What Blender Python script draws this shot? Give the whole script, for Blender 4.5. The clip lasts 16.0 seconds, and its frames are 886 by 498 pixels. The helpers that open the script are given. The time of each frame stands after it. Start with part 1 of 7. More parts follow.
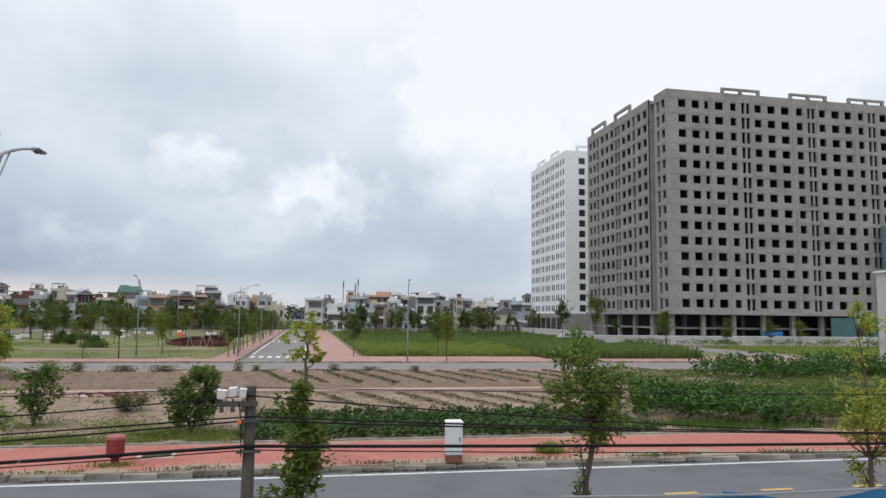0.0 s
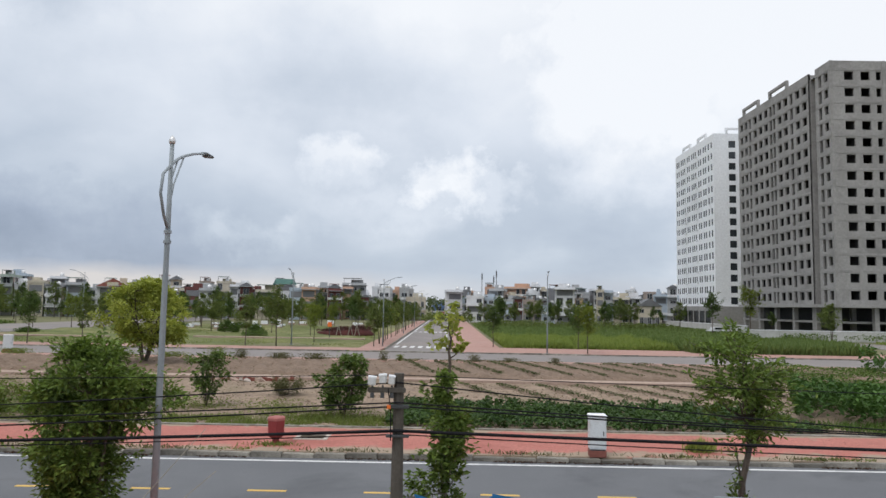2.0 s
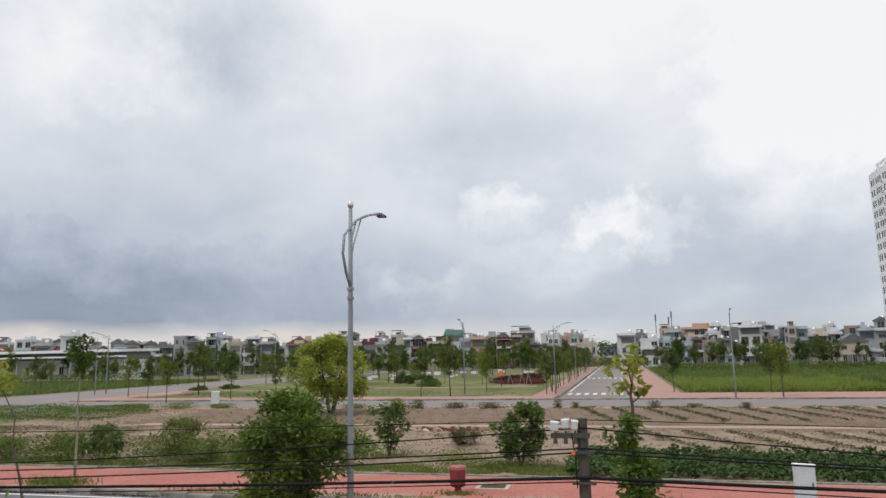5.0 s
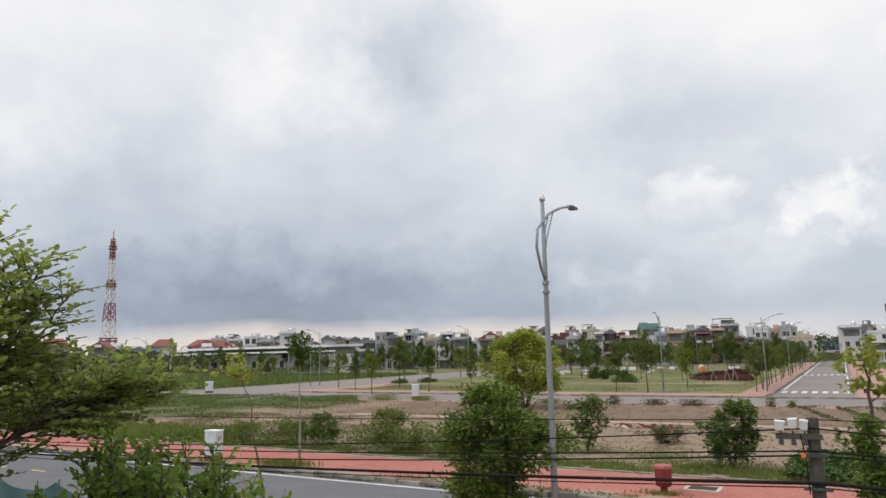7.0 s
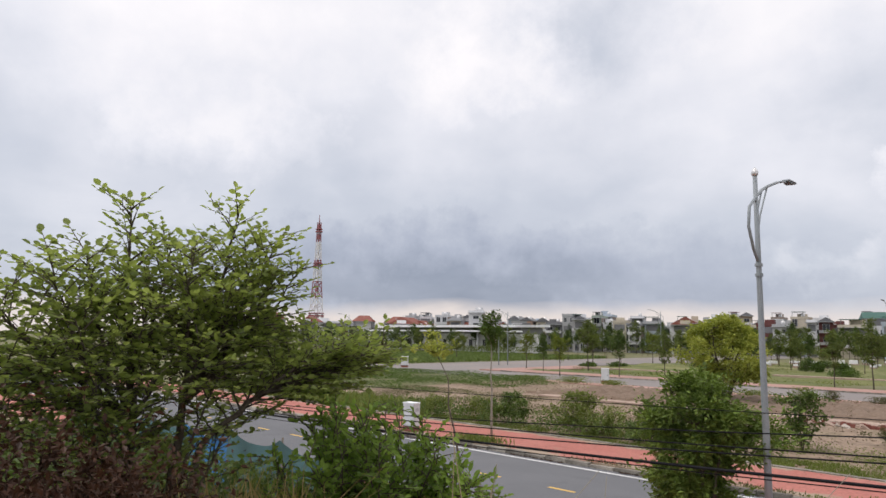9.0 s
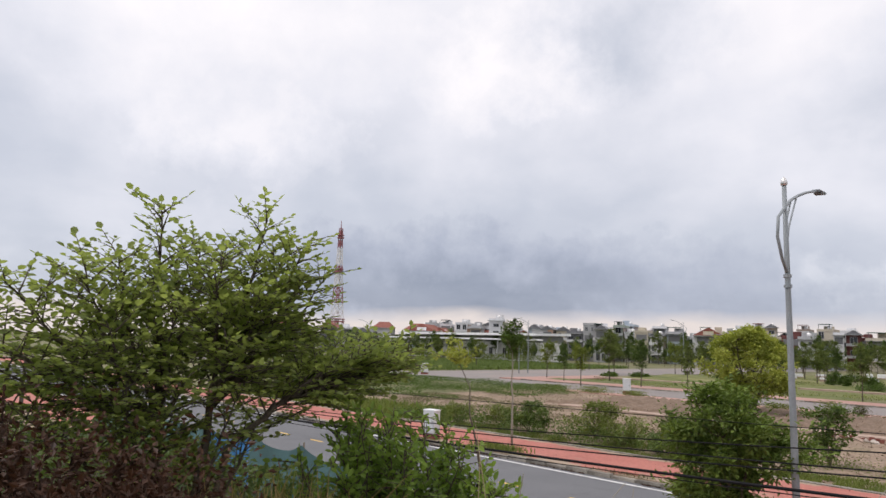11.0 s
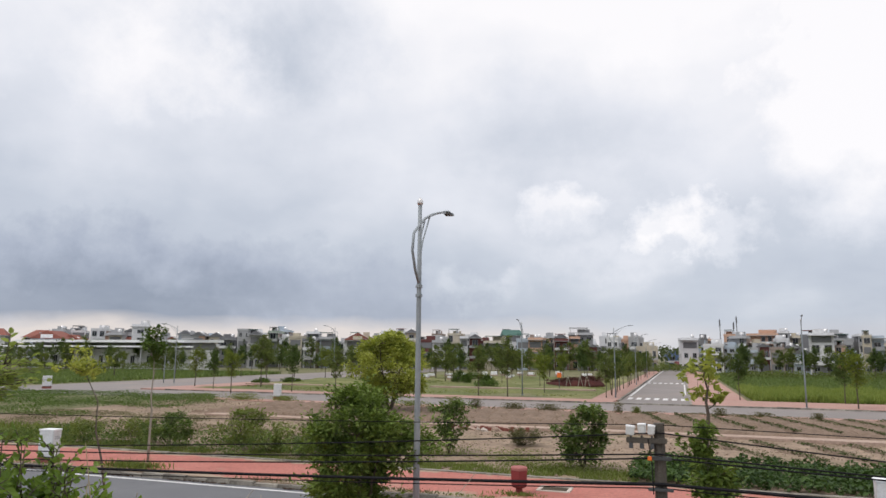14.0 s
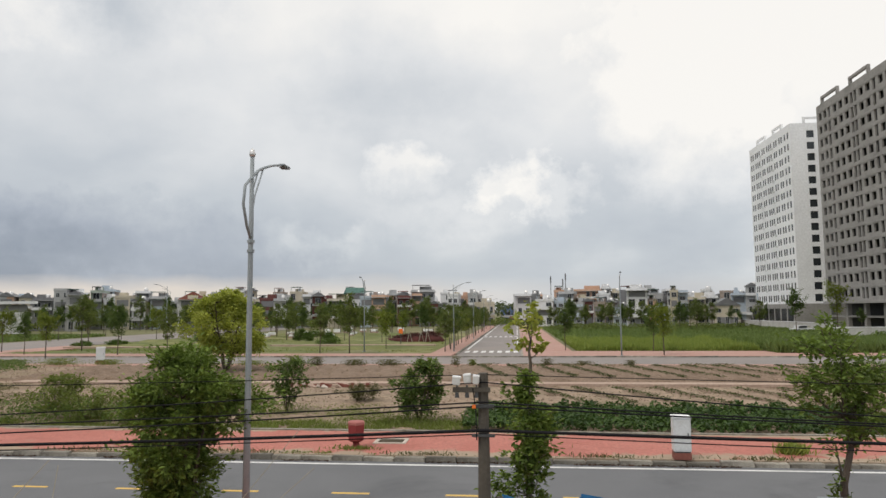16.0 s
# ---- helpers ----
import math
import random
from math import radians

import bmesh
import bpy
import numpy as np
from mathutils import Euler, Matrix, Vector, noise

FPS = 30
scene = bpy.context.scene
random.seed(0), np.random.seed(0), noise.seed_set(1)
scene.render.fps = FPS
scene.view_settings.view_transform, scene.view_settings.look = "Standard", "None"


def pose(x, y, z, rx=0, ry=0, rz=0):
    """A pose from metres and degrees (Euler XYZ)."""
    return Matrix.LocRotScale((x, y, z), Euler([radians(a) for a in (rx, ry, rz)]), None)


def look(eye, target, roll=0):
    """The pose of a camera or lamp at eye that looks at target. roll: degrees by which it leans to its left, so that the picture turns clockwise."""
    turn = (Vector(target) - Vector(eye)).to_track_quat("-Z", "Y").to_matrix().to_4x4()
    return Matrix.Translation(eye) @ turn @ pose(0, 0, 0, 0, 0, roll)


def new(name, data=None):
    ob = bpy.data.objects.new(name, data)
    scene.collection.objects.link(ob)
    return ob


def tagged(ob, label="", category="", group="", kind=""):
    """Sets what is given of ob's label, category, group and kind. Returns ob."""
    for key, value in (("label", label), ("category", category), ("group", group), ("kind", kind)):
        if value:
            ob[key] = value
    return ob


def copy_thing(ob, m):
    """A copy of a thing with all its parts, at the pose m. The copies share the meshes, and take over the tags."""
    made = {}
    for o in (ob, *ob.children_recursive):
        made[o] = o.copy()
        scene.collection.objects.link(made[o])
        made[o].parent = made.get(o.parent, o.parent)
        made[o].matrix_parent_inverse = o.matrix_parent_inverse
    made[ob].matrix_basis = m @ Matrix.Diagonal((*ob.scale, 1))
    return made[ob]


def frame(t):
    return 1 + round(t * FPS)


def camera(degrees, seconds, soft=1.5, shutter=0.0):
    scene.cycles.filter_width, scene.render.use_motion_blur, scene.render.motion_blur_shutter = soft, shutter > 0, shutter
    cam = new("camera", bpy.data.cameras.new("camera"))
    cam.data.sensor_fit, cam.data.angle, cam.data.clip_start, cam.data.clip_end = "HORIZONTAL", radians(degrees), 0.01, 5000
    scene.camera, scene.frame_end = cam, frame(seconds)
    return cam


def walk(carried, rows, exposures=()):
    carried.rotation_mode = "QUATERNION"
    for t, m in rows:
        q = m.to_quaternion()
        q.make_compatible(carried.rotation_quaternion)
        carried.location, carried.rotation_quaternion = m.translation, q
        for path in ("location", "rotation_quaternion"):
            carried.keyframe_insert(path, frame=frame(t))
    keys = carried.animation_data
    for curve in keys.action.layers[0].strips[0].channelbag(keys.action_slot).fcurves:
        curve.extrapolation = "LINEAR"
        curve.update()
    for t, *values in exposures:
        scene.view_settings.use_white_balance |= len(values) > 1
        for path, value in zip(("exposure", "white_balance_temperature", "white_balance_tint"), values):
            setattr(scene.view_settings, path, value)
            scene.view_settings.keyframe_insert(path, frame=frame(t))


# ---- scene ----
cam = camera(65.7, 16.0)
PATH = [
    (0, (0.186, -0.303, 4.81), (0.566, 1.65, 5.007), 0.7),
    (0.5, (0.171, -0.308, 4.809), (0.436, 1.665, 4.999), 0.5),
    (1, (0.154, -0.315, 4.809), (0.367, 1.664, 5.003), 0.9),
    (1.5, (0.144, -0.322, 4.806), (0.242, 1.667, 4.992), 0.6),
    (2, (0.131, -0.327, 4.791), (0.114, 1.666, 4.959), 1.0),
    (2.5, (0.109, -0.303, 4.782), (0.049, 1.692, 4.919), 1.0),
    (3, (0.087, -0.299, 4.792), (-0.018, 1.687, 5.011), -1.7),
    (3.5, (0.086, -0.341, 4.779), (-0.103, 1.635, 5.021), -1.3),
    (3.7, (0.086, -0.363, 4.782), (-0.129, 1.609, 5.036), -0.9),
    (5.8, (-0.013, -0.516, 4.734), (-0.699, 1.331, 5.077), -1.3),
    (6, (-0.026, -0.531, 4.734), (-0.761, 1.295, 5.087), -1.1),
    (6.5, (-0.071, -0.515, 4.74), (-0.941, 1.253, 5.086), -1.3),
    (7, (-0.115, -0.512, 4.737), (-1.098, 1.204, 5.039), -1.2),
    (7.5, (-0.174, -0.516, 4.738), (-1.304, 1.11, 5.017), -0.3),
    (8, (-0.24, -0.52, 4.741), (-1.486, 1.021, 5.006), 0.4),
    (8.5, (-0.284, -0.537, 4.736), (-1.624, 0.922, 5.01), 0.7),
    (9, (-0.312, -0.552, 4.73), (-1.725, 0.841, 4.98), 0.8),
    (9.2, (-0.32, -0.557, 4.726), (-1.758, 0.809, 4.983), 0.8),
    (11.3, (-0.366, -0.593, 4.729), (-1.818, 0.755, 5.001), 1.7),
    (11.5, (-0.362, -0.598, 4.734), (-1.774, 0.792, 5.009), 2.0),
    (12, (-0.335, -0.579, 4.731), (-1.654, 0.9, 4.998), 2.0),
    (12.5, (-0.318, -0.549, 4.73), (-1.549, 1.003, 5.003), 1.8),
    (13, (-0.308, -0.523, 4.735), (-1.411, 1.122, 5.012), 0.7),
    (13.5, (-0.264, -0.503, 4.728), (-1.171, 1.259, 5.002), 0.4),
    (14, (-0.204, -0.502, 4.74), (-0.849, 1.367, 5.044), 0.5),
    (14.5, (-0.149, -0.452, 4.742), (-0.632, 1.464, 5.052), 0.1),
    (15, (-0.116, -0.427, 4.737), (-0.492, 1.516, 5.026), -0.6),
    (15.5, (-0.082, -0.398, 4.723), (-0.376, 1.564, 4.975), -0.8),
    (16, (-0.053, -0.35, 4.708), (-0.263, 1.631, 4.891), -0.4),
]
walk(cam, [(t, look(eye, target, roll)) for t, eye, target, roll in PATH], exposures=[
    (0.0, 0.05, 6350, 10), (1.3, 0.0, 6300, 10), (2.0, 0.03, 6350, 10), (3.5, 0.04, 6300, 10), (6.0, -0.04, 6750, 11), (7.5, 0.09, 6700, 12), (9.0, 0.14, 6750, 15),
    (12.0, 0.15, 6750, 16), (14.0, 0.09, 6650, 13), (15.0, -0.02, 6800, 11), (15.5, -0.03, 6900, 10), (16.0, 0.02, 7000, 10)])


# ---- world, sun ----
def math_node(nt, op, a, b=None, clamp=False):
    n = nt.nodes.new("ShaderNodeMath")
    n.operation, n.use_clamp = op, clamp
    for i, v in enumerate((a, b)):
        if v is None:
            continue
        if isinstance(v, (int, float)):
            n.inputs[i].default_value = v
        else:
            nt.links.new(v, n.inputs[i])
    return n.outputs[0]


def mix_node(nt, fac, a, b, blend="MIX"):
    n = nt.nodes.new("ShaderNodeMix")
    n.data_type, n.blend_type = "RGBA", blend
    for i, v in ((0, fac), (6, a), (7, b)):
        if isinstance(v, (int, float)):
            n.inputs[i].default_value = v
        elif isinstance(v, tuple):
            n.inputs[i].default_value = (*v[:3], 1)
        else:
            nt.links.new(v, n.inputs[i])
    return n.outputs[2]


def noise_node(nt, vec, scale, detail=4, rough=0.55, distort=0.0):
    n = nt.nodes.new("ShaderNodeTexNoise")
    n.inputs["Scale"].default_value, n.inputs["Detail"].default_value = scale, detail
    n.inputs["Roughness"].default_value, n.inputs["Distortion"].default_value = rough, distort
    nt.links.new(vec, n.inputs["Vector"])
    return n.outputs[0]


def ramp_node(nt, fac, stops):
    n = nt.nodes.new("ShaderNodeValToRGB")
    while len(n.color_ramp.elements) < len(stops):
        n.color_ramp.elements.new(0.5)
    for e, (p, c) in zip(n.color_ramp.elements, stops):
        e.position, e.color = p, (*c, 1)
    nt.links.new(fac, n.inputs[0])
    return n.outputs[0]


SUN_ELEV, SUN_AZ = radians(60), radians(-138)     # azimuth from +y towards +x
sky_world = bpy.data.worlds.new("overcast_sky")
scene.world = sky_world
sky_world.use_nodes = True
wt = sky_world.node_tree
wt.nodes.clear()
w_out = wt.nodes.new("ShaderNodeOutputWorld")
w_bg = wt.nodes.new("ShaderNodeBackground")
wt.links.new(w_bg.outputs[0], w_out.inputs[0])
clear = wt.nodes.new("ShaderNodeTexSky")
clear.sky_type, clear.sun_disc = "NISHITA", False
clear.sun_elevation, clear.sun_rotation = SUN_ELEV, SUN_AZ
tc = wt.nodes.new("ShaderNodeTexCoord")
sep = wt.nodes.new("ShaderNodeSeparateXYZ")
wt.links.new(tc.outputs["Generated"], sep.inputs[0])
dx, dy, dz = sep.outputs
up = math_node(wt, "MAXIMUM", dz, 0.0)
flat = math_node(wt, "ADD", up, 0.30)
com = wt.nodes.new("ShaderNodeCombineXYZ")
wt.links.new(math_node(wt, "DIVIDE", dx, flat), com.inputs[0])
wt.links.new(math_node(wt, "DIVIDE", dy, flat), com.inputs[1])
wt.links.new(math_node(wt, "MULTIPLY", up, 1.5), com.inputs[2])
wind = wt.nodes.new("ShaderNodeTexNoise")
wind.inputs["Scale"].default_value, wind.inputs["Detail"].default_value = 0.9, 3
wt.links.new(com.outputs[0], wind.inputs["Vector"])
bent = wt.nodes.new("ShaderNodeVectorMath")
bent.operation = "MULTIPLY_ADD"
wt.links.new(wind.outputs[1], bent.inputs[0])
bent.inputs[1].default_value = (0.3, 0.3, 0.2)
wt.links.new(com.outputs[0], bent.inputs[2])
big = noise_node(wt, bent.outputs[0], 0.75, 5, 0.5, 0.0)
fine = noise_node(wt, bent.outputs[0], 1.9, 7, 0.5, 0.0)
billow = math_node(wt, "ABSOLUTE", math_node(wt, "SUBTRACT", noise_node(wt, tc.outputs["Generated"], 4.0, 6, 0.5), 0.5))
aside = wt.nodes.new("ShaderNodeVectorMath")
wt.links.new(tc.outputs["Generated"], aside.inputs[0])
aside.inputs[1].default_value = (5.0, 3.0, 1.0)
curl = noise_node(wt, tc.outputs["Generated"], 11.0, 10, 0.62, 0.0)
curl_b = noise_node(wt, aside.outputs[0], 11.0, 10, 0.62, 0.0)
azim = math_node(wt, "MULTIPLY", math_node(wt, "ARCTAN2", dx, dy), 57.2958)
elev = math_node(wt, "MULTIPLY", math_node(wt, "ARCSINE", dz), 57.2958)
az_w = math_node(wt, "ADD", azim, math_node(wt, "MULTIPLY", math_node(wt, "SUBTRACT", curl, 0.5), 17.0))
el_w = math_node(wt, "ADD", elev, math_node(wt, "MULTIPLY", math_node(wt, "SUBTRACT", curl_b, 0.5), 11.0))
# a grey deck, brighter overhead and towards the sun's side, with billows in it
tone = math_node(wt, "ADD", math_node(wt, "ADD", math_node(wt, "MULTIPLY", big, 0.40), 0.175), math_node(wt, "MULTIPLY", fine, 0.32))
tone = math_node(wt, "ADD", tone, math_node(wt, "MULTIPLY", math_node(wt, "SUBTRACT", 0.09, billow), 0.3))
tone = math_node(wt, "ADD", tone, math_node(wt, "MULTIPLY", up, 0.62))
tone = math_node(wt, "ADD", tone, math_node(wt, "MULTIPLY", dx, 0.06))


def bank_of_cloud(tone, az, el, wide, high, gain, core=0.2, foot=1.0):
    """A heap (or a dark hollow) of cloud about one azimuth and elevation; core near 1 gives a crisp rim, foot a longer base."""
    x = math_node(wt, "DIVIDE", math_node(wt, "SUBTRACT", az_w, az), wide)
    y = math_node(wt, "DIVIDE", math_node(wt, "SUBTRACT", el_w, el), high)
    y = math_node(wt, "MAXIMUM", y, math_node(wt, "DIVIDE", y, -foot))
    r = math_node(wt, "SQRT", math_node(wt, "ADD", math_node(wt, "MULTIPLY", x, x), math_node(wt, "MULTIPLY", y, y)))
    g = math_node(wt, "DIVIDE", math_node(wt, "SUBTRACT", 1.0, r), 1.0 - core, clamp=True)
    return math_node(wt, "ADD", tone, math_node(wt, "MULTIPLY", g, gain))


# two bright cumulus heads with softer lumps trailing from them
tone = bank_of_cloud(tone, -9.6, 12.6, 4.2, 2.4, 0.17, 0.2, 1.4)
tone = bank_of_cloud(tone, -0.4, 11.5, 3.0, 2.4, 0.20, 0.3, 1.4)
tone = bank_of_cloud(tone, 2.6, 9.8, 4.6, 1.8, 0.13, 0.3, 1.3)
tone = bank_of_cloud(tone, -16.0, 6.8, 5.5, 1.9, 0.10, 0.2, 1.3)
tone = bank_of_cloud(tone, -5.0, 8.5, 8.0, 3.0, 0.08, 0.2)
# glare where the deck thins towards the south-east
tone = bank_of_cloud(tone, 14.0, 20.0, 9.0, 9.0, 0.30, 0.1, 1.3)
tone = bank_of_cloud(tone, 28.0, 24.0, 20.0, 14.0, 0.30, 0.1)
# broad grey-blue bellies
tone = bank_of_cloud(tone, -9.0, 18.5, 13.0, 6.0, -0.10, 0.1)
tone = bank_of_cloud(tone, 12.0, 7.5, 15.0, 6.0, -0.06, 0.1)
tone = bank_of_cloud(tone, -31.5, 25.0, 8.5, 6.5, -0.15, 0.0)
tone = bank_of_cloud(tone, -36.0, 15.0, 14.0, 5.0, -0.05, 0.1)
# lighter rolls to the west
tone = bank_of_cloud(tone, -43.0, 22.5, 11.0, 5.0, 0.15, 0.1)
tone = bank_of_cloud(tone, -64.0, 16.0, 10.0, 5.0, 0.14, 0.2)
tone = bank_of_cloud(tone, -68.0, 25.0, 18.0, 11.0, 0.15, 0.1)
# the slate-blue base low in the west
tone = bank_of_cloud(tone, -46.0, 4.2, 34.0, 5.6, -0.27, 0.25)
tone = bank_of_cloud(tone, -40.0, 9.5, 24.0, 5.0, -0.06, 0.0)
cloud = ramp_node(wt, tone, [(0.20, (0.25, 0.30, 0.39)), (0.40, (0.40, 0.458, 0.56)), (0.58, (0.548, 0.61, 0.695)), (0.74, (0.75, 0.795, 0.86)), (0.90, (0.95, 0.965, 0.985))])
# pale warm strip under the cloud base, strongest in the west
west = math_node(wt, "MULTIPLY", math_node(wt, "SUBTRACT", 4.0, azim), 0.045, clamp=True)
low = math_node(wt, "SUBTRACT", 1.0, math_node(wt, "DIVIDE", math_node(wt, "ADD", up, math_node(wt, "MULTIPLY", math_node(wt, "SUBTRACT", fine, 0.5), 0.05)), 0.052), clamp=True)
low = math_node(wt, "MULTIPLY", math_node(wt, "MULTIPLY", low, 2.4, clamp=True), math_node(wt, "ADD", math_node(wt, "MULTIPLY", west, 0.72), 0.22))
cloud = mix_node(wt, low, cloud, (0.74, 0.70, 0.675))
thin = mix_node(wt, 1.0, clear.outputs[0], (0.1, 0.1, 0.1), "MULTIPLY")
sky_col = mix_node(wt, 0.93, thin, cloud)
wt.links.new(sky_col, w_bg.inputs[0])
w_bg.inputs[1].default_value = 1.0

sun = new("sun", bpy.data.lights.new("sun", "SUN"))
sun.data.energy, sun.data.angle, sun.data.color = 1.25, radians(20), (1.0, 0.97, 0.93)
sun_dir = Vector((math.sin(SUN_AZ) * math.cos(SUN_ELEV), math.cos(SUN_AZ) * math.cos(SUN_ELEV), math.sin(SUN_ELEV)))
sun.matrix_world = look(sun_dir * 100, (0, 0, 0))


# ---- materials ----
def surface(name, a, b, scale=1.0, rough=0.85, bump=0.2, metal=0.0, fine_scale=None, vary=0.0, island=0.0, stain=None, stain_scale=0.3, gloss=0.3, grit=0.5):
    """A procedural surface: two colours mixed by broad noise, a fine grain on top, a bump, and stains."""
    m = bpy.data.materials.new(name)
    m.use_nodes = True
    nt = m.node_tree
    bsdf = nt.nodes["Principled BSDF"]
    co = nt.nodes.new("ShaderNodeTexCoord").outputs["Object"]
    n1 = noise_node(nt, co, scale, 5, 0.6)
    n2 = noise_node(nt, co, fine_scale or scale * 11, 3 if grit < 0.6 else 6, 0.6 if grit < 0.6 else 0.7)
    f = math_node(nt, "ADD", math_node(nt, "MULTIPLY", math_node(nt, "SUBTRACT", n1, 0.5), 1.9), 0.5, clamp=True)
    col = mix_node(nt, f, a, b)
    grain = math_node(nt, "ADD", math_node(nt, "MULTIPLY", n2, grit), 1 - grit / 2)
    gcol = nt.nodes.new("ShaderNodeCombineXYZ")
    for i in range(3):
        nt.links.new(grain, gcol.inputs[i])
    col = mix_node(nt, 1.0, col, gcol.outputs[0], "MULTIPLY")
    if stain:
        s = noise_node(nt, co, stain_scale, 6, 0.65, 0.4)
        s = math_node(nt, "MULTIPLY", math_node(nt, "SUBTRACT", s, 0.52), 7.0, clamp=True)
        col = mix_node(nt, math_node(nt, "MULTIPLY", s, 0.7), col, stain)
    if vary or island:
        src = nt.nodes.new("ShaderNodeObjectInfo").outputs["Random"] if vary else nt.nodes.new("ShaderNodeNewGeometry").outputs["Random Per Island"]
        v = math_node(nt, "ADD", math_node(nt, "MULTIPLY", src, 2 * (vary or island)), 1 - (vary or island))
        vc = nt.nodes.new("ShaderNodeCombineXYZ")
        for i in range(3):
            nt.links.new(v, vc.inputs[i])
        col = mix_node(nt, 1.0, col, vc.outputs[0], "MULTIPLY")
    nt.links.new(col, bsdf.inputs["Base Color"])
    bsdf.inputs["Roughness"].default_value, bsdf.inputs["Metallic"].default_value = rough, metal
    bsdf.inputs["Specular IOR Level"].default_value = gloss
    if bump:
        bp = nt.nodes.new("ShaderNodeBump")
        bp.inputs["Strength"].default_value, bp.inputs["Distance"].default_value = bump, 0.03
        nt.links.new(n2, bp.inputs["Height"])
        nt.links.new(bp.outputs[0], bsdf.inputs["Normal"])
    return m


def foliage(name, dark, light, glow=0.35):
    """Leaves: each leaf its own shade between two greens, partly see-through to light."""
    m = bpy.data.materials.new(name)
    m.use_nodes = True
    nt = m.node_tree
    bsdf = nt.nodes["Principled BSDF"]
    rnd = nt.nodes.new("ShaderNodeNewGeometry").outputs["Random Per Island"]
    co = nt.nodes.new("ShaderNodeTexCoord").outputs["Object"]
    broad = noise_node(nt, co, 0.9, 3)
    f = math_node(nt, "ADD", math_node(nt, "MULTIPLY", rnd, 0.65), math_node(nt, "MULTIPLY", math_node(nt, "SUBTRACT", broad, 0.35), 1.1), clamp=True)
    col = mix_node(nt, f, dark, light)
    nt.links.new(col, bsdf.inputs["Base Color"])
    bsdf.inputs["Roughness"].default_value = 0.55
    bsdf.inputs["Specular IOR Level"].default_value = 0.25
    tr = nt.nodes.new("ShaderNodeBsdfTranslucent")
    nt.links.new(mix_node(nt, 0.5, col, (light[0] * 1.2, light[1] * 1.25, light[2] * 0.6)), tr.inputs[0])
    mx = nt.nodes.new("ShaderNodeMixShader")
    mx.inputs[0].default_value = glow
    nt.links.new(bsdf.outputs[0], mx.inputs[1])
    nt.links.new(tr.outputs[0], mx.inputs[2])
    nt.links.new(mx.outputs[0], nt.nodes["Material Output"].inputs[0])
    return m


def glass(name, tint):
    m = bpy.data.materials.new(name)
    m.use_nodes = True
    b = m.node_tree.nodes["Principled BSDF"]
    b.inputs["Base Color"].default_value = (*tint, 1)
    b.inputs["Roughness"].default_value = 0.12
    b.inputs["Specular IOR Level"].default_value = 0.6
    return m


M_ASPHALT = surface("asphalt", (0.125, 0.13, 0.14), (0.16, 0.165, 0.175), 0.35, 0.85, 0.3, fine_scale=40, stain=(0.085, 0.088, 0.095), stain_scale=0.22, grit=0.9)
M_ASPHALT_FAR = surface("pale_asphalt", (0.205, 0.188, 0.182), (0.265, 0.24, 0.23), 0.15, 0.85, 0.2, fine_scale=14, stain=(0.29, 0.245, 0.22), stain_scale=0.08, grit=0.9)
M_RED = surface("red_paving", (0.40, 0.135, 0.105), (0.47, 0.19, 0.155), 0.6, 0.85, 0.25, fine_scale=9, stain=(0.36, 0.20, 0.16), stain_scale=0.3, grit=1.0)


def paving(name, a, b, earth, y_front, y_back):
    """Red block paving: faint joints, blotches, and dry earth drifted in from its two long edges."""
    m = surface(name, a, b, 0.5, 0.88, 0.25, fine_scale=7, stain=tuple(v * 0.8 for v in a), stain_scale=0.35, grit=1.3)
    nt = m.node_tree
    bsdf = nt.nodes["Principled BSDF"]
    col = bsdf.inputs["Base Color"].links[0].from_socket
    tcn = nt.nodes.new("ShaderNodeTexCoord").outputs["Object"]
    xyz = nt.nodes.new("ShaderNodeSeparateXYZ")
    nt.links.new(tcn, xyz.inputs[0])
    joint = nt.nodes.new("ShaderNodeTexBrick")
    joint.inputs["Scale"].default_value = 1.0
    joint.inputs["Brick Width"].default_value, joint.inputs["Row Height"].default_value = 0.4, 0.4
    joint.inputs["Mortar Size"].default_value = 0.012
    nt.links.new(tcn, joint.inputs["Vector"])
    col = mix_node(nt, math_node(nt, "MULTIPLY", joint.outputs["Fac"], 0.35), col, (0.24, 0.13, 0.10))
    drift = noise_node(nt, tcn, 0.55, 8, 0.7, 0.3)
    spots = noise_node(nt, tcn, 1.5, 8, 0.72, 0.2)
    for y, sign, w in ((y_front, 1.0, 1.0), (y_back, -1.0, 0.5)):
        d = math_node(nt, "DIVIDE", math_node(nt, "MULTIPLY", math_node(nt, "SUBTRACT", xyz.outputs[1], y), sign), w)
        edge = math_node(nt, "MULTIPLY", math_node(nt, "SUBTRACT", math_node(nt, "MULTIPLY", drift, 5.0), math_node(nt, "ADD", d, 1.75)), 2.5, clamp=True)
        col = mix_node(nt, math_node(nt, "MULTIPLY", edge, 0.92), col, earth)
    loose = math_node(nt, "MULTIPLY", math_node(nt, "SUBTRACT", spots, 0.59), 8.0, clamp=True)
    col = mix_node(nt, math_node(nt, "MULTIPLY", loose, 0.6), col, earth)
    nt.links.new(col, bsdf.inputs["Base Color"])
    return m


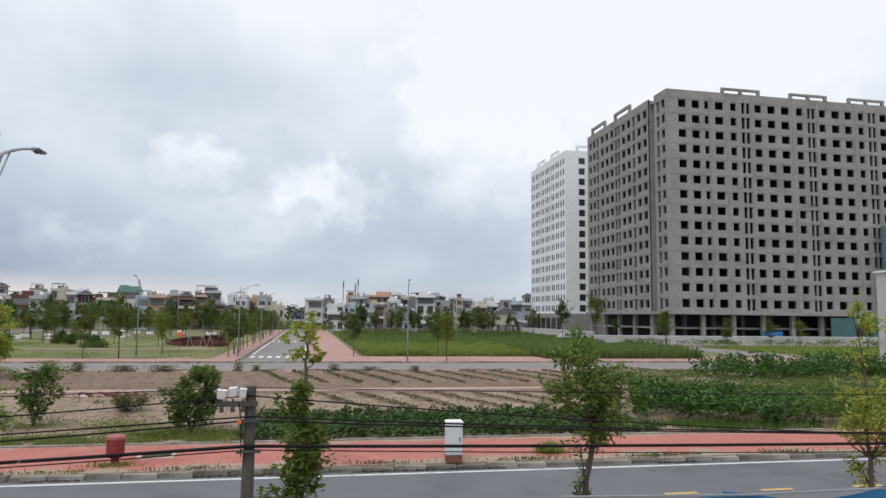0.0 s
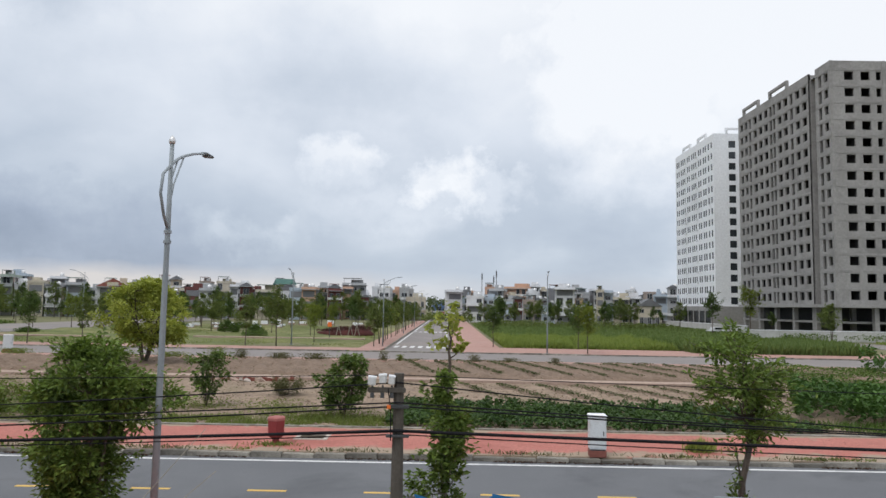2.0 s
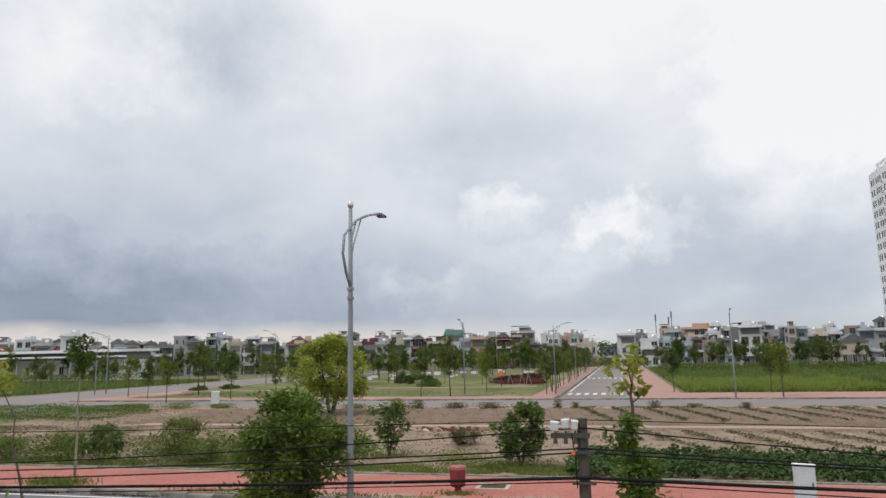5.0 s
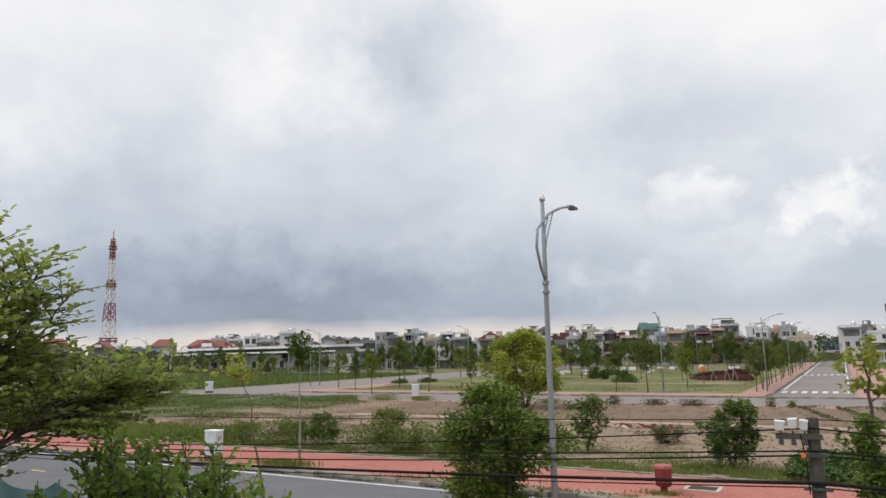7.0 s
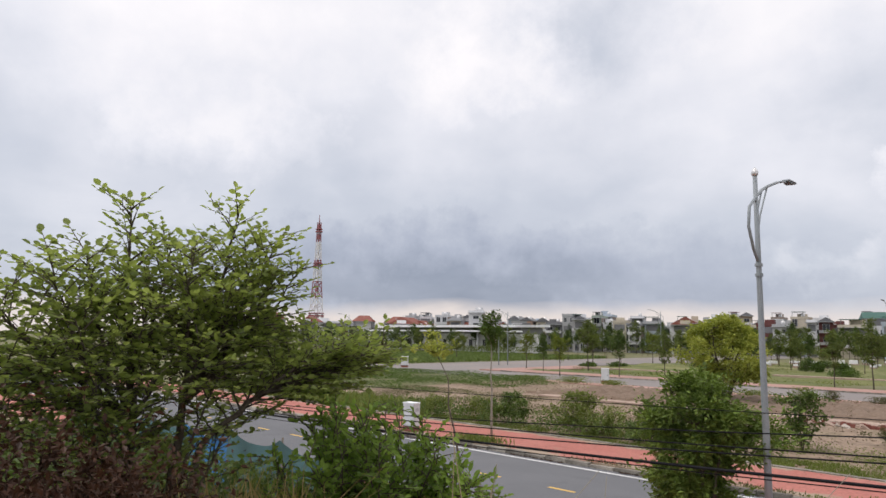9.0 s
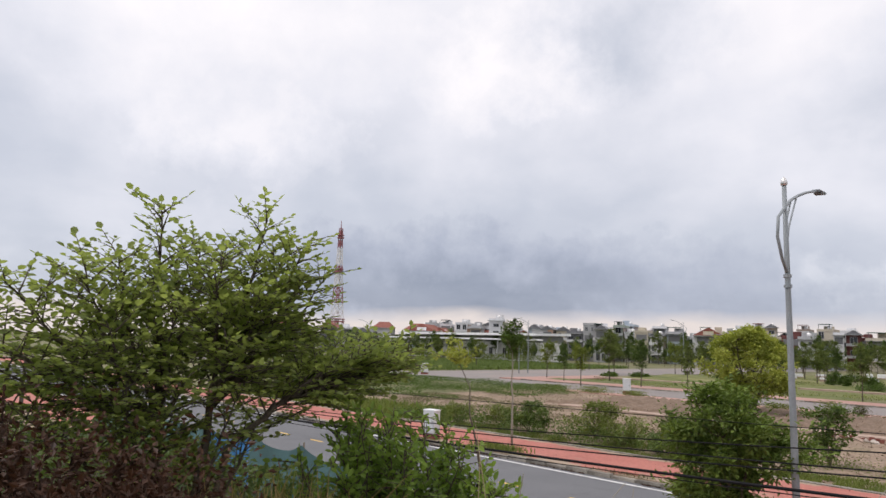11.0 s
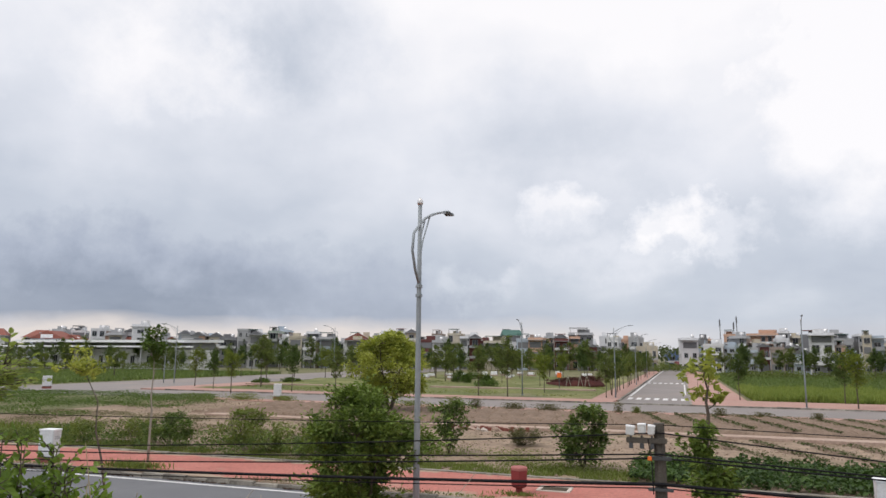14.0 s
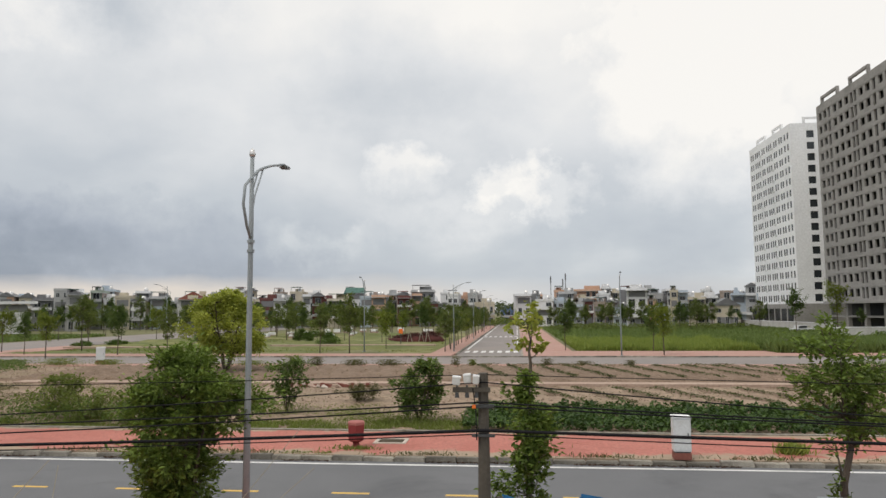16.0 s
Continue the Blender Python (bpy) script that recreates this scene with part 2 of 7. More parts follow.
M_PAVE = paving("dusty_red_paving", (0.39, 0.135, 0.11), (0.46, 0.185, 0.15), (0.33, 0.27, 0.20), 21.85, 26.2)
M_PINK = surface("pale_red_paving", (0.37, 0.205, 0.17), (0.44, 0.285, 0.245), 0.3, 0.85, 0.2, fine_scale=7, stain=(0.38, 0.24, 0.2), stain_scale=0.15, grit=1.2)
M_KERB = surface("kerb_stone", (0.11, 0.10, 0.085), (0.37, 0.345, 0.30), 3.0, 0.9, 0.7, vary=0.45, stain=(0.075, 0.065, 0.05), stain_scale=1.3, grit=1.5)
M_LINE = surface("white_road_paint", (0.62, 0.62, 0.62), (0.74, 0.74, 0.73), 2.0, 0.7, 0.1, stain=(0.4, 0.4, 0.4), stain_scale=1.5)
M_YELLOW = surface("yellow_road_paint", (0.62, 0.40, 0.10), (0.70, 0.47, 0.14), 2.0, 0.7, 0.1)
M_SOIL = surface("dry_soil", (0.205, 0.15, 0.108), (0.345, 0.262, 0.195), 0.3, 0.95, 0.9, fine_scale=4, stain=(0.20, 0.165, 0.10), stain_scale=0.16, grit=1.9)
M_SOIL_DARK = surface("tilled_soil", (0.15, 0.105, 0.075), (0.245, 0.178, 0.132), 0.45, 0.95, 0.8, fine_scale=6, grit=2.0)
M_SAND = surface("pale_earth", (0.35, 0.255, 0.205), (0.43, 0.33, 0.27), 0.4, 0.95, 0.5, fine_scale=6, grit=1.4)
M_GROUND = surface("rough_ground", (0.10, 0.125, 0.05), (0.215, 0.19, 0.105), 0.09, 0.95, 0.5, fine_scale=2.2, stain=(0.24, 0.2, 0.13), stain_scale=0.03, grit=1.6)
M_LAWN = surface("lawn", (0.075, 0.11, 0.03), (0.20, 0.195, 0.072), 0.1, 0.95, 0.5, fine_scale=3, stain=(0.33, 0.295, 0.16), stain_scale=0.05, grit=1.6)
M_CONC = surface("raw_concrete", (0.248, 0.24, 0.232), (0.358, 0.35, 0.34), 0.2, 0.9, 0.3, fine_scale=1.7, stain=(0.20, 0.195, 0.19), stain_scale=0.16, grit=0.8)
M_CONC_DARK = surface("weathered_concrete", (0.06, 0.054, 0.046), (0.115, 0.105, 0.09), 1.5, 0.9, 0.5, fine_scale=20, stain=(0.05, 0.047, 0.04), stain_scale=2.0)
# interior concrete coloured near black, carrying the shade behind the window holes
M_INNER_SHADE = surface("shaded_interior", (0.06, 0.062, 0.066), (0.09, 0.092, 0.095), 0.3, 0.95, 0.1)
M_WHITE = surface("white_render", (0.78, 0.80, 0.82), (0.86, 0.87, 0.89), 0.1, 0.8, 0.1, fine_scale=2, stain=(0.7, 0.71, 0.73), stain_scale=0.07)
M_CABINET = surface("white_painted_steel", (0.60, 0.62, 0.63), (0.68, 0.70, 0.71), 2.0, 0.5, 0.05, stain=(0.5, 0.5, 0.48), stain_scale=2.0)
M_BRICKRED = surface("red_brick_base", (0.19, 0.07, 0.055), (0.26, 0.10, 0.08), 6, 0.9, 0.4)
M_BINRED = surface("red_painted_concrete", (0.21, 0.032, 0.034), (0.28, 0.05, 0.048), 3, 0.6, 0.15, stain=(0.2, 0.04, 0.04), stain_scale=3)
M_BINTOP = surface("faded_red_paint", (0.31, 0.10, 0.09), (0.39, 0.145, 0.13), 4, 0.7, 0.1)
M_STEEL = surface("galvanised_steel", (0.23, 0.265, 0.285), (0.30, 0.33, 0.35), 3, 0.5, 0.05, metal=0.05)
M_DARKSTEEL = surface("dark_steel", (0.06, 0.065, 0.07), (0.1, 0.105, 0.11), 4, 0.5, 0.05, metal=0.2)
M_CABLE = surface("black_cable", (0.012, 0.012, 0.014), (0.022, 0.022, 0.025), 5, 0.9, 0.05, gloss=0.1)
M_BARK = surface("bark", (0.075, 0.06, 0.046), (0.145, 0.12, 0.095), 3, 0.95, 0.8, fine_scale=30)
M_BARK_PALE = surface("pale_bark", (0.24, 0.21, 0.17), (0.34, 0.31, 0.26), 3, 0.95, 0.6, fine_scale=20)
M_BLUE = surface("blue_netting", (0.02, 0.13, 0.34), (0.04, 0.22, 0.47), 1.5, 0.5, 0.3, fine_scale=60)
M_GREENNET = surface("green_netting", (0.05, 0.12, 0.13), (0.09, 0.18, 0.19), 1.0, 0.8, 0.3, fine_scale=60)
M_ROOFRED = surface("red_roof_tile", (0.20, 0.072, 0.055), (0.28, 0.11, 0.085), 0.8, 0.85, 0.3, fine_scale=5)
M_ROOFGREEN = surface("green_sheet_roof", (0.03, 0.10, 0.085), (0.05, 0.14, 0.11), 0.6, 0.6, 0.1)
M_ROOFGREY = surface("grey_sheet_roof", (0.12, 0.125, 0.135), (0.19, 0.195, 0.2), 0.6, 0.6, 0.1)
M_TANK = surface("steel_tank", (0.6, 0.6, 0.6), (0.75, 0.75, 0.75), 2, 0.3, 0.0, metal=0.6)
M_PANE = glass("dark_window_glass", (0.025, 0.03, 0.035))
# red paled towards pink, with the haze of distance put into the colour
M_MAST_RED = surface("hazed_red_paint", (0.27, 0.10, 0.11), (0.34, 0.14, 0.15), 1, 0.6, 0.0)
M_MAST_WHITE = surface("white_mast_paint", (0.66, 0.66, 0.68), (0.75, 0.75, 0.76), 1, 0.6, 0.0)
M_STALK = surface("dry_stalk", (0.30, 0.24, 0.15), (0.42, 0.35, 0.22), 8, 0.9, 0.1)
M_TWIG = surface("dead_brown_twig", (0.035, 0.02, 0.014), (0.07, 0.04, 0.027), 8, 0.9, 0.1)
M_ORANGE = surface("orange_plastic", (0.75, 0.16, 0.03), (0.85, 0.22, 0.05), 6, 0.5, 0.0)
M_FLOWER = surface("dark_red_bed", (0.055, 0.02, 0.02), (0.12, 0.04, 0.036), 0.6, 0.95, 0.8, fine_scale=4)
M_PIT = surface("pale_cast_stone", (0.46, 0.40, 0.35), (0.56, 0.50, 0.45), 3, 0.9, 0.3)
M_FLOWER_EARTH = surface("dark_humus", (0.045, 0.035, 0.024), (0.09, 0.07, 0.045), 1.2, 0.95, 0.8, fine_scale=12)
L_MID = foliage("mid_green_leaves", (0.022, 0.05, 0.01), (0.125, 0.20, 0.035), 0.22)
L_DENSE = foliage("dense_dark_leaves", (0.012, 0.03, 0.007), (0.22, 0.315, 0.065), 0.24)
L_SHRUB = foliage("shrub_leaves", (0.025, 0.055, 0.014), (0.17, 0.24, 0.06), 0.26)
L_SEED = foliage("seedling_leaves", (0.045, 0.06, 0.022), (0.12, 0.14, 0.055), 0.2)
L_SCRUB = foliage("scrub_leaves", (0.055, 0.055, 0.025), (0.17, 0.165, 0.075), 0.25)
L_PARK = foliage("park_leaves", (0.04, 0.065, 0.02), (0.185, 0.23, 0.06), 0.28)
L_PARKY = foliage("yellowish_park_leaves", (0.08, 0.12, 0.02), (0.22, 0.26, 0.045))
L_DARK = foliage("dark_green_leaves", (0.032, 0.065, 0.022), (0.125, 0.18, 0.05))
L_YELLOW = foliage("yellow_green_leaves", (0.085, 0.135, 0.022), (0.48, 0.51, 0.115), 0.36)
L_NEAR = foliage("round_green_leaves", (0.105, 0.155, 0.045), (0.345, 0.41, 0.135), 0.56)
L_BUSH = foliage("bush_leaves", (0.045, 0.095, 0.022), (0.27, 0.40, 0.08), 0.42)
L_CASSAVA = foliage("cassava_leaves", (0.018, 0.05, 0.012), (0.095, 0.185, 0.035), 0.15)
L_VEG = foliage("vegetable_leaves", (0.016, 0.04, 0.012), (0.08, 0.14, 0.032), 0.18)
L_GRASS = foliage("tall_grass_blades", (0.12, 0.185, 0.038), (0.31, 0.36, 0.095))
L_REED = foliage("dark_reed_blades", (0.085, 0.135, 0.04), (0.185, 0.245, 0.08))
L_WEED = foliage("weed_blades", (0.075, 0.115, 0.026), (0.23, 0.27, 0.075))
L_DRY = foliage("dry_brown_leaves", (0.022, 0.010, 0.006), (0.085, 0.037, 0.02), 0.12)
L_REDBED = foliage("dark_red_leaves", (0.035, 0.013, 0.012), (0.105, 0.036, 0.03), 0.15)
L_STRAW = foliage("straw_blades", (0.22, 0.15, 0.06), (0.40, 0.30, 0.13), 0.3)
L_FAR = foliage("far_tree_leaves", (0.045, 0.065, 0.03), (0.10, 0.13, 0.055))


# ---- mesh helpers ----
def fast_mesh(name, verts, faces, mat, smooth=False):
    me = bpy.data.meshes.new(name)
    verts = np.asarray(verts, dtype=np.float32)
    faces = np.asarray(faces, dtype=np.int32)
    n, k = faces.shape
    me.vertices.add(len(verts))
    me.vertices.foreach_set("co", verts.ravel())
    me.loops.add(n * k)
    me.loops.foreach_set("vertex_index", faces.ravel())
    me.polygons.add(n)
    me.polygons.foreach_set("loop_start", np.arange(0, n * k, k, dtype=np.int32))
    me.polygons.foreach_set("loop_total", np.full(n, k, dtype=np.int32))
    me.polygons.foreach_set("use_smooth", np.full(n, smooth))
    me.update(calc_edges=True)
    me.materials.append(mat)
    return me


def to_mesh(name, bm, mat, smooth=False):
    me = bpy.data.meshes.new(name)
    for f in bm.faces:
        f.smooth = smooth
    bm.to_mesh(me)
    bm.free()
    if mat:
        me.materials.append(mat)
    return me


def put_mesh(name, me, parent=None, at=None, label=""):
    ob = new(name, me)
    if parent is not None:
        ob.parent = parent
    if at is not None:
        ob.matrix_basis = at
    if label:
        ob["label"] = label
    return ob


def part(name, bm, mat, parent=None, label="", smooth=False, at=None):
    return put_mesh(name, to_mesh(name, bm, mat, smooth), parent, at, label)


def thing(name, at, label, category, group="", kind=""):
    ob = new(name)
    ob.empty_display_size = 0.2
    ob.matrix_basis = at
    return tagged(ob, label, category, group, kind)


def box(bm, x0, x1, y0, y1, z0, z1, bevel=0.0):
    r = bmesh.ops.create_cube(bm, size=1, matrix=Matrix.Translation(((x0 + x1) / 2, (y0 + y1) / 2, (z0 + z1) / 2)) @ Matrix.Diagonal((x1 - x0, y1 - y0, z1 - z0, 1)))
    if bevel:
        es = list({e for v in r["verts"] for e in v.link_edges})
        bmesh.ops.bevel(bm, geom=es, offset=bevel, segments=2, affect="EDGES")
    return bm


def boxed(*a, bevel=0.0):
    return box(bmesh.new(), *a, bevel=bevel)


def tube(bm, pts, radii, sides=7):
    """A tapered tube along points."""
    pts = [Vector(p) for p in pts]
    if not hasattr(radii, "__len__"):
        radii = [radii] * len(pts)
    rings = []
    for i, p in enumerate(pts):
        d = (pts[min(i + 1, len(pts) - 1)] - pts[max(i - 1, 0)]).normalized()
        a = d.cross(Vector((0.31, 0.95, 0.1))).normalized()
        b = d.cross(a)
        rings.append([bm.verts.new(p + (a * math.cos(t) + b * math.sin(t)) * radii[i]) for t in (2 * math.pi * j / sides for j in range(sides))])
    for r0, r1 in zip(rings, rings[1:]):
        for j in range(sides):
            bm.faces.new((r0[j], r0[(j + 1) % sides], r1[(j + 1) % sides], r1[j]))
    bm.faces.new(rings[0][::-1])
    bm.faces.new(rings[-1])
    return bm


def tubed(pts, radii, sides=7):
    return tube(bmesh.new(), pts, radii, sides)


def leaf_arrays(centers, size, rng, aspect=0.55, up=0.35, dirs=None):
    """Folded leaf quads: base, side, tip, side. up: how far leaves face the sky."""
    c = np.asarray(centers, dtype=float)
    n = len(c)
    d = rng.normal(size=(n, 3)) if dirs is None else np.asarray(dirs, float) + rng.normal(size=(n, 3)) * 0.35
    d[:, 2] *= 0.6
    d /= np.linalg.norm(d, axis=1)[:, None] + 1e-9
    nrm = rng.normal(size=(n, 3)) * (1 - up) + np.array([0, 0, 1.0]) * up * 2
    s = np.cross(d, nrm)
    s /= np.linalg.norm(s, axis=1)[:, None] + 1e-9
    k = np.cross(s, d)
    L = size * rng.uniform(0.65, 1.3, size=(n, 1))
    v = np.stack([c - d * L * 0.5, c + s * L * aspect * 0.5 + k * L * 0.12, c + d * L * 0.5, c - s * L * aspect * 0.5 + k * L * 0.12], 1).reshape(-1, 3)
    i = np.arange(n)[:, None] * 4
    f = np.concatenate([i + [[0, 1, 2]], i + [[0, 2, 3]]], 0)
    return v, f


def leaf_mesh(name, centers, size, mat, rng, aspect=0.55, up=0.35, dirs=None):
    v, f = leaf_arrays(centers, size, rng, aspect, up, dirs)
    return fast_mesh(name, v, f, mat)


def blades(name, xy, heights, width, mat, rng, lean=0.35, base=0.0):
    """Upright grass blades: one bent pair of triangles each."""
    xy = np.asarray(xy, float)
    n = len(xy)
    a = rng.uniform(0, 2 * math.pi, n)
    h = np.asarray(heights, float)
    s = np.stack([np.cos(a), np.sin(a), np.zeros(n)], 1) * (width * 0.5)
    b = np.concatenate([xy, np.full((n, 1), base) if np.isscalar(base) else np.asarray(base)[:, None]], 1)
    t = rng.normal(size=(n, 3)) * lean
    t[:, 2] = 1
    mid = b + t * (h[:, None] * 0.55)
    tip = b + t * h[:, None] + rng.normal(size=(n, 3)) * (h[:, None] * 0.12)
    v = np.stack([b - s * 0.6, b + s * 0.6, mid + s, mid - s, tip], 1).reshape(-1, 3)
    i = np.arange(n)[:, None] * 5
    f = np.concatenate([i + [[0, 1, 2]], i + [[0, 2, 3]], i + [[3, 2, 4]]], 0)
    return fast_mesh(name, v, f, mat)


def scatter(rng, n, x0, x1, y0, y1):
    return np.stack([rng.uniform(x0, x1, n), rng.uniform(y0, y1, n)], 1)


def patchy(rng, xy, scale, cut):
    """Keeps points where a smooth noise is above the cut: uneven patches with gaps."""
    keep = [noise.noise(Vector((p[0] * scale, p[1] * scale, 3.7))) > cut for p in xy]
    return xy[np.array(keep)]


# ---- ground, roads, pavements ----
def sheet(name, x0, x1, y0, y1, z, mat, label, category, nx=2, ny=2, rough=0.0, freq=0.3, depth=0.0):
    """A ground sheet, gently uneven where rough is set."""
    xs, ys = np.linspace(x0, x1, nx), np.linspace(y0, y1, ny)
    gx, gy = np.meshgrid(xs, ys)
    gz = np.full_like(gx, z)
    if rough:
        for i in range(ny):
            for j in range(nx):
                edge = min(i, ny - 1 - i, j, nx - 1 - j) > 0
                gz[i, j] += edge * rough * (noise.noise(Vector((gx[i, j] * freq, gy[i, j] * freq, 0))) + 0.5 * noise.noise(Vector((gx[i, j] * freq * 3.1, gy[i, j] * freq * 3.1, 9))))
    v = np.stack([gx.ravel(), gy.ravel(), gz.ravel()], 1)
    idx = np.arange(nx * ny).reshape(ny, nx)
    f = np.stack([idx[:-1, :-1].ravel(), idx[:-1, 1:].ravel(), idx[1:, 1:].ravel(), idx[1:, :-1].ravel()], 1)
    ob = put_mesh(name, fast_mesh(name, v, f, mat, bool(rough)))
    return tagged(ob, label, category, kind="structure")


def slab(name, x0, x1, y0, y1, z0, z1, mat, label, category):
    return tagged(part(name, boxed(x0, x1, y0, y1, z0, z1), mat), label, category, kind="structure")


sheet("ground", -2500, 2500, -400, 4000, -0.06, M_GROUND, "flat rough ground with patchy grass to the horizon", "ground", 2, 2)
slab("road", -160, 120, 14.0, 21.6, -0.3, 0.0, M_ASPHALT, "dark grey asphalt road with painted lines", "road")
slab("pavement", -160, 120, 21.85, 26.2, -0.3, 0.15, M_PAVE, "red block-paved pavement beside the road", "pavement")
slab("pavement_edge", -160, 120, 26.2, 26.45, -0.3, 0.19, M_KERB, "pale concrete edging along the red pavement", "kerb")
slab("near_pavement", -160, 120, 9.8, 13.75, -0.3, 0.15, M_RED, "red block-paved pavement on the near side of the road", "pavement")
slab("yard_ground", -60, 60, -30, 9.8, -0.3, 0.12, M_SOIL, "bare earth yard between the house and the road", "ground")
sheet("field", -48, 62, 26.45, 58.4, 0.06, M_SOIL, "dry brown tilled field with tracks", "field", 240, 100, 0.13, 0.55)
plot_nx, plot_ny = 440, 40
gx, gy = np.meshgrid(np.linspace(-38, 32, plot_nx), np.linspace(45.4, 58.2, plot_ny))
gz = np.empty_like(gx)
for i in range(plot_ny):
    for j in range(plot_nx):
        p = Vector((gx[i, j], gy[i, j], 0))
        inset = min((gx[i, j] + 38) / 2.5, (32 - gx[i, j]) / 2.5, (gy[i, j] - 45.4) / 0.9, (58.2 - gy[i, j]) / 0.9) + 0.35 * noise.noise(p * 0.8)
        gz[i, j] = 0.32 * min(max(inset, -0.4), 1.0) - 0.06 + 0.10 * noise.noise(p * 1.3) + 0.05 * noise.noise(p * 4.1) + (0.075 + 0.05 * noise.noise(p * 0.3)) * math.sin((p.x + 0.22 * p.y) * 4.9 + 1.5 * noise.noise(p * 0.25))
idx = np.arange(plot_nx * plot_ny).reshape(plot_ny, plot_nx)
tagged(put_mesh("tilled_plot", fast_mesh("tilled_plot", np.stack([gx.ravel(), gy.ravel(), gz.ravel()], 1), np.stack([idx[:-1, :-1].ravel(), idx[:-1, 1:].ravel(), idx[1:, 1:].ravel(), idx[1:, :-1].ravel()], 1), M_SOIL_DARK, True)), "raised plot of dark brown tilled soil", "field", kind="structure")
slab("road_second", -160, 160, 61.0, 71.5, -0.3, 0.0, M_ASPHALT_FAR, "pale grey asphalt cross road", "road")
slab("verge", -48, 62, 58.4, 60.8, -0.3, 0.12, M_PINK, "pale red paved strip along the cross road", "pavement")
slab("far_pavement", 0.6, 62, 71.7, 80.5, -0.3, 0.14, M_PINK, "red paved corner pavement beyond the cross road", "pavement")
slab("far_pavement_park", -62, -7.0, 71.7, 76.0, -0.3, 0.14, M_PINK, "pale red pavement along the park lawn", "pavement")
slab("road_far", -6.6, 0.35, 71.5, 330, -0.3, 0.004, M_ASPHALT_FAR, "straight grey side road running off between pavements", "road")
slab("side_pavement_park", -9.6, -6.85, 76.0, 240, -0.3, 0.14, M_PINK, "red pavement with young trees beside the side road", "pavement")
slab("side_pavement_field", 0.6, 6.2, 80.5, 240, -0.3, 0.14, M_PINK, "red pavement between side road and tall grass", "pavement")
sheet("lawn", -62, -9.7, 76.1, 150, 0.10, M_LAWN, "mown park lawn with worn yellow patches", "lawn", 60, 60, 0.5, 0.09)
slab("road_left", -86, -66, 71.5, 240, -0.3, 0.004, M_ASPHALT_FAR, "pale asphalt road curving round the park", "road")
slab("corner_pavement", -66, -60, 71.7, 96, -0.3, 0.13, M_PINK, "pale red rounded corner pavement", "pavement")


def kerb(name, x0, x1, y0, y1, z1, step, label, along="x"):
    """A kerb of separate stones with open joints."""
    k = thing(name, pose(0, 0, 0), label, "kerb", kind="structure")
    rng = random.Random(5)
    me = to_mesh("kerb_stone", boxed(-step / 2 + 0.012, step / 2 - 0.012, -(y1 - y0) / 2, (y1 - y0) / 2, -0.3, z1, bevel=0.02), M_KERB)
    n = int((x1 - x0) / step)
    for i in range(n):
        c = x0 + (i + 0.5) * step
        w = (y0 + y1) / 2
        m = pose(c, w + rng.uniform(-0.025, 0.025), rng.uniform(-0.05, 0.02), rng.uniform(-3, 3), rng.uniform(-1.2, 1.2), rng.uniform(-1.5, 1.5)) if along == "x" else pose(w, c, 0, 0, 0, 90)
        put_mesh("kerb_stone", me, k, m)
    return k


kerb("kerb", -70, 50, 21.6, 21.85, 0.15, 1.0, "weathered concrete kerb stones with dirt in the joints")
kerb("near_kerb", -40, 30, 13.75, 14.0, 0.15, 1.0, "weathered kerb stones on the near side of the road")
kerb("far_kerb", -62, 62, 71.5, 71.7, 0.14, 2.0, "pale kerb stones beyond the cross road")
kerb("verge_kerb", -48, 62, 60.8, 61.0, 0.12, 2.0, "pale kerb stones before the cross road")
kerb("side_kerb_park", 76, 240, -6.85, -6.6, 0.14, 4.0, "pale kerb stones along the side road", "y")
kerb("side_kerb_field", 72, 240, 0.35, 0.6, 0.14, 4.0, "pale kerb stones along the side road by the grass", "y")

# painted lines
markings = thing("road_marking", pose(0, 0, 0), "white edge lines and yellow dashes painted on asphalt", "road marking", kind="structure")
part("edge_line", boxed(-160, 120, 21.1, 21.25, 0.0, 0.006), M_LINE, markings, "white edge line")
part("edge_line", boxed(-160, 120, 14.35, 14.5, 0.0, 0.006), M_LINE, markings, "white edge line")
dash = to_mesh("dash", boxed(-0.5, 0.5, -0.07, 0.07, 0.0, 0.006), M_YELLOW)
for i in range(-30, 14):
    put_mesh("dash", dash, markings, pose(10.55 + 3.0 * i, 17.75, 0), "yellow dash")
crossing = thing("crosswalk", pose(0, 0, 0), "worn white crosswalk blocks painted across the side road", "road marking", kind="structure")
block = to_mesh("block", boxed(-0.26, 0.26, -1.7, 1.7, 0.004, 0.012), M_LINE)
for y in (81.5, 130.0):
    for i in range(7):
        put_mesh("block", block, crossing, pose(-5.9 + i * 0.95, y, 0))
for y0, y1 in ((86, 126), (134, 180), (184, 238)):
    part("edge_line", boxed(-6.35, -6.08, y0, y1, 0.004, 0.012), M_LINE, crossing)
    part("edge_line", boxed(-0.05, 0.13, y0 + 6, y1, 0.004, 0.012), M_LINE, crossing)


